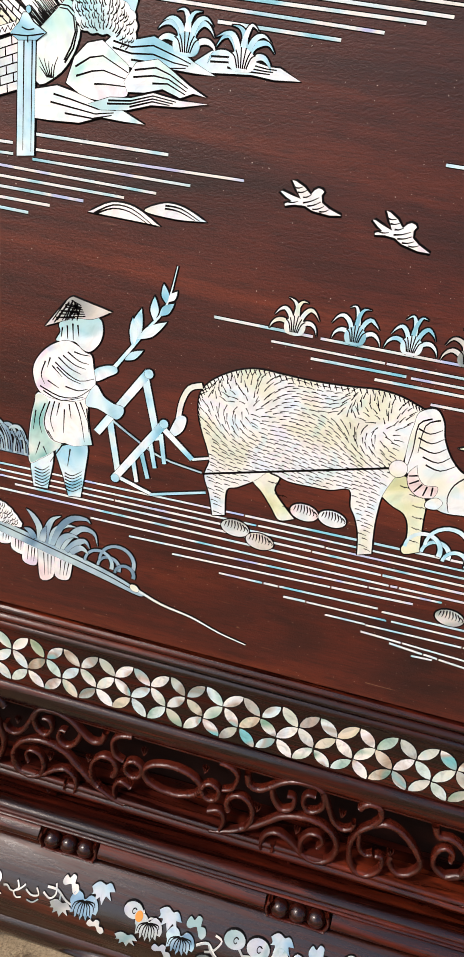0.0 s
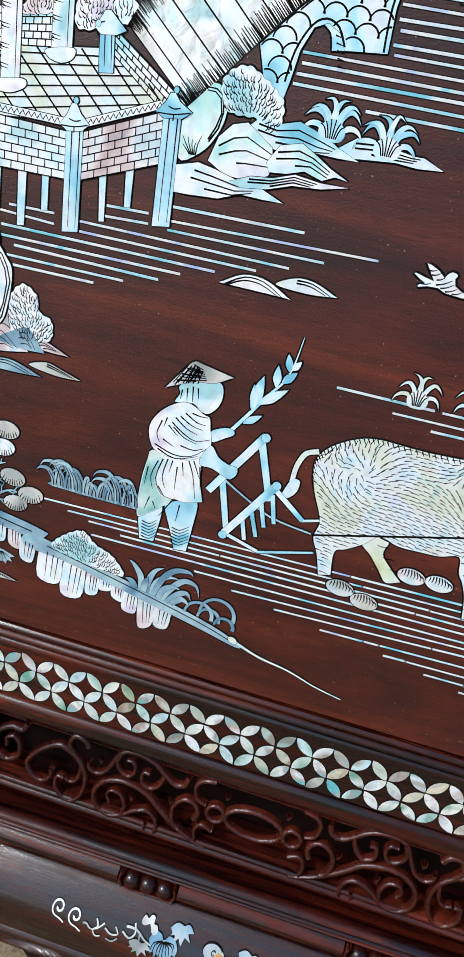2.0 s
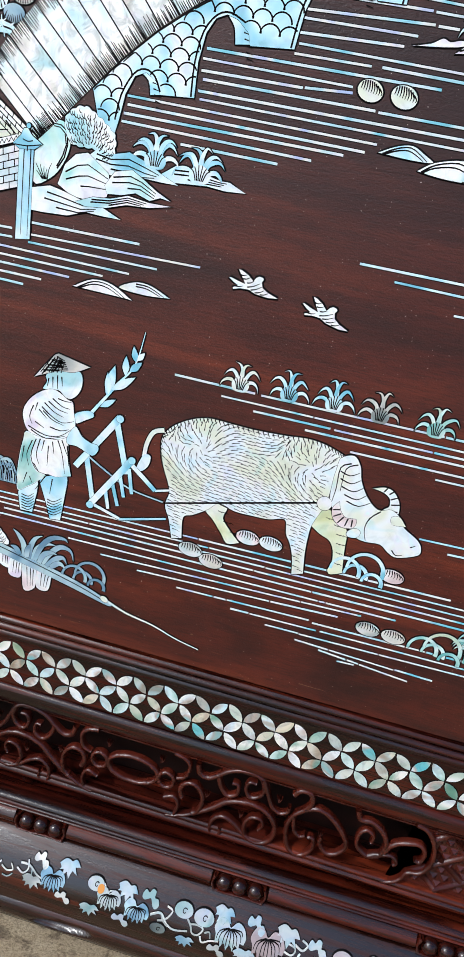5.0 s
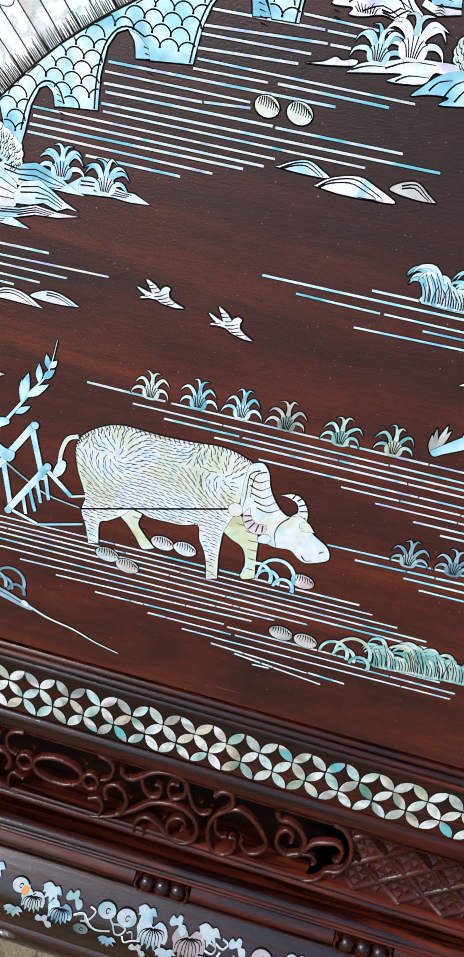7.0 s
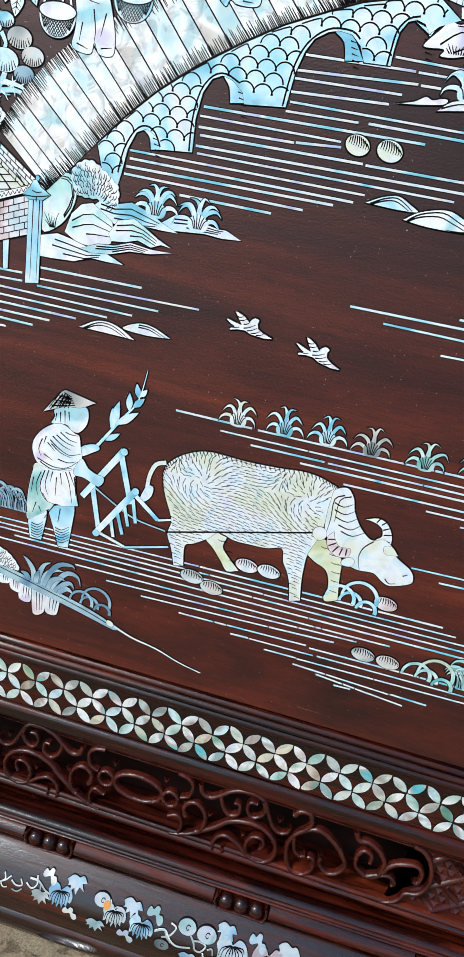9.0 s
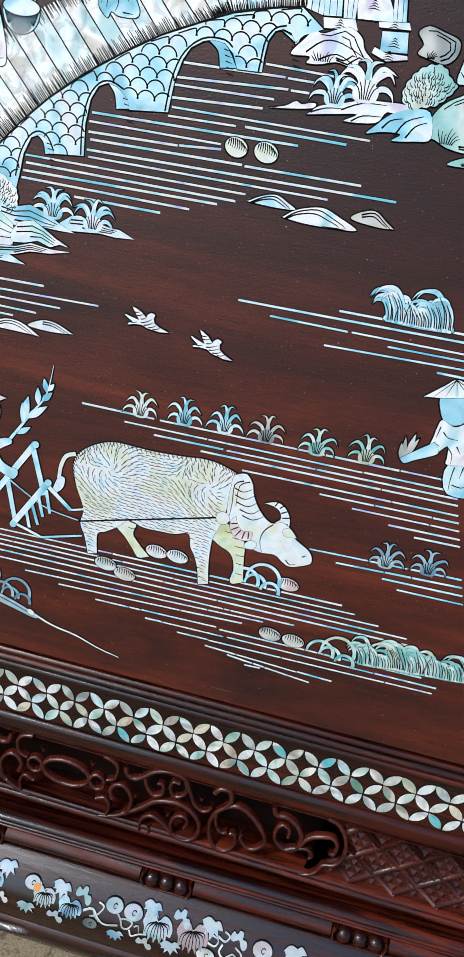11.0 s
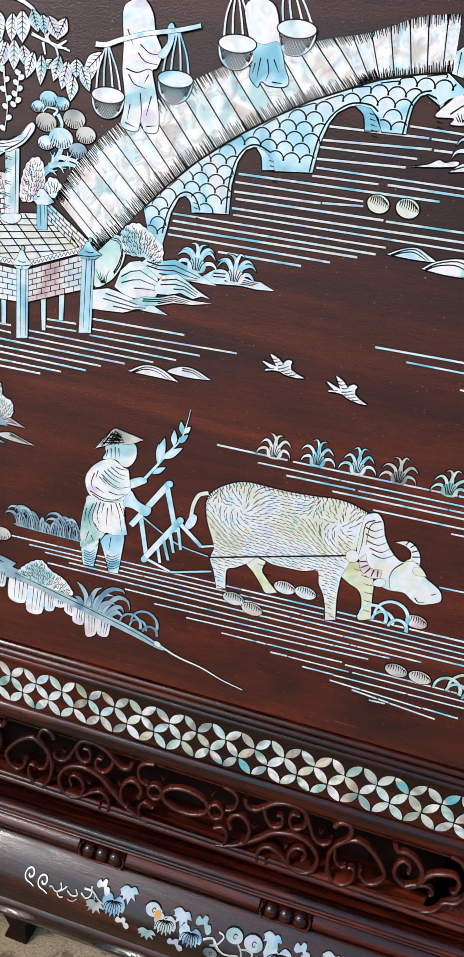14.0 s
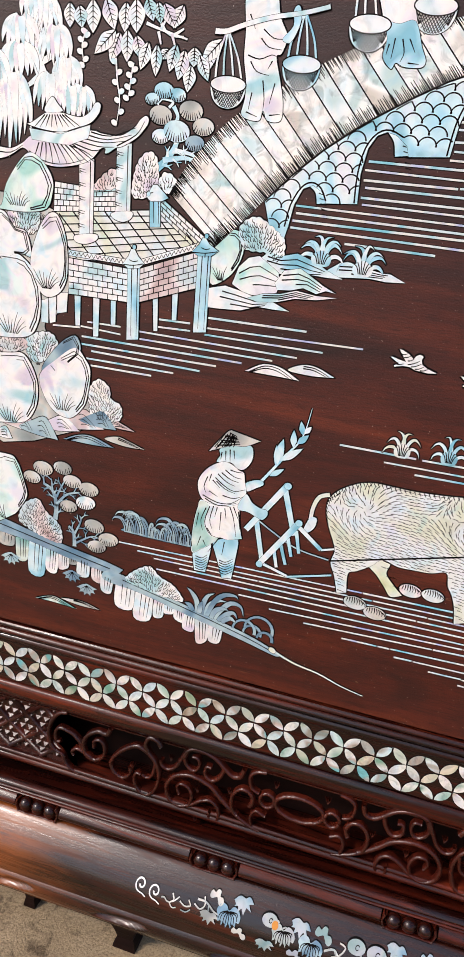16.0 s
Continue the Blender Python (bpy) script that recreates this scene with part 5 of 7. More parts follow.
for pts in ([(32.1, 495.6), (31.7, 490), (31.2, 484.6)], [(36.4, 495.3), (38.3, 488.2), (36.7, 483.3)], [(40.5, 495.5), (44.6, 488.5)], [(29.1, 492.4), (28, 486.6)], [(41.3, 483), (47.7, 482.7)]):
    s.cut(pts, 0.7, lift=0.1)
s.link("bearer_shape", panel, "plain bearer figure with a blue skirt")
for x, y, m, rope in ((*(16.5, 497.9), WHITE, (12.1, 531.2)), (*(52.2, 508.9), WHITE, (44, 538.2))):
    basket(x, y - 1.5, 12.2, m, rope, RND, "round basket slung on cords")

# ---- rocks at the bridge ends ----
s = Inlay(proud=0.85)
rock(s, [(-62.3, 375), (-54.6, 379.3), (-48.3, 377.3), (-45.4, 367.3), (-48.7, 356.2), (-56.1, 346.9), (-67.2, 343.4), (-68.7, 371.3)], TEAL, (0.86, 0.76), 0.45)
s.link("bridge_rock", panel, "rounded pearly rock at the foot of the bridge")
for lift, top, low, m in (
    (0.05, [(10.8, 361.2), (18.7, 366.9), (27.1, 367.5), (35.7, 365.5), (46.5, 363.6), (51.5, 363.7), (61.7, 359.3)], [(49.3, 358.3), (38.6, 359.1), (26.1, 358.1), (17.6, 357.4)], BLUE),
    (0.2, [(-34.9, 362.4), (-28.8, 368.1), (-20, 366.5), (-9.4, 369.4), (3.9, 365.1), (10.8, 361.2), (22, 356.6)], [(11.3, 356.3), (0.5, 356.7), (-7.9, 353.7), (-19, 354.9), (-30.1, 356.2)], BLUE),
    (0.35, [(-51.5, 344.5), (-47.8, 356.3), (-41.6, 362.9), (-34.2, 364.9), (-20.4, 355.9), (-18.8, 348.2)], [(-20.1, 342.8), (-28.6, 338.5), (-42.1, 339.3)], TEAL),
    (0.5, [(-22.4, 348.8), (-17, 357.6), (-6.4, 360.3), (0.5, 356.7), (9.7, 351.3), (18.7, 347.3)], [(12.2, 347.8), (6, 345.1), (-3, 347.8), (-11.5, 345.2), (-20.3, 344.4)], TEAL),
    (0.65, [(-69.3, 339.4), (-55.9, 343), (-46.8, 341.3), (-33.1, 337.7), (-24.1, 337.3), (-10.3, 331.7)], [(-21.4, 331.3), (-32.6, 331.7), (-43.6, 327.7), (-59.5, 326.8), (-68.6, 326.8)], WHITE),
    (0.8, [(-39.7, 336.9), (-28.9, 341.3), (-17.9, 342.4), (-7.2, 345.9), (6.1, 344.3), (19.9, 344.4)], [(6.4, 341.2), (-7.6, 340.3), (-19.6, 336.5), (-32.8, 334.9)], WHITE),
):
    s = Inlay(proud=0.8 + lift)
    crag(s, top, low, m)
    s.link("bridge_rock", panel, "blue-white jagged rock at the foot of the bridge")
s = Inlay(proud=0.95)
bush(s, [(-50.2, 379.3), (-45.5, 386.5), (-37.8, 388.9), (-30.2, 385.2), (-23.3, 380.6), (-18.6, 375.6), (-18.6, 366), (-23.9, 361.9), (-30.9, 367), (-39.7, 367.1), (-46.4, 369.1)], WHITE, RND)
s.link("rock_shrub", panel, "pale engraved shrub by the bridge")
for pts, m in (([(142.2, 474.7), (149.3, 483.5), (153.6, 488.2), (159.2, 487), (172.1, 491.7), (180.7, 487.6), (183.5, 481.7), (189.7, 476.2), (182.6, 476.9), (179.6, 471.7), (169.3, 473.5), (159.2, 471.2), (152, 471.2), (153.1, 474.5)], WHITE),):
    s = Inlay(proud=0.85)
    rock(s, pts, m, (0.8, 0.6), 0.5)
    s.cuts([[(150.8, 476.5), (160, 483.3), (170.6, 483.1), (186.1, 476.7)], [(158.6, 473.7), (168.4, 477.5), (179.2, 473.2)]], 0.8)
    s.link("bank_rock", panel, "white contoured rock")
s = Inlay(proud=0.95)
s.fill([(156.9, 445), (156.9, 445), (163.7, 450.7), (174, 453.1), (187.4, 456.7), (201.3, 457.7), (213.7, 457.2), (213.6, 450.7), (202.6, 452.4), (197.1, 446), (178.8, 444.6), (185.7, 448.9), (175.2, 447.7)], WHITE)
s.cuts([[(159.1, 446.7), (167.5, 449.9), (176.3, 450.8)], [(176.4, 450.2), (187.8, 455.1), (201.8, 455.8)], [(183, 445.2), (189.3, 448.8), (199.8, 449.6)]], 0.8)
s.fill([(192.8, 440), (197.3, 445), (204.6, 451.7), (214.1, 455.6), (226.2, 455.8), (229.8, 442.3), (220, 439.5), (207.9, 438.3), (212.2, 442.3), (201.6, 442)], BLUE)
s.cuts([[(201.2, 443.9), (205.3, 448.5), (211.9, 450.4)], [(209, 441.1), (214, 449.1), (223.4, 453.1)], [(215.4, 440.8), (219.7, 447.3), (225.9, 450.2)]], 0.9)
s.fill([(134.6, 445.8), (134.6, 445.8), (144.1, 448.2), (149.7, 451.3), (153.6, 450.2), (158.1, 451.5), (161.7, 451.4), (160.5, 448.9), (153.4, 447.5), (142.7, 446.3)], WHITE)
s.link("river_islet", panel, "white islet with blue waves")
for p, w, h, m in (((171.4, 451.8), 25, 15, BLUE), ((188.3, 455.8), 31, 19, WHITE)):
    s = Inlay(proud=0.95)
    tuft(s, *p, w, h, m, RND, 9)
    s.link("grass_plant", panel, "curling grass plant on the islet")
s = Inlay(proud=0.95)
bush(s, [(209, 461.6), (210, 468), (215.1, 475.4), (222, 479.2), (228.8, 478.9), (233.4, 473.9), (237.7, 469.9), (232.6, 463.1), (228.4, 459.4), (221.9, 457.6), (215.5, 455.5), (211.7, 457.2)], GREEN, RND)
s.link("islet_shrub", panel, "rounded pale shrub")
s = Inlay(proud=0.8)
rock(s, [(226.8, 451.3), (231.7, 459.8), (240.5, 465.6), (255.9, 470.7), (267, 440.9), (254.3, 437.5), (240.2, 438.7), (232.5, 441.9), (226.1, 444.2)], GREEN, (0.85, 0.74), 0.5)
s.link("bank_rock", panel, "pale green boulder by the water")
s = Inlay(proud=0.8)
rock(s, [(237.2, 472), (238.1, 482.1), (241.6, 494.4), (251.6, 500), (258.4, 474), (245.5, 472.4)], GREEN, (0.8, 0.65), 0.5)
s.link("bank_rock", panel, "pale green boulder by the water")
s = Inlay(proud=0.8)
rock(s, [(242.2, 430.3), (249.7, 435.2), (264.4, 437.9), (266, 431.7)], GREEN, (0.6,), 0.4)
s.link("bank_rock", panel, "pale green boulder by the water")
s = Inlay(proud=0.8)
rock(s, [(210.9, 493.8), (216.1, 497.4), (224.9, 495.4), (234, 492.1), (234.1, 484.6), (228.5, 480), (219.8, 481.4), (212.6, 483.6), (214.8, 488.3)], GREY, (0.8, 0.6), 0.5)
s.link("bank_rock", panel, "pale green boulder by the water")
# gate at the bridge head
for quad, m in (([(154.7, 525.2), (164, 526.3), (167.6, 496.1), (157.3, 495.4)], BLUE), ([(164, 526.3), (174.5, 527.4), (175.3, 495.8), (168.4, 495.6)], WHITE), ([(191.4, 529.3), (198.2, 530), (203.3, 497.5), (195.6, 497.1)], BLUE), ([(147.2, 509.5), (156.7, 516.6), (157.3, 495.4), (146.9, 497.9)], WHITE)):
    s = Inlay(proud=0.95)
    s.fill(quad, m, False)
    a, b, c, e = quad
    for u in (0.3, 0.7):
        s.cut([(a[0] + (b[0] - a[0]) * u, a[1]), (e[0] + (c[0] - e[0]) * u, c[1])], 0.6)
    s.link("gate_pillar", panel, "engraved gate pillar at the bridge head")
for pts, m in (([(157.4, 494.8), (175.3, 495.8), (177.7, 490.3), (158.6, 489.4)], WHITE), ([(188.3, 496.2), (204.9, 497.7), (206.6, 493.9), (189, 493.3)], WHITE), ([(191, 492), (205.5, 492.9), (207.1, 482.6), (191.8, 481.9)], BLUE), ([(188.5, 483.9), (195.3, 481.7), (207.3, 481.7), (207.9, 479.6), (196.4, 477.4), (187.3, 480.6)], WHITE), ([(172, 513.9), (186.5, 517), (198.4, 496.9), (188.3, 496.2), (176.3, 496)], WHITE)):
    s = Inlay(proud=0.8)
    s.fill(pts, m, False)
    cx, cy = sum(p[0] for p in pts) / len(pts), sum(p[1] for p in pts) / len(pts)
    for q in range(4):
        for side in (1, -1):
            s.cut([(cx, cy + 2 - q * 1.3), (cx + side * (1.2 + q * 0.8), cy + 1.2 - q * 1.3)], 0.5)
    s.link("gate_plinth", panel, "pale plinth of the bridge gate")

# ---- the waterside pavilion ----
def slab(name, label, pts, m, lift=0.0, grid=None, flow=False):
    s = Inlay(proud=0.7 + lift)
    s.fill(pts, m, flow)
    if grid:
        courses(s, pts, *grid)
    return s.link(name, panel, label)


for q in ([(-166.7, 323.5), (-161.5, 323.3), (-161.3, 300.8), (-165.1, 300.2)], [(-152, 322), (-146.9, 321.9), (-146.7, 294.9), (-151, 294.3)], [(-138.5, 323), (-134.4, 323.5), (-133.9, 305.1), (-137.7, 304.6)], [(-107.2, 328), (-103.1, 328.5), (-102, 305.3), (-105.2, 304.9)], [(-93.2, 333.1), (-88.8, 334.5), (-88.6, 314.9), (-92.2, 314.4)]):
    slab("stilt", "blue stilt of the pavilion", q, BLUE)
slab("back_wall", "engraved brick parapet", [(-183.9, 377.1), (-164.6, 379.1), (-165.1, 396), (-183.4, 397)], WHITE, 0, (5, 4))
slab("back_wall", "engraved brick parapet", [(-154.7, 380.2), (-136.7, 382), (-137.5, 398.3), (-154.3, 395.9)], WHITE, 0, (5, 4))
slab("side_wall", "engraved brick parapet", [(-71.6, 358.2), (-107, 384.4), (-105.9, 394.5), (-68.3, 369.2)], WHITE, 0, (4, 7))
slab("pavilion_floor", "floor of engraved diamond tiles", [(-173, 346), (-120.7, 350.2), (-74.5, 366.9), (-107.1, 385.9), (-182.1, 377.3)], CREAM, 0.0)
s = Inlay(proud=0.9)
field = [(-173, 346), (-120.7, 350.2), (-74.5, 366.9), (-107.1, 385.9), (-182.1, 377.3)]
for k in range(12):
    a, b = (-204.6 + 0.471 * (k*25 + 0) + 0.002 * (0 + 0), 375 + 0.049 * (k*25 + 0) + -0.408 * (0 + 0)), (-174.8 + 0.469 * (k*25 + 0) + 0.010 * (0 + 0), 343.7 + 0.057 * (k*25 + 0) + -0.420 * (0 + 0))
    pts = [p for p in [(a[0] + (b[0] - a[0]) * i / 24, a[1] + (b[1] - a[1]) * i / 24) for i in range(25)] if inside(p, field)]
    if len(pts) > 2:
        s.cut([pts[0], pts[-1]], 0.75, 0.9)
for k in range(6):
    s.cut([(-174 + 0.467 * (-k*2 + 0) + 0.010 * (-k*13 + 0), 348 + 0.056 * (-k*2 + 0) + -0.417 * (-k*13 + 0)), (-79.6 + 0.424 * (-k*11 + 0) + 0.034 * (-k*10 + 0), 365.5 + 0.049 * (-k*11 + 0) + -0.392 * (-k*10 + 0))], 0.6, 0.9)
s.link("floor_tile_joints", panel, "black joints of the pavilion floor")
slab("front_wall", "engraved brick front wall", [(-171, 322.1), (-125.5, 322.2), (-126.8, 345.4), (-171.6, 347.4)], WHITE, 0.4, (6, 6))
slab("front_wall", "engraved brick front wall", [(-116.9, 323.3), (-74.6, 338.8), (-76.7, 362.7), (-118.2, 346.4)], PINK, 0.4, (6, 6))
s = Inlay(proud=1.3)
for a, b in (((-171.7, 350.7), (-127, 349.5)), ((-118.5, 350.1), (-77.8, 365.7))):
    s.band([a, b], 4, WHITE, 1)
    for k in range(14):
        u, v = k / 14, (k + 0.5) / 14
        for w0, w1 in ((u, v), (v, u + 1 / 14)):
            up = 1.3 if w0 == u else -1.3
            s.cut([(a[0] + (b[0] - a[0]) * w0, a[1] + (b[1] - a[1]) * w0 - up), (a[0] + (b[0] - a[0]) * w1, a[1] + (b[1] - a[1]) * w1 + up)], 0.5)
s.link("parapet_rail", panel, "zigzag rail along the parapet")
for q, c in (([(-127, 349.5), (-117.6, 350.6), (-115.8, 297.3), (-125, 295.9)], [(-130.6, 348.2), (-126.8, 353.6), (-124.8, 358.7), (-122.1, 359), (-119.2, 354.5), (-114.4, 350.2), (-118.2, 346.4), (-126.3, 345.4)]), ([(-77, 365.4), (-67.6, 366.5), (-66.3, 309.6), (-76, 308.2)], [(-81, 362.2), (-76.3, 367.5), (-74.5, 371.6), (-72, 371.9), (-69.1, 368.3), (-62.3, 364.4), (-67.1, 360.7), (-76.5, 359.6)]), ([(-113.7, 395.3), (-106, 396), (-104.6, 375.3), (-112.4, 374.4)], [(-116.2, 393.5), (-111.6, 401.6), (-108.6, 401.9), (-99.9, 394.3), (-104.8, 391.6), (-112.6, 390.8)])):
    s = Inlay(proud=1.5)
    s.fill(q, BLUE, False)
    a, b, p, e = q
    s.cut([(a[0] * 0.65 + b[0] * 0.35, a[1]), (e[0] * 0.65 + p[0] * 0.35, e[1] + 3)], 0.6)
    s.cut([(a[0] * 0.2 + b[0] * 0.8, a[1]), (e[0] * 0.2 + p[0] * 0.8, e[1] + 3)], 0.6)
    s.fill(c, BLUE, False, 0.15)
    mx, my = (c[0][0] + c[5][0]) / 2, (c[0][1] + c[5][1]) / 2
    s.cut([(c[0][0] + 1, c[0][1] - 0.4), (mx, my - 1.2), (c[5][0] - 1, c[5][1] - 0.4)], 0.5, 1, lift=0.15)
    s.cut([(mx - 3.2, c[0][1] + 3.2), (mx, c[0][1] + 2.4), (mx + 3.2, c[0][1] + 3.2)], 0.5, 1, lift=0.15)
    s.cut([(mx, my - 1), (mx, c[0][1] - 3)], 0.5, 1, lift=0.15)
    s.oval(mx, c[3][1] + 1.2, 1.5, 1.7, 0, BLUE, 12, 0.2)
    s.link("pavilion_post", panel, "blue corner post with a pointed cap")
for q, b in (([(-165.6, 411.8), (-154.5, 413.5), (-153.6, 363.5), (-164.1, 362.3)], [(-166.9, 363.2), (-151.8, 365.7), (-150.3, 361.8), (-158.4, 358), (-166.8, 358.7)]), ([(-138.8, 423.9), (-128.1, 425.5), (-126.9, 380.7), (-138, 379.6)], [(-140.3, 380.9), (-126.2, 383.2), (-125.9, 378.5), (-132, 375.5), (-139.2, 377.1)])):
    s = Inlay(proud=1.25)
    s.fill(q, WHITE, False)
    for k in range(5):
        y = q[0][1] + (q[3][1] - q[0][1]) * (0.15 + 0.18 * k)
        for j in range(4):
            s.cut([(q[0][0] + 0.5, y + j * 0.8), (q[0][0] + 2.0 + 3.5 * (j % 2), y + j * 0.8 - 0.6)], 0.5)
    s.cut([(q[0][0] * 0.25 + q[1][0] * 0.75, q[0][1]), (q[3][0] * 0.25 + q[2][0] * 0.75, q[2][1])], 0.6)
    s.fill(b, WHITE, True, 0.1)
    s.link("pavilion_column", panel, "white engraved column")
s = Inlay(proud=1.7)
s.fill([(-229.9, 415.4), (-217.2, 415.3), (-208, 419.6), (-201.1, 424.7), (-183, 428), (-157.4, 431.2), (-149.9, 430), (-136.9, 429.6), (-127.3, 435.1), (-123, 440.5), (-119.3, 442.9), (-117.1, 441), (-117.7, 437.7), (-120.5, 433.8), (-125.3, 428.7), (-134.4, 423.1), (-139.5, 421.6), (-144.6, 418.1), (-147.2, 417.9), (-146.9, 420.6), (-149.5, 420.7), (-152.5, 417.5), (-155.9, 413.8), (-162.4, 410.1), (-173.6, 407.2), (-184.9, 406.2), (-196.4, 408.6), (-202.4, 413.1), (-208, 416.1), (-214.9, 412), (-221.9, 408.7), (-230, 408)], WHITE)
for k in range(10):
    a, b = (-195.6 + 0.453 * (k*5.6 + 0) + 0.004 * (0 + 0), 420.6 + 0.038 * (k*5.6 + 0) + -0.382 * (0 + 0)), (-201 + 0.460 * (k*11.5 + 0) + 0.002 * (0 + 0), 407.1 + 0.041 * (k*11.5 + 0) + -0.390 * (0 + 0))
    s.cut([a, ((a[0] + b[0]) / 2 + 0.3, (a[1] + b[1]) / 2), b], 0.8)
s.cuts([[(-173, 420.6), (-162.7, 418.1), (-155.9, 414.9)], [(-170.4, 422.3), (-156.1, 418.7), (-149.1, 420.4)], [(-166.9, 424.1), (-151.8, 421.6), (-140.4, 422.2)], [(-163.4, 425.9), (-148.4, 424.2), (-132.4, 426.6)], [(-159.9, 428.1), (-145.4, 426.3), (-128.4, 430.6)], [(-157.4, 430.1), (-143.3, 428.7), (-125.6, 435.2)], [(-202.9, 414.6), (-196.4, 410.6), (-184.9, 408.1), (-172.7, 409.2), (-161.2, 412.9)], [(-228, 412.4), (-216.8, 412.6), (-207.5, 418.1)], [(-138.7, 423.1), (-125.4, 430.9), (-120, 439.3)]], 0.75)
s.fill([(-203, 429.1), (-179.4, 427.2), (-158.4, 434.5), (-158.3, 430.4), (-159.4, 425.9), (-173, 420.6), (-187.4, 420.9), (-201.1, 422)], WHITE, False, 0.08)
s.cuts([[(-201.1, 427), (-179.4, 425.3), (-158.3, 432.6)], [(-201.1, 423.6), (-185.6, 422.2), (-173.1, 422.1), (-159.5, 427.3)], [(-179.4, 425.3), (-178.4, 420.9)], [(-176.7, 425.9), (-175.7, 421.1)], [(-174.1, 426.5), (-172.6, 421.8)]], 0.7)
s.fill([(-204.3, 431.2), (-200.3, 433.4), (-191.3, 439.3), (-185.5, 440.5), (-178.8, 440.3), (-165.6, 438.7), (-158.7, 442.5), (-155.8, 447.4), (-152.8, 448.4), (-151, 446.3), (-152.6, 441.1), (-158.4, 435.2), (-168.9, 431.4), (-178.6, 428.4), (-192.1, 428.8)], WHITE, True, 0.16)
for k in range(9):
    s.cut([(-191.3 + 0.446 * (k*4 + 0) + 0.005 * (0 + 0), 438.2 + 0.034 * (k*4 + 0) + -0.372 * (0 + 0)), (-199.3 + 0.452 * (k*9.5 + 0) + 0.003 * (0 + 0), 429.7 + 0.036 * (k*9.5 + 0) + -0.378 * (0 + 0))], 0.75, lift=0.16)
s.cuts([[(-175.3, 439.1), (-164.6, 436.6), (-156, 441.6)], [(-177, 439.3), (-167.2, 434.5), (-158.5, 436.3)], [(-202.1, 431), (-189.8, 429.8), (-178.6, 430.3), (-168, 433.3), (-159.3, 436.6)]], 0.7)
s.fill([(-190.9, 439.7), (-190.5, 444.9), (-186.1, 449.6), (-182, 445.5), (-178.4, 441)], WHITE, True, 0.2)
s.link("pavilion_roof", panel, "tiled white roof with upswept eaves")

# ---- rocks, shrubs and trees round the pavilion ----
s = Inlay(proud=0.5)
bed = s.fill([(-239.1, 373.8), (-205.5, 378.1), (-184.9, 378.6), (-175.3, 364.3), (-171.9, 339.8), (-171.5, 322.9), (-177.9, 308.1), (-189.4, 298.6), (-185.3, 288), (-176.3, 280.2), (-155.5, 272), (-150.8, 247.4), (-129.5, 233.5), (-149, 225.3), (-242.2, 208.6)], GREY)
for k in range(46):
    x, y = (-223.7 + 0.481 * (k%7*15 + 0) + -0.004 * (k//7*50 + 0), 367.2 + 0.052 * (k%7*15 + 0) + -0.415 * (k//7*50 + 0))
    for j in range(4):
        q = (x + j * 1.5, y + 5.5 - j * 0.7)
        if inside((x, y), bed) and inside(q, bed):
            s.cut([(x + j * 0.8, y), (x + j * 1.3 - 0.5, y + 3), q], 0.6)
s.link("rock_bed", panel, "pale rocky bed behind the boulders")
for pts, m, side in (([(-224.6, 377.3), (-220.7, 391.8), (-210.3, 407.8), (-202, 413.9), (-192.7, 409.3), (-185.2, 399.2), (-184.6, 389.4), (-189.1, 378.2), (-205.5, 374.4), (-224.6, 374.5), (-234.3, 375.1)], TEAL, 0.2), ([(-201.5, 340.5), (-196.9, 359.8), (-189, 374.2), (-181.1, 375.8), (-174.8, 364.3), (-172.1, 348.2), (-172.7, 331.3), (-178.6, 321.1), (-188.2, 317.7), (-195.6, 324.1)], WHITE, 0.25), ([(-234.9, 336.4), (-215.1, 345.2), (-205.4, 342.1), (-196.6, 332.5), (-192.6, 315.8), (-194.4, 297.9), (-202.7, 286.8), (-225.5, 283.5), (-235.7, 285.2)], WHITE, 0.2), ([(-191, 265.6), (-177.9, 284.5), (-164.9, 293.2), (-159.8, 284.1), (-165.4, 275.1), (-184.9, 261.9)], STEEL, 0.2), ([(-236, 264.2), (-215.3, 273), (-205.2, 272.7), (-197, 260.9), (-193.8, 247.3), (-195.8, 232.6), (-205, 220.2), (-226.1, 216.5), (-236.7, 215.6)], WHITE, 0.2), ([(-193, 259.2), (-180.1, 272.8), (-164.7, 284.3), (-155.7, 276.6), (-151.5, 268.1), (-153.3, 249.3), (-156.9, 239.2), (-166.7, 229.9), (-179.4, 232.5), (-188.7, 243.4)], WHITE, 0.3), ([(-237.2, 184), (-218.2, 191.2), (-210.2, 185), (-204.8, 170.5), (-202.1, 159.5), (-207.5, 148.8), (-215.7, 139), (-238.1, 131.5)], TEAL, 0.2), ([(-234.3, 370.2), (-222.2, 373.5), (-215.1, 364), (-204.5, 361), (-200.6, 344.8), (-210.3, 345.8), (-224.9, 339.8), (-234.8, 338.6)], WHITE, 0.2)):
    s = Inlay(proud=1.9)
    rock(s, pts, m, (0.91, 0.82), 0.5, side)
    s.link("boulder", panel, "tall smooth pearly boulder")
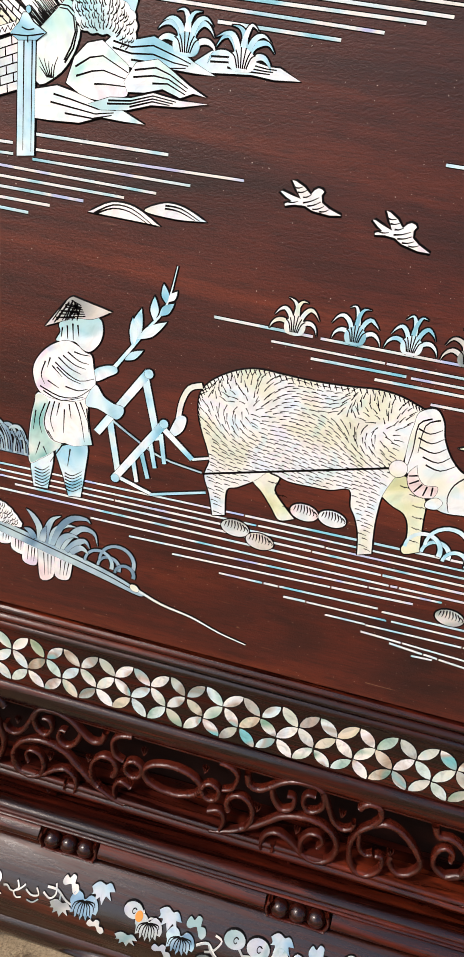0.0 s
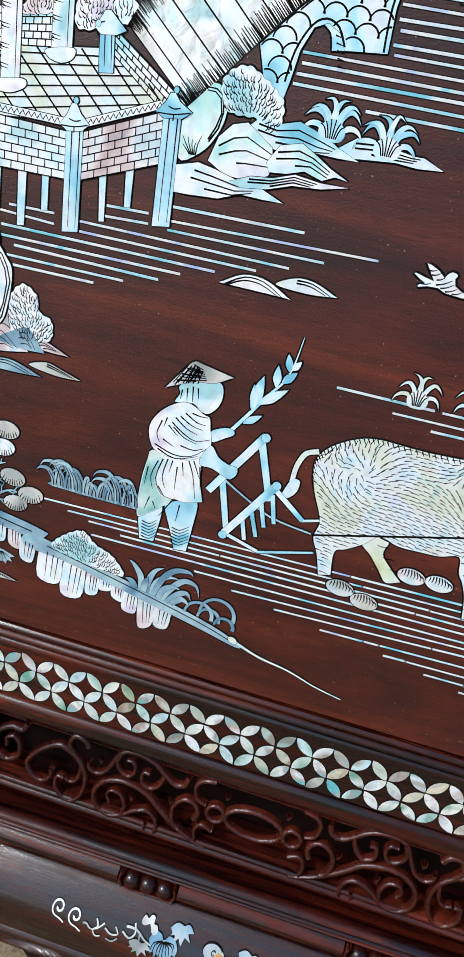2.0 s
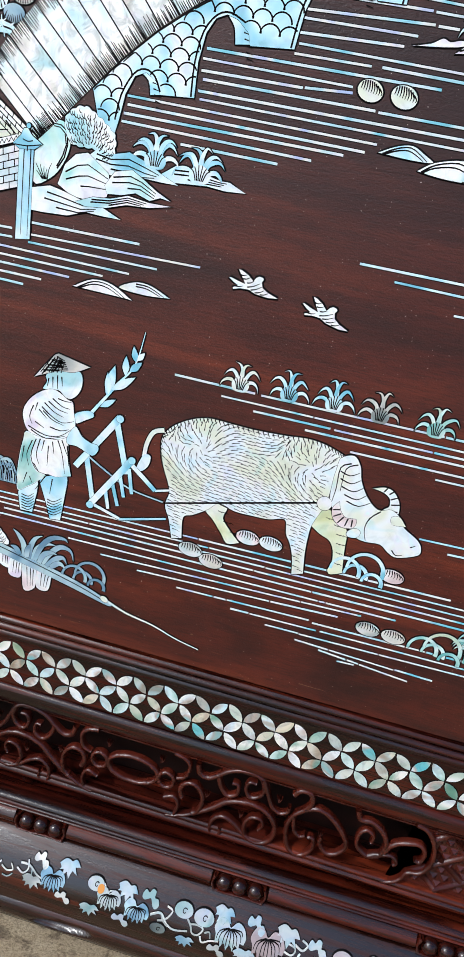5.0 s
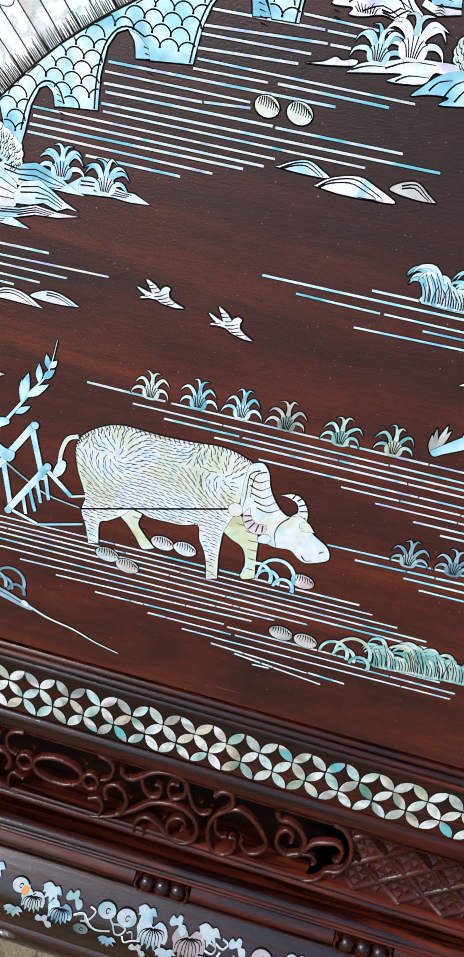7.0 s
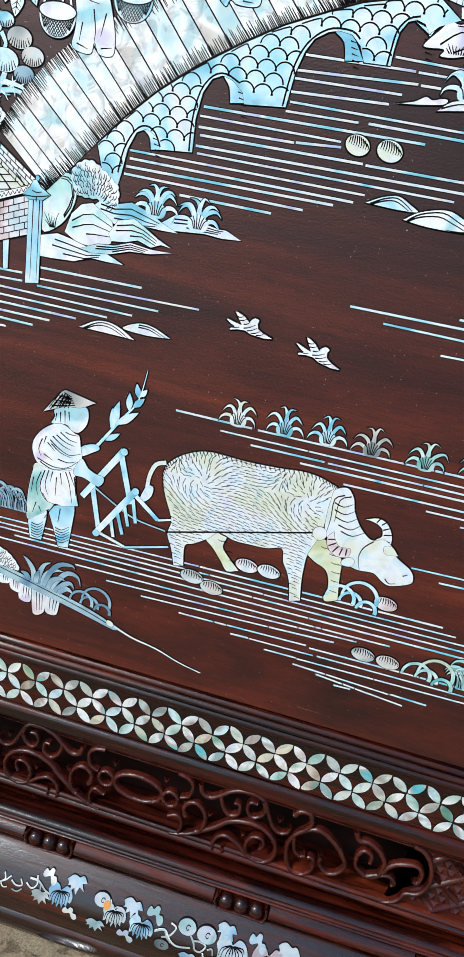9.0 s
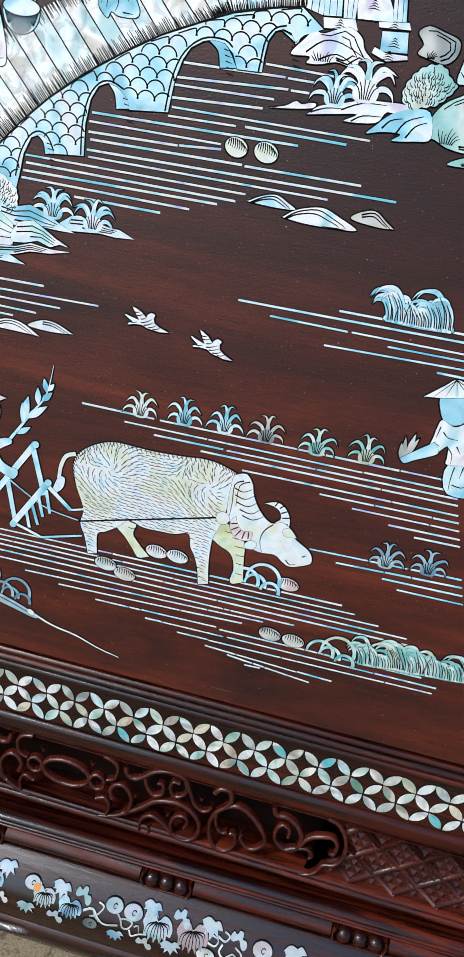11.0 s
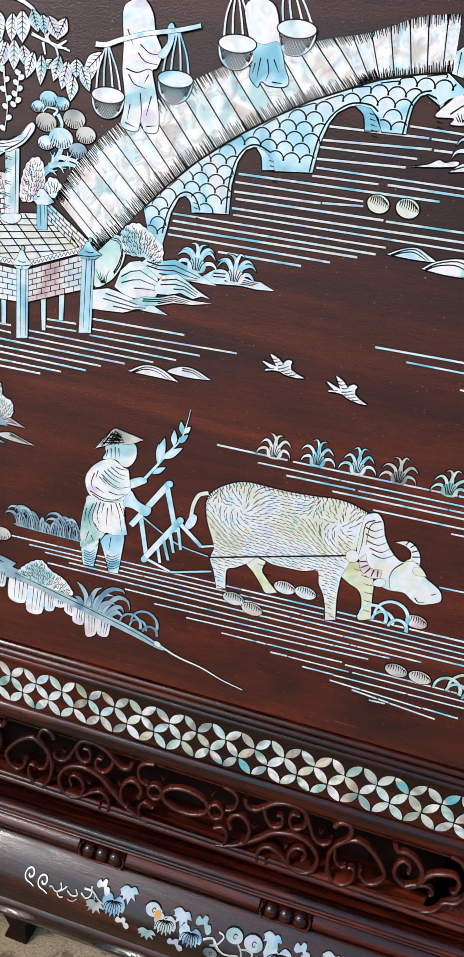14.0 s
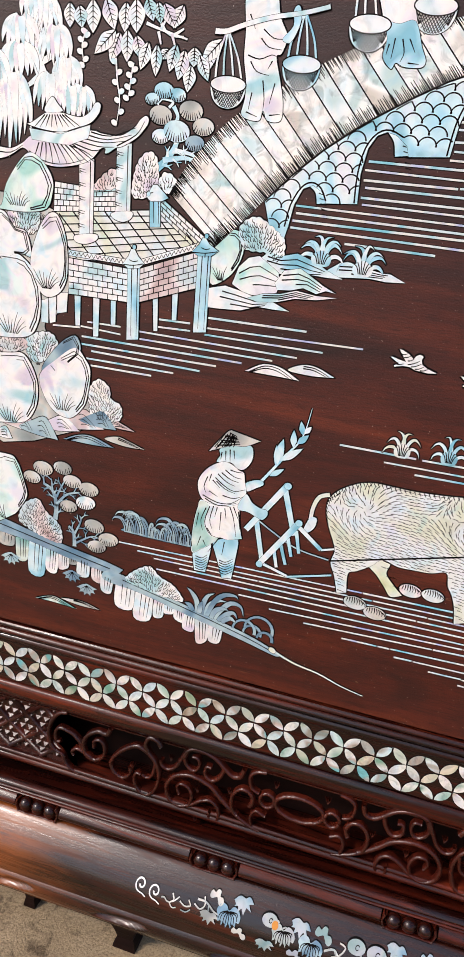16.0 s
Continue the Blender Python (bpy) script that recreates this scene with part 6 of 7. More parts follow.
for pts, m in (([(-219.8, 373.8), (-205.5, 378.1), (-195.1, 376.3), (-196, 364), (-204.5, 359), (-215.1, 363.2)], WHITE), ([(-205.2, 282.8), (-195.3, 291), (-182.9, 291.5), (-177.8, 280), (-187.6, 270.7), (-200.1, 269.7)], WHITE), ([(-152.5, 254.1), (-145.5, 263.6), (-136.6, 259), (-134.2, 250.1), (-126.8, 246.7), (-126.2, 236), (-136.8, 232.2), (-150.3, 235.6)], WHITE), ([(-155.2, 394.3), (-148.8, 403.4), (-140.3, 409.1), (-136.8, 401.8), (-137.5, 396.8)], PINK), ([(-126.3, 393.2), (-124.3, 412.4), (-117.1, 421.3), (-110.1, 418.2), (-108.2, 402.6), (-113.7, 393.7)], WHITE), ([(-108.2, 402.6), (-104.4, 409.8), (-97, 407.5), (-95.2, 400.1), (-104.7, 396.2)], WHITE), ([(-225.5, 282.1), (-216.3, 286.6), (-205.2, 284.6), (-204.2, 277.4), (-220.4, 272.2), (-230.7, 272)], PINK), ([(-210.2, 137.4), (-204.8, 152), (-192.9, 158.2), (-185.9, 149.1), (-173.3, 138.9), (-172, 124), (-188.3, 125.9), (-202, 131.1)], PINK), ([(-115.3, 104.2), (-108.1, 114.2), (-95.6, 121), (-86.4, 113.9), (-74.3, 108.7), (-65.7, 97.1), (-81.1, 97.1), (-99.4, 99.8)], WHITE)):
    s = Inlay(proud=0.9)
    bush(s, pts, m, RND)
    s.link("shrub", panel, "scalloped engraved shrub")
for q in ([(-180.1, 321.8), (-171.5, 322.9), (-172.1, 308.9), (-179.8, 307)], [(-186.8, 317.4), (-180.5, 319.1), (-180.7, 300.7), (-185.5, 299.1)], [(-192.6, 314.9), (-186.8, 316.6), (-186.5, 299), (-192.4, 299)]):
    slab("pile", "white pile below the rocks", q, WHITE, 0.1)
for a, b, c in (((-226.1, 217.5), (-202.4, 225.6), (-191.9, 212.7)), ((-210.2, 215.3), (-187, 226.8), (-176.4, 210.5)), ((-194.6, 218.1), (-171.7, 230.9), (-158.8, 220.6)), ((-176.6, 222.3), (-154.4, 238.7), (-139, 225.6)), ((-159.1, 229.3), (-139.6, 239.4), (-129.2, 226.9)), ((-144.2, 231.9), (-129.6, 234.5), (-114.1, 228.2)), ((-231.5, 206.5), (-220.8, 213.4), (-215.5, 204.4))):
    s = Inlay(proud=0.9)
    s.fill([a, ((a[0] + b[0]) / 2, (a[1] + b[1]) / 2 + 2), b, c, c, ((a[0] + c[0]) / 2, (a[1] + c[1]) / 2 - 1.5)], RND.choice((WHITE, PINK, STEEL)), True, RND.random() * 0.1)
    for k in (0.25, 0.5, 0.75):
        e = (a[0] + (c[0] - a[0]) * (0.2 + 0.5 * k), a[1] + (c[1] - a[1]) * (0.2 + 0.5 * k))
        s.cut([(e[0] * k + b[0] * (1 - k) - 3, e[1] * k + b[1] * (1 - k) - 1.2), (e[0] * k + b[0] * (1 - k) + 1, e[1] * k + b[1] * (1 - k) - 0.6), (e[0] * k * 0.6 + c[0] * (1 - k * 0.6) - 3, e[1] * k * 0.6 + c[1] * (1 - k * 0.6) + 0.8)], 0.6, lift=0.1)
    s.link("rock_shelf", panel, "jagged pale rock shelf at the waterline")

# pine with cushions of needles behind the pavilion, and one on the bank
s = Inlay(proud=0.75)
for pts, w in (([(-111.3, 410.6), (-104.1, 417.2), (-98.4, 425.8), (-96.2, 435.1)], 7), ([(-98.3, 424), (-86.9, 422.4), (-82.5, 419.2)], 4), ([(-104.3, 448.7), (-101.7, 452.4), (-110, 453.6)], 3), ([(-101.1, 450), (-97.7, 443.9), (-99.4, 438.4)], 4), ([(-106.2, 417.1), (-91.7, 419.8), (-82.4, 418.1)], 5)):
    antler(s, pts, w * 0.8, BLUE, RND)
for x, y, r, m in ((-109.4, 444.1, 7.9, GREY), (-89.1, 448.1, 8.1, GREY), (-80.1, 439.2, 7.3, GREY), (-108.3, 458.6, 6.6, BLUE), (-115.8, 453.2, 5, BLUE), (-98.7, 456.5, 5.7, BLUE), (-108.5, 431.5, 6.3, BLUE), (-97.9, 435.3, 9.1, BLUE), (-85, 429.1, 6.6, STEEL)):
    c = Inlay(proud=0.95)
    cap(c, x, y, r, r * 0.74, m, RND)
    c.link("needle_cushion", panel, "rounded cushion of pine needles")
s.link("cushion_pine", panel, "blue boughs of a pine")
s = Inlay(proud=0.75)
for pts, w in (([(-177.7, 143.3), (-176.9, 155.2), (-180.3, 167.6), (-188.8, 172.7)], 6), ([(-177.9, 155), (-168.7, 166.4), (-157.3, 170.8)], 4), ([(-177, 163.1), (-172, 174.5), (-168, 180.4)], 3), ([(-160.1, 123.4), (-161.5, 136.1), (-165.9, 140.5)], 5), ([(-160.4, 134.8), (-155.5, 146.5), (-156.7, 151.6)], 3), ([(-159.1, 126.9), (-146.7, 135.1), (-140.4, 135.4)], 3), ([(-180.3, 166.1), (-181.5, 177.8)], 3)):
    antler(s, pts, w * 0.75, STEEL, RND, 4.0)
for x, y, r, m in ((-189, 185, 8.6, GREY), (-172.3, 188.3, 7.9, GREY), (-198.4, 175.9, 7.6, GREY), (-163.8, 178.7, 7.9, GREY), (-149.7, 174.9, 8.4, GREY), (-166.3, 157.4, 7.5, GREY), (-151.9, 163.1, 8.4, WHITE), (-143.9, 144.8, 8.5, GREY), (-131.5, 135.8, 8.5, GREY), (-141.1, 127.7, 8, GREY)):
    c = Inlay(proud=0.95)
    cap(c, x, y, r, r * 0.68, m, RND)
    c.link("needle_cushion", panel, "rounded cushion of pine needles")
s.link("cushion_pine", panel, "steel-blue boughs of a small pine")

# weeping tree and the broad-leaved vine
s = Inlay(proud=0.75)
for pts, w in (([(-192.4, 458.6), (-197, 469.1), (-196.2, 483.2), (-201.6, 496.8), (-202.5, 510.3)], 9), ([(-196.1, 469.1), (-186.1, 475), (-184.9, 482.1)], 5), ([(-197.1, 479.7), (-208.1, 482.6)], 4), ([(-195.1, 462), (-205.8, 454.1)], 5)):
    s.band(pts, w, WHITE, 0.5)
for x, y, w, h in [(*p, w, h) for p, w, h in (((-210.3, 495.7), 24, 24), ((-193.9, 506.6), 24, 24), ((-185.1, 491.4), 22, 26), ((-211.2, 479.6), 26, 24), ((-215.7, 462.5), 26, 56), ((-188.1, 463.2), 22, 26), ((-176.1, 473.2), 20, 26), ((-172.6, 457.1), 24, 24), ((-197.4, 513.9), 24, 24), ((-164.4, 456.9), 16, 20), ((-228.2, 474.4), 20, 40))]:
    c = Inlay(proud=0.9)
    frond(c, x, y, w, h, WHITE, RND)
    c.link("tassel", panel, "hanging white tassel of leaves")
s.link("weeping_tree", panel, "white forked trunk of a weeping tree")
s = Inlay(proud=0.8)
s.band([(-147.5, 519.1), (-122.8, 510.4), (-109.5, 491.9), (-97.3, 489.3)], 3, WHITE, 0.5)
for pts in ([(-122.7, 495.9), (-112.8, 492.8), (-94.8, 488.1)], [(-112.8, 492.8), (-109.9, 497.9)], [(-114.3, 491.7), (-112.2, 484.4)], [(-105.4, 490.8), (-102.9, 484.3)], [(-103.3, 490.3), (-97.6, 493.9)]):
    s.band(pts, 2.4, WHITE, 0.6)
s.link("bare_twig", panel, "forked white twig")
for a, b, w in (((-150.3, 508.5), (-143.7, 490.8), 11), ((-136.7, 506.5), (-137, 489.8), 10), ((-129.9, 508.5), (-128.8, 489.6), 12), ((-168.4, 503.4), (-166.3, 490.7), 10), ((-175.2, 504.8), (-174.8, 490.6), 9), ((-159.3, 507.2), (-158.6, 488), 11), ((-122.7, 509.7), (-117.9, 496.8), 9), ((-111.4, 507), (-102.8, 493.6), 9), ((-98.7, 506.6), (-104.8, 493.5), 9), ((-115.4, 507.5), (-113, 495.7), 8), ((-142.9, 490.9), (-157.3, 476.4), 10), ((-139.9, 489.7), (-146.2, 472.5), 10), ((-135, 491.3), (-134.5, 472.9), 10), ((-128.7, 488.6), (-125.1, 475.5), 9)):
    s = Inlay(proud=0.85)
    s.leaf(a, b, w, WHITE, 4, RND.random() * 0.15)
    s.link("broad_leaf", panel, "hanging broad leaf with engraved veins")
for a, b, w in (((-120.4, 485.3), (-125.1, 469), 9), ((-114.6, 484.3), (-114.6, 465.8), 8), ((-106.7, 482), (-111.6, 476), 7), ((-95.9, 482), (-99.4, 464.8), 10), ((-89.7, 484), (-89.5, 472.9), 10), ((-91.2, 473.8), (-92.7, 458.3), 9), ((-79.3, 487.6), (-79.1, 472.2), 9), ((-72.1, 489.3), (-84.9, 475.2), 10), ((-86.1, 479.9), (-79.3, 465.4), 8), ((-101.7, 485), (-105.4, 469.2), 9)):
    s = Inlay(proud=0.85)
    s.leaf(a, b, w, WHITE, 4, RND.random() * 0.15)
    s.link("broad_leaf", panel, "hanging broad leaf with engraved veins")
for line in ([(-142.1, 475.2), (-140.6, 462), (-138.3, 449.8), (-140.2, 434.8)], [(-129.9, 473.2), (-131.4, 462.6), (-132.5, 451.3)], [(-162.9, 490.2), (-166, 481.4), (-163.9, 468.3)]):
    s = Inlay(proud=0.85)
    s.band(line, 1.6, WHITE, 0.5)
    for k in range(7):
        x, y = along(smooth(line, False), (k + 0.5) / 7)
        s.oval(x + (1.7 if k % 2 else -1.7), y, 2.5, 1.9, 0.5 if k % 2 else -0.5, WHITE, 12)
    s.link("hanging_catkin", panel, "hanging white seed catkin")

# ---- the near bank with its piling ----
s = Inlay(proud=0.8)
s.fill([(-238, 137), (-193.7, 127.9), (-161.1, 121.6), (-131.7, 116.3), (-117.3, 112.6), (-117.3, 112.6), (-127.6, 106.3), (-166.3, 112.1), (-199.2, 119), (-238.2, 124.8)], STEEL)
s.cut([(-238.1, 131.5), (-193.7, 123), (-161, 116.7), (-128.8, 110.9)], 0.7, 1)
s.fill([(-129.8, 109.6), (-99.6, 103.6), (-65.6, 94.9), (-14.1, 82.1), (11.6, 72.3), (12.2, 68), (-15.8, 75), (-70.1, 87.7), (-101.7, 95.3), (-133.6, 99.8)], STEEL)
s.cut([(-117.9, 103.6), (-65.3, 91.7), (-13.8, 78.9), (6.8, 72.1)], 0.6, 1)
s.band([(10.7, 72.1), (27.1, 65.9), (46.9, 62), (65, 55.9), (82.7, 52)], 2.2, CREAM, 0.5)
s.oval(*(9.1, 72.8), 3.4, 2.4, -0.5, CREAM, 12, 0.15)
s.link("bank_edge", panel, "steel-blue plank bank ending in a reed")
for q, m in (([(-200.3, 121), (-184.9, 117.8), (-186.7, 91), (-200.7, 92.3)], BLUE), ([(-184.9, 117.8), (-173.9, 115.4), (-175.2, 96.1), (-185.1, 97.7)], WHITE), ([(-173.9, 114.8), (-164.7, 112.5), (-165, 103), (-173.6, 100.4)], PINK), ([(-164.7, 113.6), (-157.6, 111.9), (-158, 107.4), (-164.5, 107)], GREY), ([(-157.2, 114.2), (-146.4, 112.3), (-147, 98.9), (-157.3, 99.2)], CREAM), ([(-144.7, 111.1), (-136.1, 107.6), (-136.1, 95.9), (-144.3, 98.4)], PINK), ([(-136.5, 104.7), (-125.2, 101.9), (-127.3, 88.5), (-135.9, 90.3)], PINK), ([(-123.1, 102.4), (-106.6, 97.5), (-108.1, 78.6), (-123.1, 79.9)], WHITE), ([(-106, 97.1), (-90.7, 93.1), (-92.5, 72.9), (-106.7, 72.6)], WHITE), ([(-90.1, 93.2), (-81.2, 91), (-81.9, 78.5), (-90.1, 77.5)], WHITE), ([(-81.2, 91), (-72.8, 89.2), (-73.4, 83.5), (-81.1, 82.6)], WHITE), ([(-72.8, 89.2), (-64.5, 87.4), (-64.7, 77.8), (-72.6, 80.3)], WHITE), ([(-64.4, 86.9), (-55.1, 84.8), (-55.5, 72.3), (-64.9, 73.3)], WHITE), ([(-55, 84.3), (-43.7, 82.2), (-43.8, 66.9), (-52.7, 63.4)], PINK), ([(-43.7, 82.2), (-31.8, 79.7), (-33.7, 67.4), (-42.8, 67.7)], PINK), ([(-213, 120.4), (-200.8, 120.9), (-201.8, 101.7), (-211.3, 101.1)], GREEN), ([(-226.9, 123.9), (-213.6, 120.2), (-214.7, 111.6), (-227, 111.7)], GREY)):
    s = Inlay(proud=0.75)
    a, b, c, e = q
    s.fill([a, a, b, b, c, e], m)
    for u in (0.35, 0.6, 0.8):
        s.cut([(a[0] + (b[0] - a[0]) * u, a[1] + (b[1] - a[1]) * u - 1), (e[0] + (c[0] - e[0]) * u, e[1] + (c[1] - e[1]) * u + 2)], 0.6)
    s.link("bank_pile", panel, "short pile below the bank")
for x, y, r, m in ((-217, 99.8, 9.3, STEEL), (-161.5, 96.5, 8.9, STEEL), (-148.2, 87.3, 8.9, STEEL)):
    s = Inlay(proud=0.95)
    vine_leaf(s, x, y, r, m, 0.1)
    s.link("vine_leaf", panel, "steel-blue vine leaf")

# ---- the coin border: four-petalled circles interlaced, each petal its own piece of shell ----
rail = bpy.data.objects["bottom_rail"]


def petal(name, dx, dy):
    s = Inlay(proud=0.5)
    s.askew = False
    l = math.hypot(dx, dy)
    ux, uy = dx / l, dy / l
    a = [(ux * (l / 2 - 0.35) * k - uy * w * side, uy * (l / 2 - 0.35) * k + ux * w * side) for side in (1, -1) for k, w in ((-1.0, 0), (-0.74, 2.1), (-0.36, 3.55), (0, 4.0), (0.36, 3.55), (0.74, 2.1), (1.0, 0))[::side]]
    pts = a[:7] + a[8:13]
    s.fill(pts, BORDER, False, 0, 0.5)
    return s


rising, falling = petal("petal", 12.5, 12.5), petal("petal", 12.5, -12.5)
for s in (rising, falling):
    first = s.link("petal", rail, "thin pearly petal of the coin border")
    mesh = first.data
    bpy.data.objects.remove(first)
    up = s is rising
    for k in range(-15, 20):
        for r in range(3):
            ob = new("petal", mesh)
            ob.parent = rail
            base = 25 * k + (12.5 if r == 1 else 0) + 6.25
            if up:
                x, y = base, 6.25 - 12.5 * r
            else:
                x, y = base - 12.5, 6.25 - 12.5 * r
            wob = random.Random(k * 7 + r + 100 * up)
            ob.matrix_basis = pose((0.4 + 1.008 * x + wob.uniform(-0.3, 0.3)) * 0.001, 0, (-3.5 + 1.03 * y + wob.uniform(-0.25, 0.25)) * 0.001) @ Matrix.Translation((0, 0, FOOT)) @ pose(0, 0, 0, wob.uniform(-1.5, 1.5), wob.uniform(-4, 4), wob.uniform(-1.5, 1.5)) @ Matrix.Diagonal((*[wob.uniform(0.95, 1.04)] * 3, 1)) @ Matrix.Translation((0, 0, -FOOT))

# ---- the pierced and carved frieze ----
AXIS = 50.7


def pierced(p):
    """The frieze's own plan set into its opening."""
    return 48.9 + 1.018 * (p[0] - AXIS), -77 + 1.045 * (p[1] + 71.8)


def mirrored(pts):
    return [(2 * AXIS - x, y) for x, y in pts]


def carved(pts, w, low, high, name, parent, label="", tip=1.0, flow=True, closed=False):
    """A rounded carved rib along a line."""
    pts = smooth(pts, closed, 5) if flow else list(pts)
    if parent.name == "frieze_frame":
        pts = [pierced(p) for p in pts]
    nick = random.Random(len(pts) + int(pts[0][0] * 10))
    ns, m, s = normals(pts, closed), len(pts), Shape()
    verts = []
    for i, (p, n) in enumerate(zip(pts, ns)):
        h = w / 2 * (1 + (tip - 1) * i / (m - 1)) * (nick.uniform(0.93, 1.07) if flow else 1.0)
        lift = 0.5 * math.sin(i * 0.55) + nick.uniform(-0.8, 0.8)
        for k, d in ((-1, low), (-0.92, high - 1.6), (-0.5, high - 0.35 + lift * 0.3), (0, high + lift * 0.3), (0.5, high - 0.35 + lift * 0.3), (0.92, high - 1.6), (1, low)):
            verts.append(at(p[0] + n[0] * h * k, p[1] + n[1] * h * k, d))
    faces = [(7 * i + j, 7 * i + j + 1, 7 * ((i + 1) % m) + j + 1, 7 * ((i + 1) % m) + j) for i in range(m if closed else m - 1) for j in range(6)]
    if not closed:
        faces += [tuple(range(7)), tuple(range(7 * m - 7, 7 * m))[::-1]]
    s.add(verts, faces, CARVED)
    return s.link(name, parent, label, True)


CARVED = rosewood("carved_rosewood", (0.011, 0.0025, 0.0018), (0.05, 0.0068, 0.0032), (0.12, 0.019, 0.008), 0.24, 0.15, 1.0, 0.45)
fret = extruded("frieze_frame", [(-48.8, -15), (-48.8, 0), (-50.5, -0.5), (-50.5, -15)], LEFT, RIGHT, CARVED, SCREEN, "frame of the pierced scroll frieze")
ring = [(AXIS + 20.5 * math.cos(k * math.pi / 12), -71.8 + 11.5 * math.sin(k * math.pi / 12)) for k in range(24)]
carved(ring, 4.0, -3, 2.6, "oval_ring", fret, closed=True)
for side in (1, -1):
    c = AXIS + side * 27.8
    carved([(c + 6.2 * math.cos(k * math.pi / 8), -71.8 + 6.8 * math.sin(k * math.pi / 8)) for k in range(16)], 3.5, -3, 2.9, "ring", fret, closed=True)
SCROLLS = (
    ([(81.6, -45.1), (89.6, -46.7), (95.2, -53), (93.1, -63.4), (86.3, -67.2)], 3.6),
    ([(92.8, -83.2), (90.7, -76), (95, -69.2), (102.2, -68.5), (108.7, -77.2), (108.4, -89.2), (103.2, -96.5), (90.8, -102.6), (82, -104.7)], 4.0),
    ([(78.7, -88.5), (86.8, -85.4), (91.1, -93.1), (89.1, -101.9)], 3.4),
    ([(103.2, -96.5), (117.3, -85.8), (130.9, -74.1), (148.1, -70.2), (161.6, -75.4), (168.8, -87), (166.1, -100.1), (156.6, -104.5), (146.7, -101), (136.6, -93), (128.3, -89.6), (121.2, -94.3), (119, -103.2), (122.1, -109.4), (127.8, -105.8), (127, -100.8)], 4.2),
    ([(146.7, -101), (145, -91), (148.8, -83), (155.6, -81), (159, -86.2), (156.5, -91.9)], 3.4),
    ([(101.1, -47.7), (103.5, -56.4), (110.5, -58.4), (118.3, -52.9), (126.4, -46.2), (140.7, -41.6), (151.3, -45.3), (157.1, -55.8), (162.6, -66.6), (169.3, -70.5), (175.1, -67), (175.3, -62.4)], 4.0),
    ([(118.3, -52.9), (121.4, -62.7), (127.5, -68.8), (134.5, -64.9), (134.2, -56.7), (129.5, -55.9)], 3.6),
    ([(151.3, -45.3), (154.3, -53.7), (151.6, -61.1), (144.5, -63.8), (140.4, -57.6), (142.2, -50.6), (147.7, -50.4)], 3.6),
    ([(176.9, -50.3), (180.8, -45.1), (188.1, -44.9), (191.1, -52.6), (187.7, -60.3), (180.3, -68.2), (176.7, -80.7), (179.5, -96.1), (186, -103.5), (194.3, -102.1), (199.6, -93.4), (198.3, -84.6), (193.8, -84.4)], 4.2),
    ([(187.7, -60.3), (197.7, -56.4), (208.5, -61.9), (217.7, -71.1), (223.3, -81.8), (218.4, -91.1), (210.1, -93.8), (203.6, -86.4), (204.8, -80.1)], 4.2),
    ([(180.3, -68.2), (182.8, -81.5), (188.2, -86), (192.6, -83)], 3.6),
    ([(224.6, -46.1), (228.1, -53.9), (236.6, -53.7), (245.8, -59.4), (251, -69.8), (248.2, -80.9), (239.4, -84.3), (230.9, -78.2), (230.1, -67.9), (234.5, -61.8), (240.3, -64.6), (240.4, -71.4)], 4.2),
    ([(251.2, -77.2), (255, -68.8), (263.2, -63.2), (273.9, -60.9), (279.1, -66.9), (277.8, -75.5), (273.5, -75.3)], 4.2),
    ([(239.5, -84.9), (248.1, -80.3), (257.1, -78), (261.9, -82.4), (259.8, -85.8)], 3.6),
    ([(267, -43.4), (275.5, -46.2), (282.2, -54.6), (285.7, -65.5), (285.2, -77), (280.2, -85.3), (271.5, -88.8), (268.3, -95.8), (262.4, -101.5), (254.3, -104.1)], 3.8),
)
for pts, w in SCROLLS:
    carved(pts, w * 1.12, -3, 2.8, "scroll", fret, tip=0.7)
    carved(mirrored(pts), w * 1.12, -3, 2.8, "scroll", fret, tip=0.7)
# small carved leaf tips on the scrolls
for x, y in ([(111.8, -77.3), (140.6, -86.1), (202.7, -81.6), (140.3, -115.1), (72.5, -58), (182.8, -108.1), (166.7, -61.8), (126.2, -109.1)]):
    for k in range(3):
        a = 1.1 + k * 0.45
        for p, e in (((x, y), (x + 5 * math.cos(a), y + 5 * math.sin(a))), ((2 * AXIS - x, y), (2 * AXIS - x - 5 * math.cos(a), y + 5 * math.sin(a)))):
            carved([p, ((p[0] + e[0]) / 2 + 0.4, (p[1] + e[1]) / 2), e], 1.5, -3, 0.8, "leaf_tip", fret, tip=0.3)

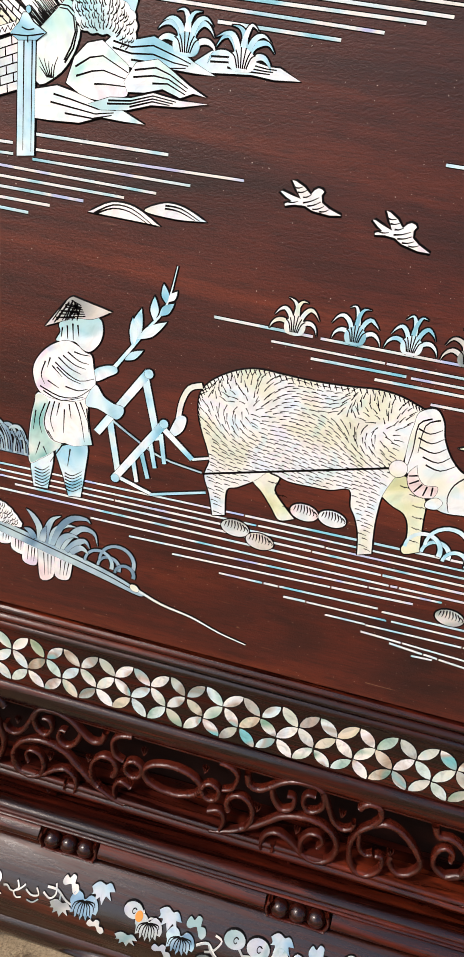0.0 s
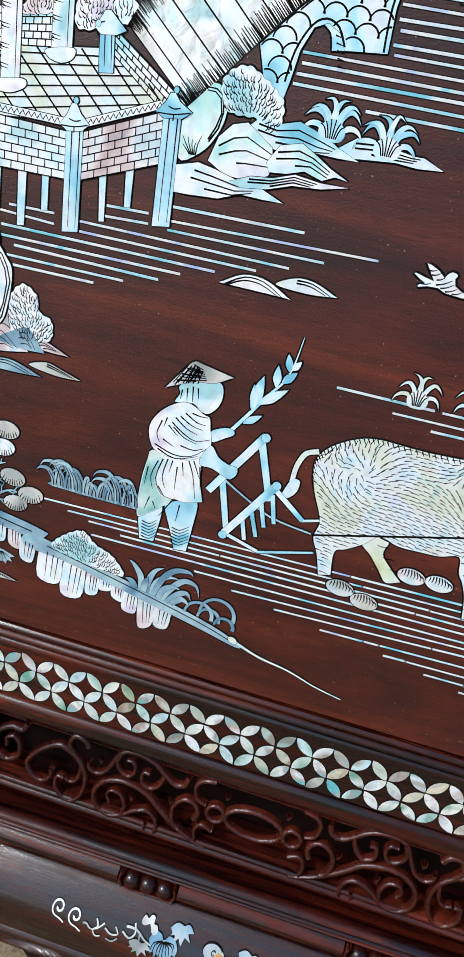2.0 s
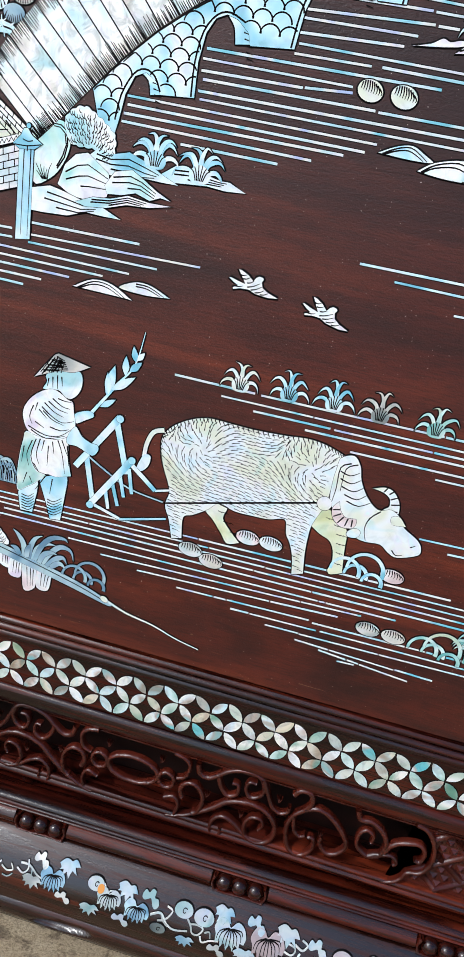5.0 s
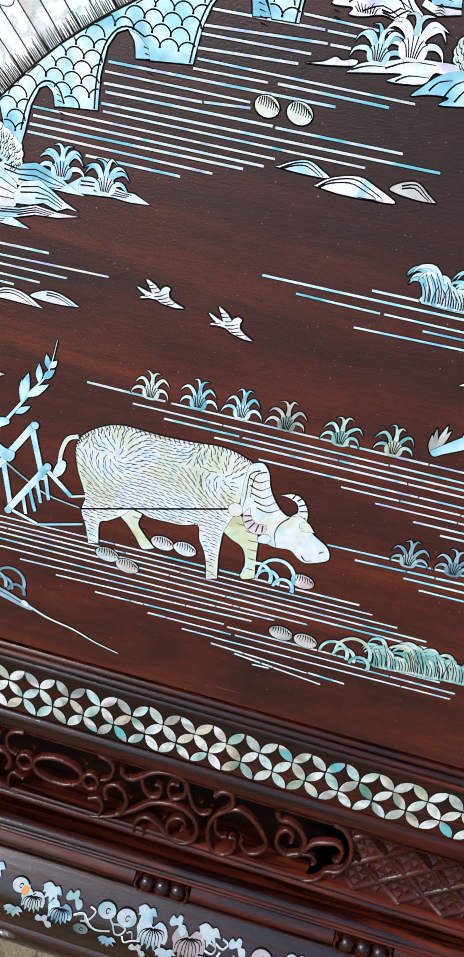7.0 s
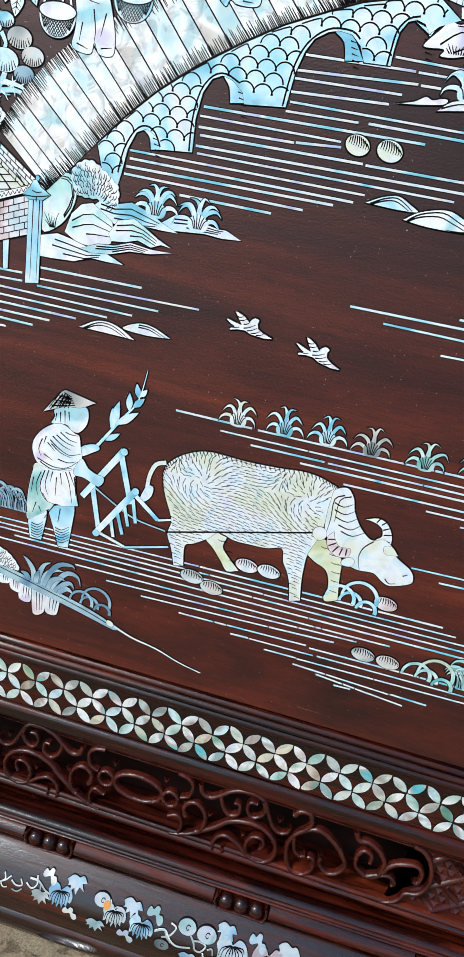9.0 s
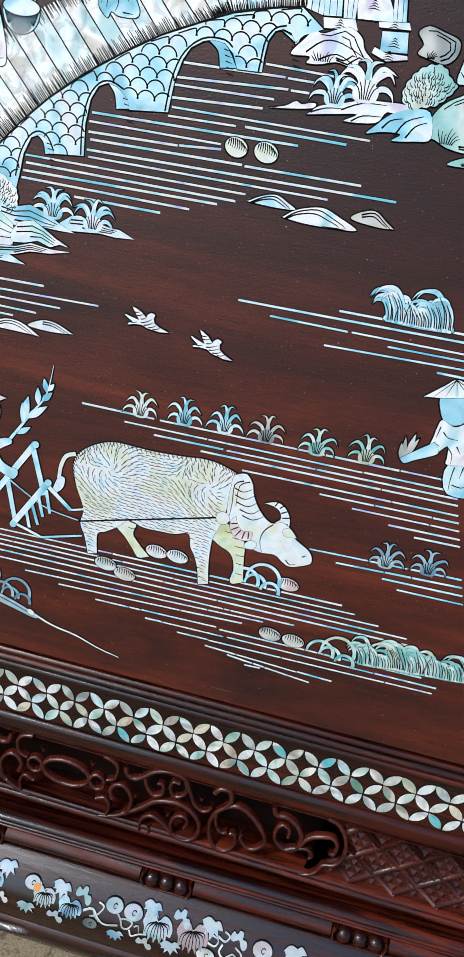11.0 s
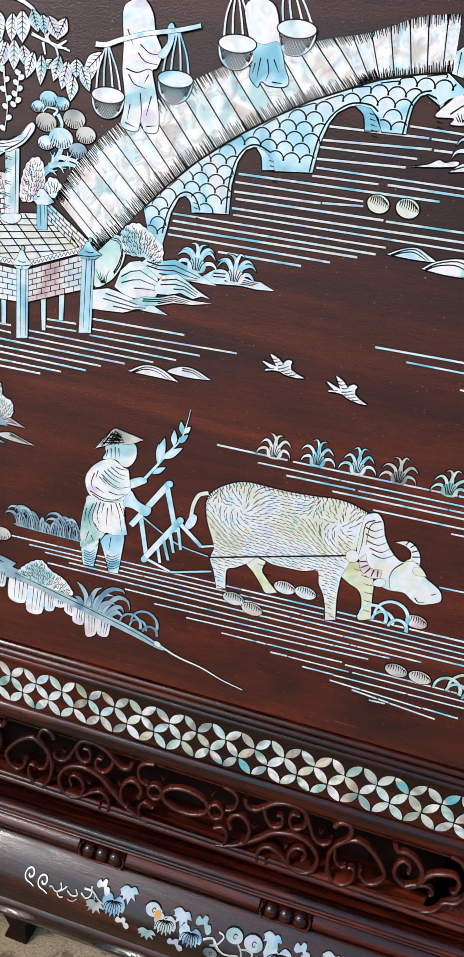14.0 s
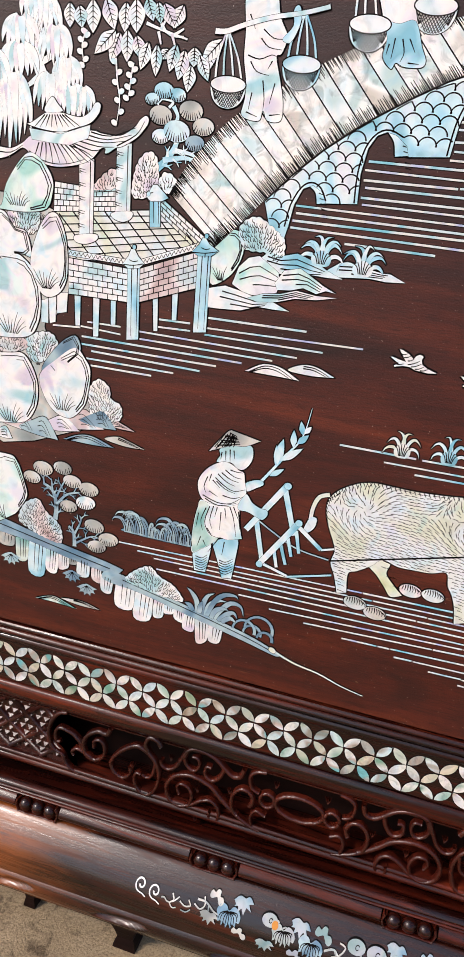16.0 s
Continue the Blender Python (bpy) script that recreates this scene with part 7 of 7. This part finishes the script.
# lattice plates at both ends of the frieze
OGEE = [(267, -43.4), (275.5, -46.2), (282.2, -54.6), (285.7, -65.5), (285.2, -77), (280.2, -85.3), (271.5, -88.8), (268.3, -95.8), (262.4, -101.5), (254.5, -105.3)]
for side in (1, -1):
    end = RIGHT - 2 if side > 0 else 2 * AXIS - LEFT - 2
    shape = smooth(OGEE[:-1], False, 4) + [(258, -101), (end, -101), (end, -44.5), (OGEE[0][0], -44.5)]
    turn = (lambda p: p) if side > 0 else (lambda p: (2 * AXIS - p[0], p[1]))
    plate = Inlay(proud=-3.5)
    plate.askew = False
    plate.fill([pierced(turn(p)) for p in shape], CARVED, False, 0, 0)
    plate = plate.link("lattice_plate", fret, "carved diamond lattice plate")
    for slope in (1, -1):
        for k in range(-12, 30):
            start = 190 + k * 34.0
            pts = []
            for q in range(47):
                x, y = start + q * 1.6, (-101 + q * 1.25) if slope > 0 else (-44 - q * 1.25)
                if -100.5 < y < -44.8 and inside((x, y), shape):
                    pts.append(turn((x, y)))
            if len(pts) > 3:
                carved([pts[0], pts[-1]], 5.4, -4, -0.3 + 0.1 * slope, "lattice_bar", fret, flow=False)
    knobs = Shape()
    for i in range(40):
        for j in range(9):
            x, y = 258 + i * 8.2 + (j % 2) * 4.1, -48 - j * 6.6
            if inside((x - 2, y), shape) and inside((x + 2, y), shape) and abs(y + 44) > 2.5 and abs(y + 101) > 2.5 and x < end - 4:
                px, py = pierced(turn((x, y)))
                knobs.add([at(px - 3.2, py - 2.8, -3.6), at(px + 3.2, py - 2.8, -3.6), at(px + 3.2, py + 2.8, -3.6), at(px - 3.2, py + 2.8, -3.6), at(px, py, -0.6)], [(0, 1, 4), (1, 2, 4), (2, 3, 4), (3, 0, 4)], CARVED)
    tagged(knobs.link("pyramid_studs", fret), kind="stuff")

# ---- beads and bars along the base moulding ----
base = bpy.data.objects["base_moulding"]
GROUPS = (-362, -188, -14.5, 153, 313, 478)
ball = bpy.data.meshes.new("bead")
bm = bmesh.new()
bmesh.ops.create_uvsphere(bm, u_segments=14, v_segments=9, radius=0.0064)
bm.to_mesh(ball)
bm.free()
ball.materials.append(FRAME_WOOD)
ball.polygons.foreach_set("use_smooth", [True] * len(ball.polygons))
for k, c in enumerate(GROUPS):
    for j in (-1, 0, 1):
        ob = new("bead", ball)
        ob.parent = base
        ob.location = at(c + j * 12.6, -138.3, 22.6)
    for e in (-1, 1):
        carved([(c + e * 19.4, -131.6), (c + e * 21.4, -138.5), (c + e * 19.4, -145.4)], 2.4, 18, 26.5, "bead_collar", base)
    carved([(c - 20, -146.2), (c - 7, -146.6), (c + 6, -146.2), (c + 20, -146.6)], 1.6, 20, 26, "bead_fillet", base)
    if k + 1 < len(GROUPS):
        extruded("half_round_bar", [(-131.4, 18.8)] + bowed(-131.6, 20.5, -146, 20.5, 5.6, 9) + [(-146.2, 18.8)], c + 23, GROUPS[k + 1] - 23, FRAME_WOOD, base, "", True)

# ---- the apron: vine inlay on its swelling front ----
apron = bpy.data.objects["apron"]


LEAF = ((-1, 0.16), (-1, 0.16), (-0.66, 0.4), (-0.36, 0.47), (-0.08, 0.4), (0.14, 0.34), (0.4, 0.45), (0.66, 0.38), (1, 0.04), (1, 0.04), (0.66, 0.02), (0.56, -0.06), (0.82, -0.48), (0.82, -0.48), (0.5, -0.34), (0.32, -0.26), (0.08, -0.78), (0.08, -0.78), (-0.1, -0.48), (-0.2, -0.36), (-0.58, -0.66), (-0.58, -0.66), (-0.52, -0.34), (-0.58, -0.2), (-0.9, -0.26), (-0.9, -0.26), (-0.8, -0.08))
FAN = ((-1, 0.25), (-0.7, 0.68), (-0.25, 0.62), (0, 0.36), (0.35, 0.64), (0.8, 0.5), (1.05, 0.1), (0.97, -0.27), (0.97, -0.27), (0.74, -0.14), (0.72, -0.57), (0.72, -0.57), (0.47, -0.37), (0.36, -0.77), (0.36, -0.77), (0.13, -0.46), (-0.05, -0.82), (-0.05, -0.82), (-0.23, -0.46), (-0.46, -0.74), (-0.46, -0.74), (-0.54, -0.36), (-0.82, -0.52), (-0.82, -0.52), (-0.84, -0.1))


def spray(kind, label, x, y, r, m, turn=0.0):
    """One piece of the vine, bent to the apron's swell."""
    s = Inlay(swell, 1.9)
    c, n = math.cos(turn), math.sin(turn)

    def put(p):
        return x + r * (c * p[0] - n * p[1]), y + r * (n * p[0] + c * p[1])

    if kind == "vine_leaf":
        s.fill([put(p) for p in LEAF], m, True, 0, 0.4)
    elif kind == "fan_leaf":
        s.fill([put(p) for p in FAN], m, True, 0, 0.4)
        for tip in ((-0.84, -0.3), (-0.66, -0.42), (-0.36, -0.56), (-0.12, -0.6), (0.12, -0.58), (0.4, -0.54), (0.62, -0.4), (0.86, -0.16), (0.9, 0.12)):
            s.cut([put((tip[0] * 0.12, 0.32)), put((tip[0] * 0.75, 0.5 * tip[1] + 0.26)), put((tip[0] * 0.9, tip[1]))], 0.75, 0.5, lift=0.05)
    elif kind == "berry":
        s.fill([put(p) for p in ((-1, 0.1), (-0.78, 0.42), (-0.4, 0.3), (-0.15, 0.62), (0.25, 0.55), (0.32, 0.12), (0.7, 0.12), (0.95, -0.25), (0.7, -0.62), (0.32, -0.5), (0.15, -0.1), (-0.25, -0.05), (-0.6, -0.28), (-0.95, -0.2))], m, True, 0, 0.4)
    else:
        s.oval(x, y, r * 0.92, r * 0.58, turn - 0.05, m, 22, 0, 0.6)
        s.cut(spiral(*put((0.1, -0.05)), r * 0.24, r * 0.1, 0.6, 0.85, 10), 0.55, 0.8)
    s.link(kind, apron, label)


for x, y, r, m in ((-8.6, -172.1, 8.4, GREY), (18.6, -157.4, 8.6, VINE), (42.2, -178.9, 8.4, SHOAL), (69.2, -160.0, 8.6, VINE), (121.5, -179.7, 7.6, VINE), (147.4, -156.4, 8.2, VINE), (168.1, -175.9, 8.8, VINE), (198, -157.0, 9.2, SHOAL), (266.8, -158.3, 9.2, SHOAL)):
    spray("vine_leaf", "small five-pointed shell vine leaf", x, y, r, m, RND.uniform(-0.12, 0.12))
for x, y, r, m in ((7.6, -167.6, 10.4, STEEL), (55.7, -168.4, 9.8, SHOAL), (79.3, -170.6, 10.2, STEEL), (154.3, -166.6, 12.4, SHOAL), (183.7, -166, 13, BLUSH)):
    spray("fan_leaf", "fan-shaped shell leaf with engraved veins", x, y, r, m, RND.uniform(-0.08, 0.1))
for x, y, r, m in ((-4.6, -158.4, 6.8, GREY), (19.5, -176.9, 6.8, GREY), (88.9, -160.2, 7.6, SHOAL), (68.6, -179.7, 7.4, SHOAL), (146.6, -179.4, 7.2, GREY), (173.2, -157, 7.4, VINE), (221.6, -159.3, 7.4, SHOAL)):
    spray("berry", "small lobed shell berry", x, y, r, m, -0.1)
for x, y, r, m in ((43.1, -161.7, 7.6, SHOAL), (115.9, -160.9, 8.2, SHOAL), (132.5, -161.7, 8.8, SHOAL), (241, -161.2, 8.8, BLUSH), (197.2, -174.1, 8.4, GREY), (98.9, -176.8, 7, DIM)):
    spray("round_fruit", "round pearly fruit", x, y, r, m, 0.05)
s = Inlay(swell, 2.3)
s.oval(48, -163.6, 2.8, 2.9, 0, AMBER, 12, 0, 0)
s.link("fruit_heart", apron, "amber heart of a fruit")
for line, w in (
    ([(-53, -169.5), (-50.2, -169), (-47.4, -171), (-44, -171.2)], 1.2),
    ([(-43.5, -164.5), (-41.5, -168.5), (-44.5, -171.5), (-42, -174.5), (-38.5, -173.6)], 1.2),
    ([(-37, -165.5), (-40.6, -169), (-43, -170.4)], 1.1),
    ([(-36, -168), (-31, -170.4), (-26, -169), (-28.6, -165.4)], 1.2),
    ([(-34, -174), (-29.4, -174.6), (-25.5, -171.5)], 1.1),
    ([(-23, -166.5), (-17.5, -169), (-13.8, -165.5), (-15.4, -160.4)], 1.3),
    ([(-21, -163.2), (-13.2, -163.4), (-5.4, -167.6), (0, -169)], 1.4),
    ([(-10.5, -164.8), (-9.4, -170), (-6, -171.6)], 1.1),
    ([(49.8, -160.3), (53.4, -164.6), (57.5, -167.2)], 1.1),
    ([(61.5, -163.5), (56.6, -163), (53.6, -166), (57, -168)], 1.1),
    ([(91, -169.2), (98.8, -166.5), (104.7, -171.8), (111.5, -174.3), (122.1, -172.2)], 1.6),
    ([(97.4, -171.5), (103.2, -169.4), (107.5, -163.5), (102.6, -161.6)], 1.4),
    ([(106, -173.5), (101.8, -170.6), (99.6, -167.6)], 1.3),
    ([(119, -163.8), (123.4, -168), (126, -172.6), (130.5, -172.6), (133.6, -168), (128.4, -166.6), (122.5, -167.6)], 1.4),
    ([(132.4, -172.8), (134.8, -176.8), (140.4, -174), (147, -172.6)], 1.4),
    ([(135.4, -170), (139, -168.6), (140.4, -172.6)], 1.2),
    ([(196, -165.6), (203, -166.8), (205, -162.6), (197.6, -160.8)], 1.3),
    ([(204.3, -160.6), (210.4, -162.5), (213.6, -159.2), (209, -157.4)], 1.4),
    ([(209.1, -164.3), (207.4, -169.2), (212, -172.4), (218.6, -168.4), (224.4, -171.6), (231, -170)], 1.5),
    ([(219.4, -164), (224.8, -166.8), (226.6, -171)], 1.3),
):
    s = Inlay(swell, 1.5)
    s.band(line, w, GREY, 0.8, seam=0.3)
    s.link("vine_tendril", apron, "fine curling shell tendril")
for (x, y), r in (((-73, -165.4), 6.2), ((-59.4, -167.2), 6.4)):
    s = Inlay(swell, 1.5)
    s.band(spiral(x, y, r * 0.16, r * 0.92, -math.pi, 1.25, 30) + [(x + r * 0.4, y - r * 1.02), (x + r * 0.9, y - r * 1.3)], 1.5, WHITE, 0.7, False, seam=0.3)
    s.link("tendril_scroll", apron, "white spiral scroll ending the vine")

# ---- feet ----
for x, wide in ((LEFT + 30, 1.0), (RIGHT - 30, 1.0), (-192, 0.5), (-88, 0.9), (188, 0.9), (292, 0.5)):
    s = Shape()
    prof = [(-218, 16, 14), (-226, 15, 20), (-236, 10, 18), (-246, 9, 14), (-254, 12, 16), (-260, 13, 17)]
    verts = [at(x + dx * w * wide, y, 22 + dd * k * wide) for y, w, k in prof for dx, dd in ((-1, -1), (1, -1), (1, 1), (-1, 1))]
    faces = [(4 * i + j, 4 * i + (j + 1) % 4, 4 * i + 4 + (j + 1) % 4, 4 * i + 4 + j) for i in range(len(prof) - 1) for j in range(4)]
    s.add(verts, faces + [(0, 1, 2, 3), tuple(range(len(verts) - 4, len(verts)))], SHADED_WOOD)
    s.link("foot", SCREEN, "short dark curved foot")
